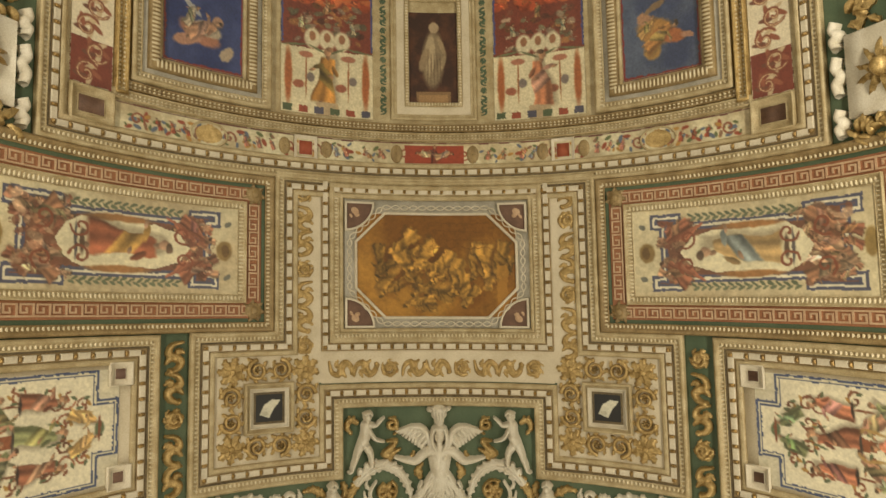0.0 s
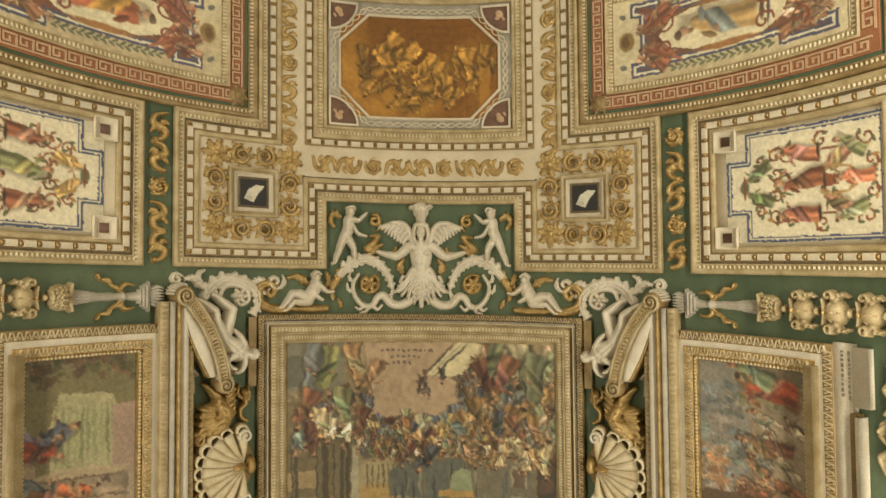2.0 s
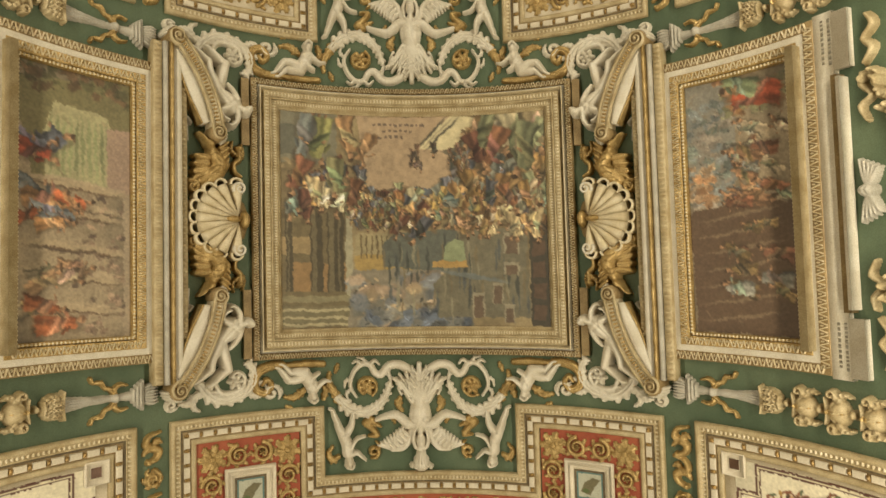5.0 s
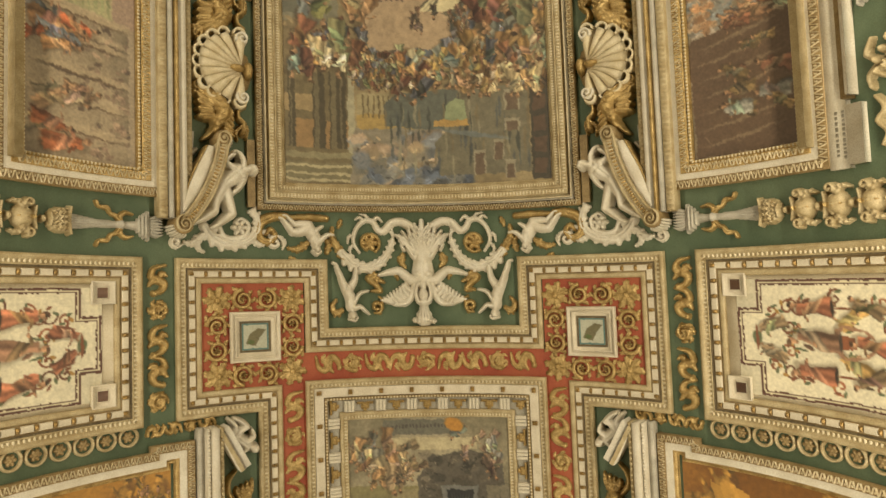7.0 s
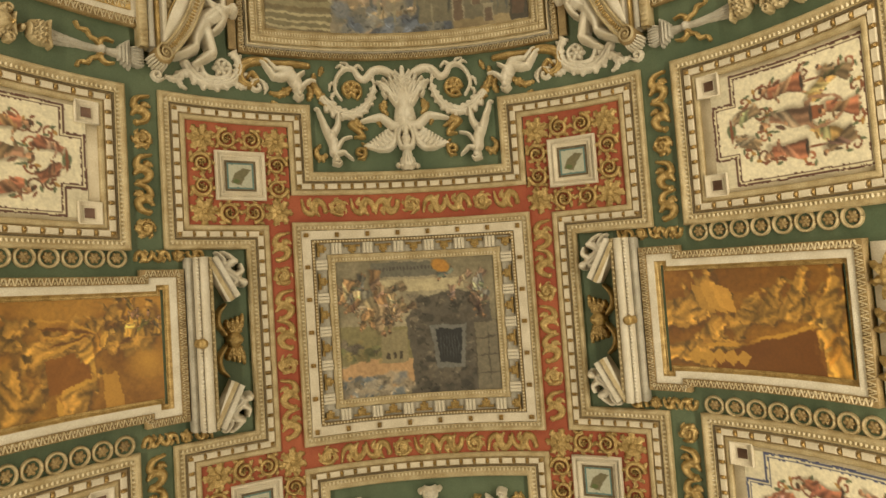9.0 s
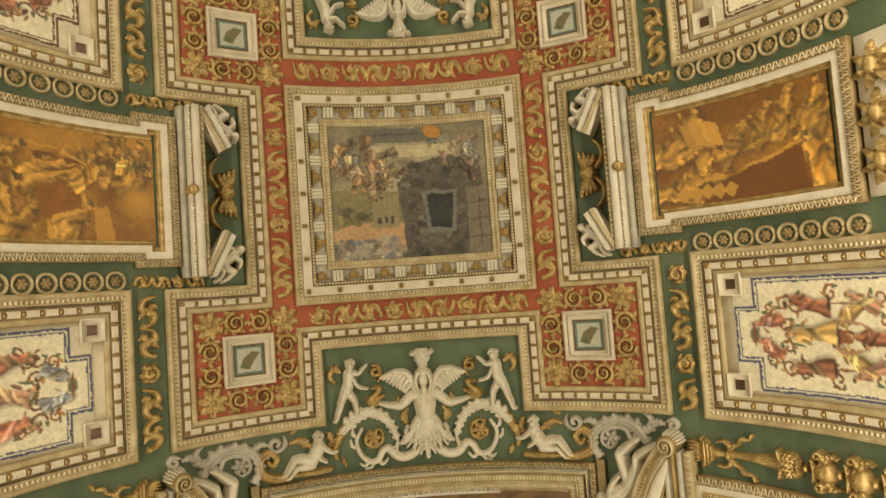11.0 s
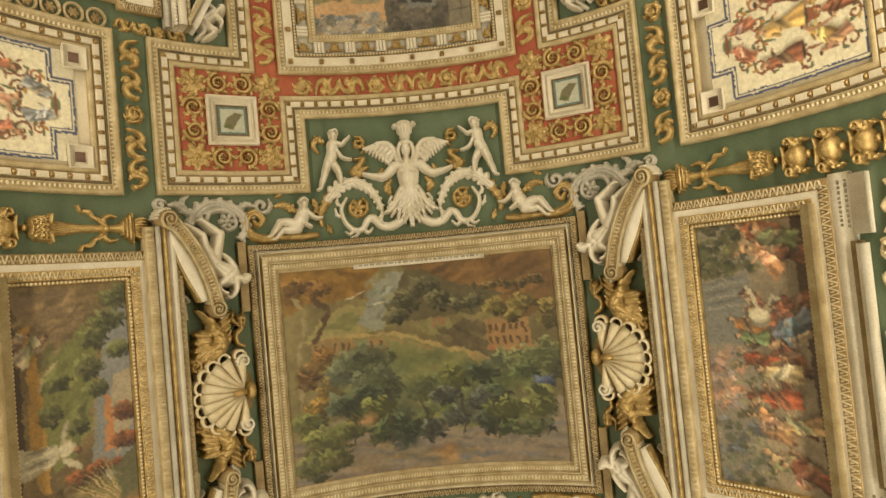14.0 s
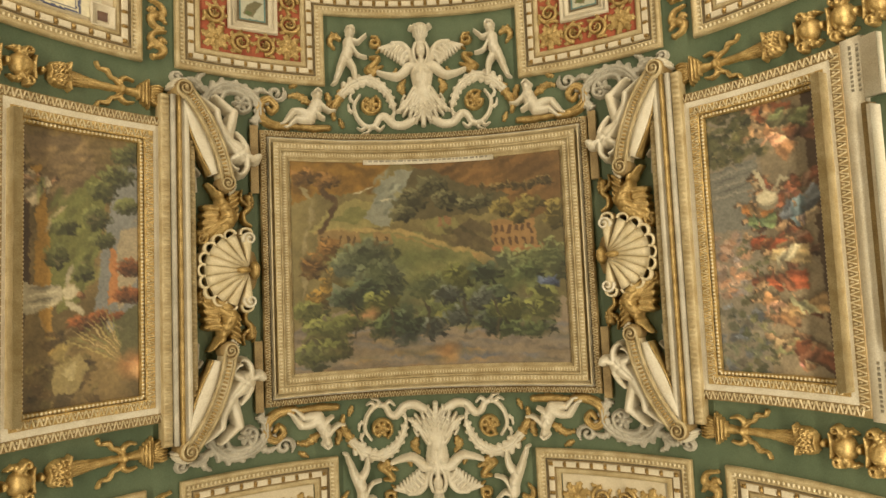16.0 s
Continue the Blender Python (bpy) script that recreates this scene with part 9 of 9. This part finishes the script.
nf = thing("niche_frame", "cream and gold frame with pilasters round the painted niche", "frame")
NB = rect(-0.43, 0.43, -3.25, -1.83)
band(nf, "outer_moulding", NB, 0.0, 0.06, 0.035, PALEGOLD, "ogee")
band(nf, "pilaster_bed", NB, 0.06, 0.14, 0.02, IVORY, "flat")
band(nf, "inner_moulding", NB, 0.14, 0.185, 0.04, PALEGOLD, "round", 0.03)
fresco("fresco", -0.245, 0.245, -2.95, -1.97, 0.012, paint_niche(), None, "painted brown niche with a plain pale standing form", "fresco")
for es in (-1, 1):
    a, b = sorted((es * 0.61, es * 1.51))
    fresco("fresco", a, b, -3.12, -1.82, 0.012, paint_pair(es), None, "ivory and red-brown grotesque fresco with a seated draped form", "fresco", "upper frescoes")
    ls = Shape()
    rinceau(ls, (es * 0.505, -1.88), (es * 0.505, -3.2), 0.07, 0.02, 4, 0.09)
    lone("leaf_strip", ls, GREEN, "narrow strip of green stucco leaves beside the niche", "relief", "leaf strips", "stuff")
    bf = thing("picture_frame", "deep gold and grey frame round a painted sky fresco", "frame", "sky picture frames")
    B = rect(*sorted((es * 1.60, es * 2.84)), -3.25, -1.80)
    band(bf, "outer_moulding", B, 0, 0.09, 0.06, PALEGOLD, "ogee", 0.036)
    band(bf, "grey_band", B, 0.09, 0.135, 0.02, GREYST, "flat")
    band(bf, "carved_band", B, 0.135, 0.235, 0.07, OLDGOLD, "round", 0.036)
    band(bf, "inner_moulding", B, 0.235, 0.27, 0.03, PALEGOLD, "cove")
    a, b = sorted((es * 1.865, es * 2.575))
    fresco("fresco", a, b, -2.98, -2.06, 0.012, paint_sky(es), None, "fresco of a flying draped form against " + ("deep blue" if es < 0 else "grey-blue"), "fresco", "sky frescoes")
    straight("side_moulding", *sorted((es * 2.86, es * 2.97)), -3.4, -1.66, 0.06, GILT, 0.036, "upright gilded moulding beside the sky fresco")
    a, b = sorted((es * 2.98, es * 3.31))
    fresco("fresco", a, b, -3.3, -1.66, 0.012, paint_strip(120 + es), None, "upright strip of red and ivory painted leaves", "fresco", "leaf strip frescoes")
    # strapwork outside the frame
    st = thing("strapwork", "white stucco strapwork cartouche with gilt leaves on green ground", "relief", "strapwork cartouches")
    sh = Shape()
    slab(sh, *sorted((es * 3.72, es * 4.3)), -1.92, -1.32, -0.004, 0.05)
    part("plate", sh, STUCCO, st)
    for y, w in ((-1.94, 0.10), (-1.64, 0.14), (-1.30, 0.10)):
        c = Shape()
        stroke(c, [(es * 3.66, y - w), (es * 3.64, y - w * 0.4), (es * 3.68, y), (es * 3.64, y + w * 0.4), (es * 3.66, y + w)], 0.07, 0.09)
        part("strap", c, STUCCO, st)
    g = Shape()
    for i in range(10):
        leaf(g, es * 3.98, -1.62, i * 0.65, 0.2, 0.08, 0.11, 3)
    dome(g, es * 3.98, -1.62, 0.08, 0.08, 0.15)
    part("mask", g, GILT, st, "gilt leaf mask")
    rr = random.Random(3)
    f2 = Shape()
    for i in range(40):
        y = rr.choice((-2.06, -1.2)) + rr.uniform(-0.06, 0.06)
        leaf(f2, es * rr.uniform(3.72, 4.25), y, rr.uniform(0, 6), 0.11, 0.06, 0.08, 2)
    part("leaves", f2, GILT, st, "gilt leaves", True, "stuff")
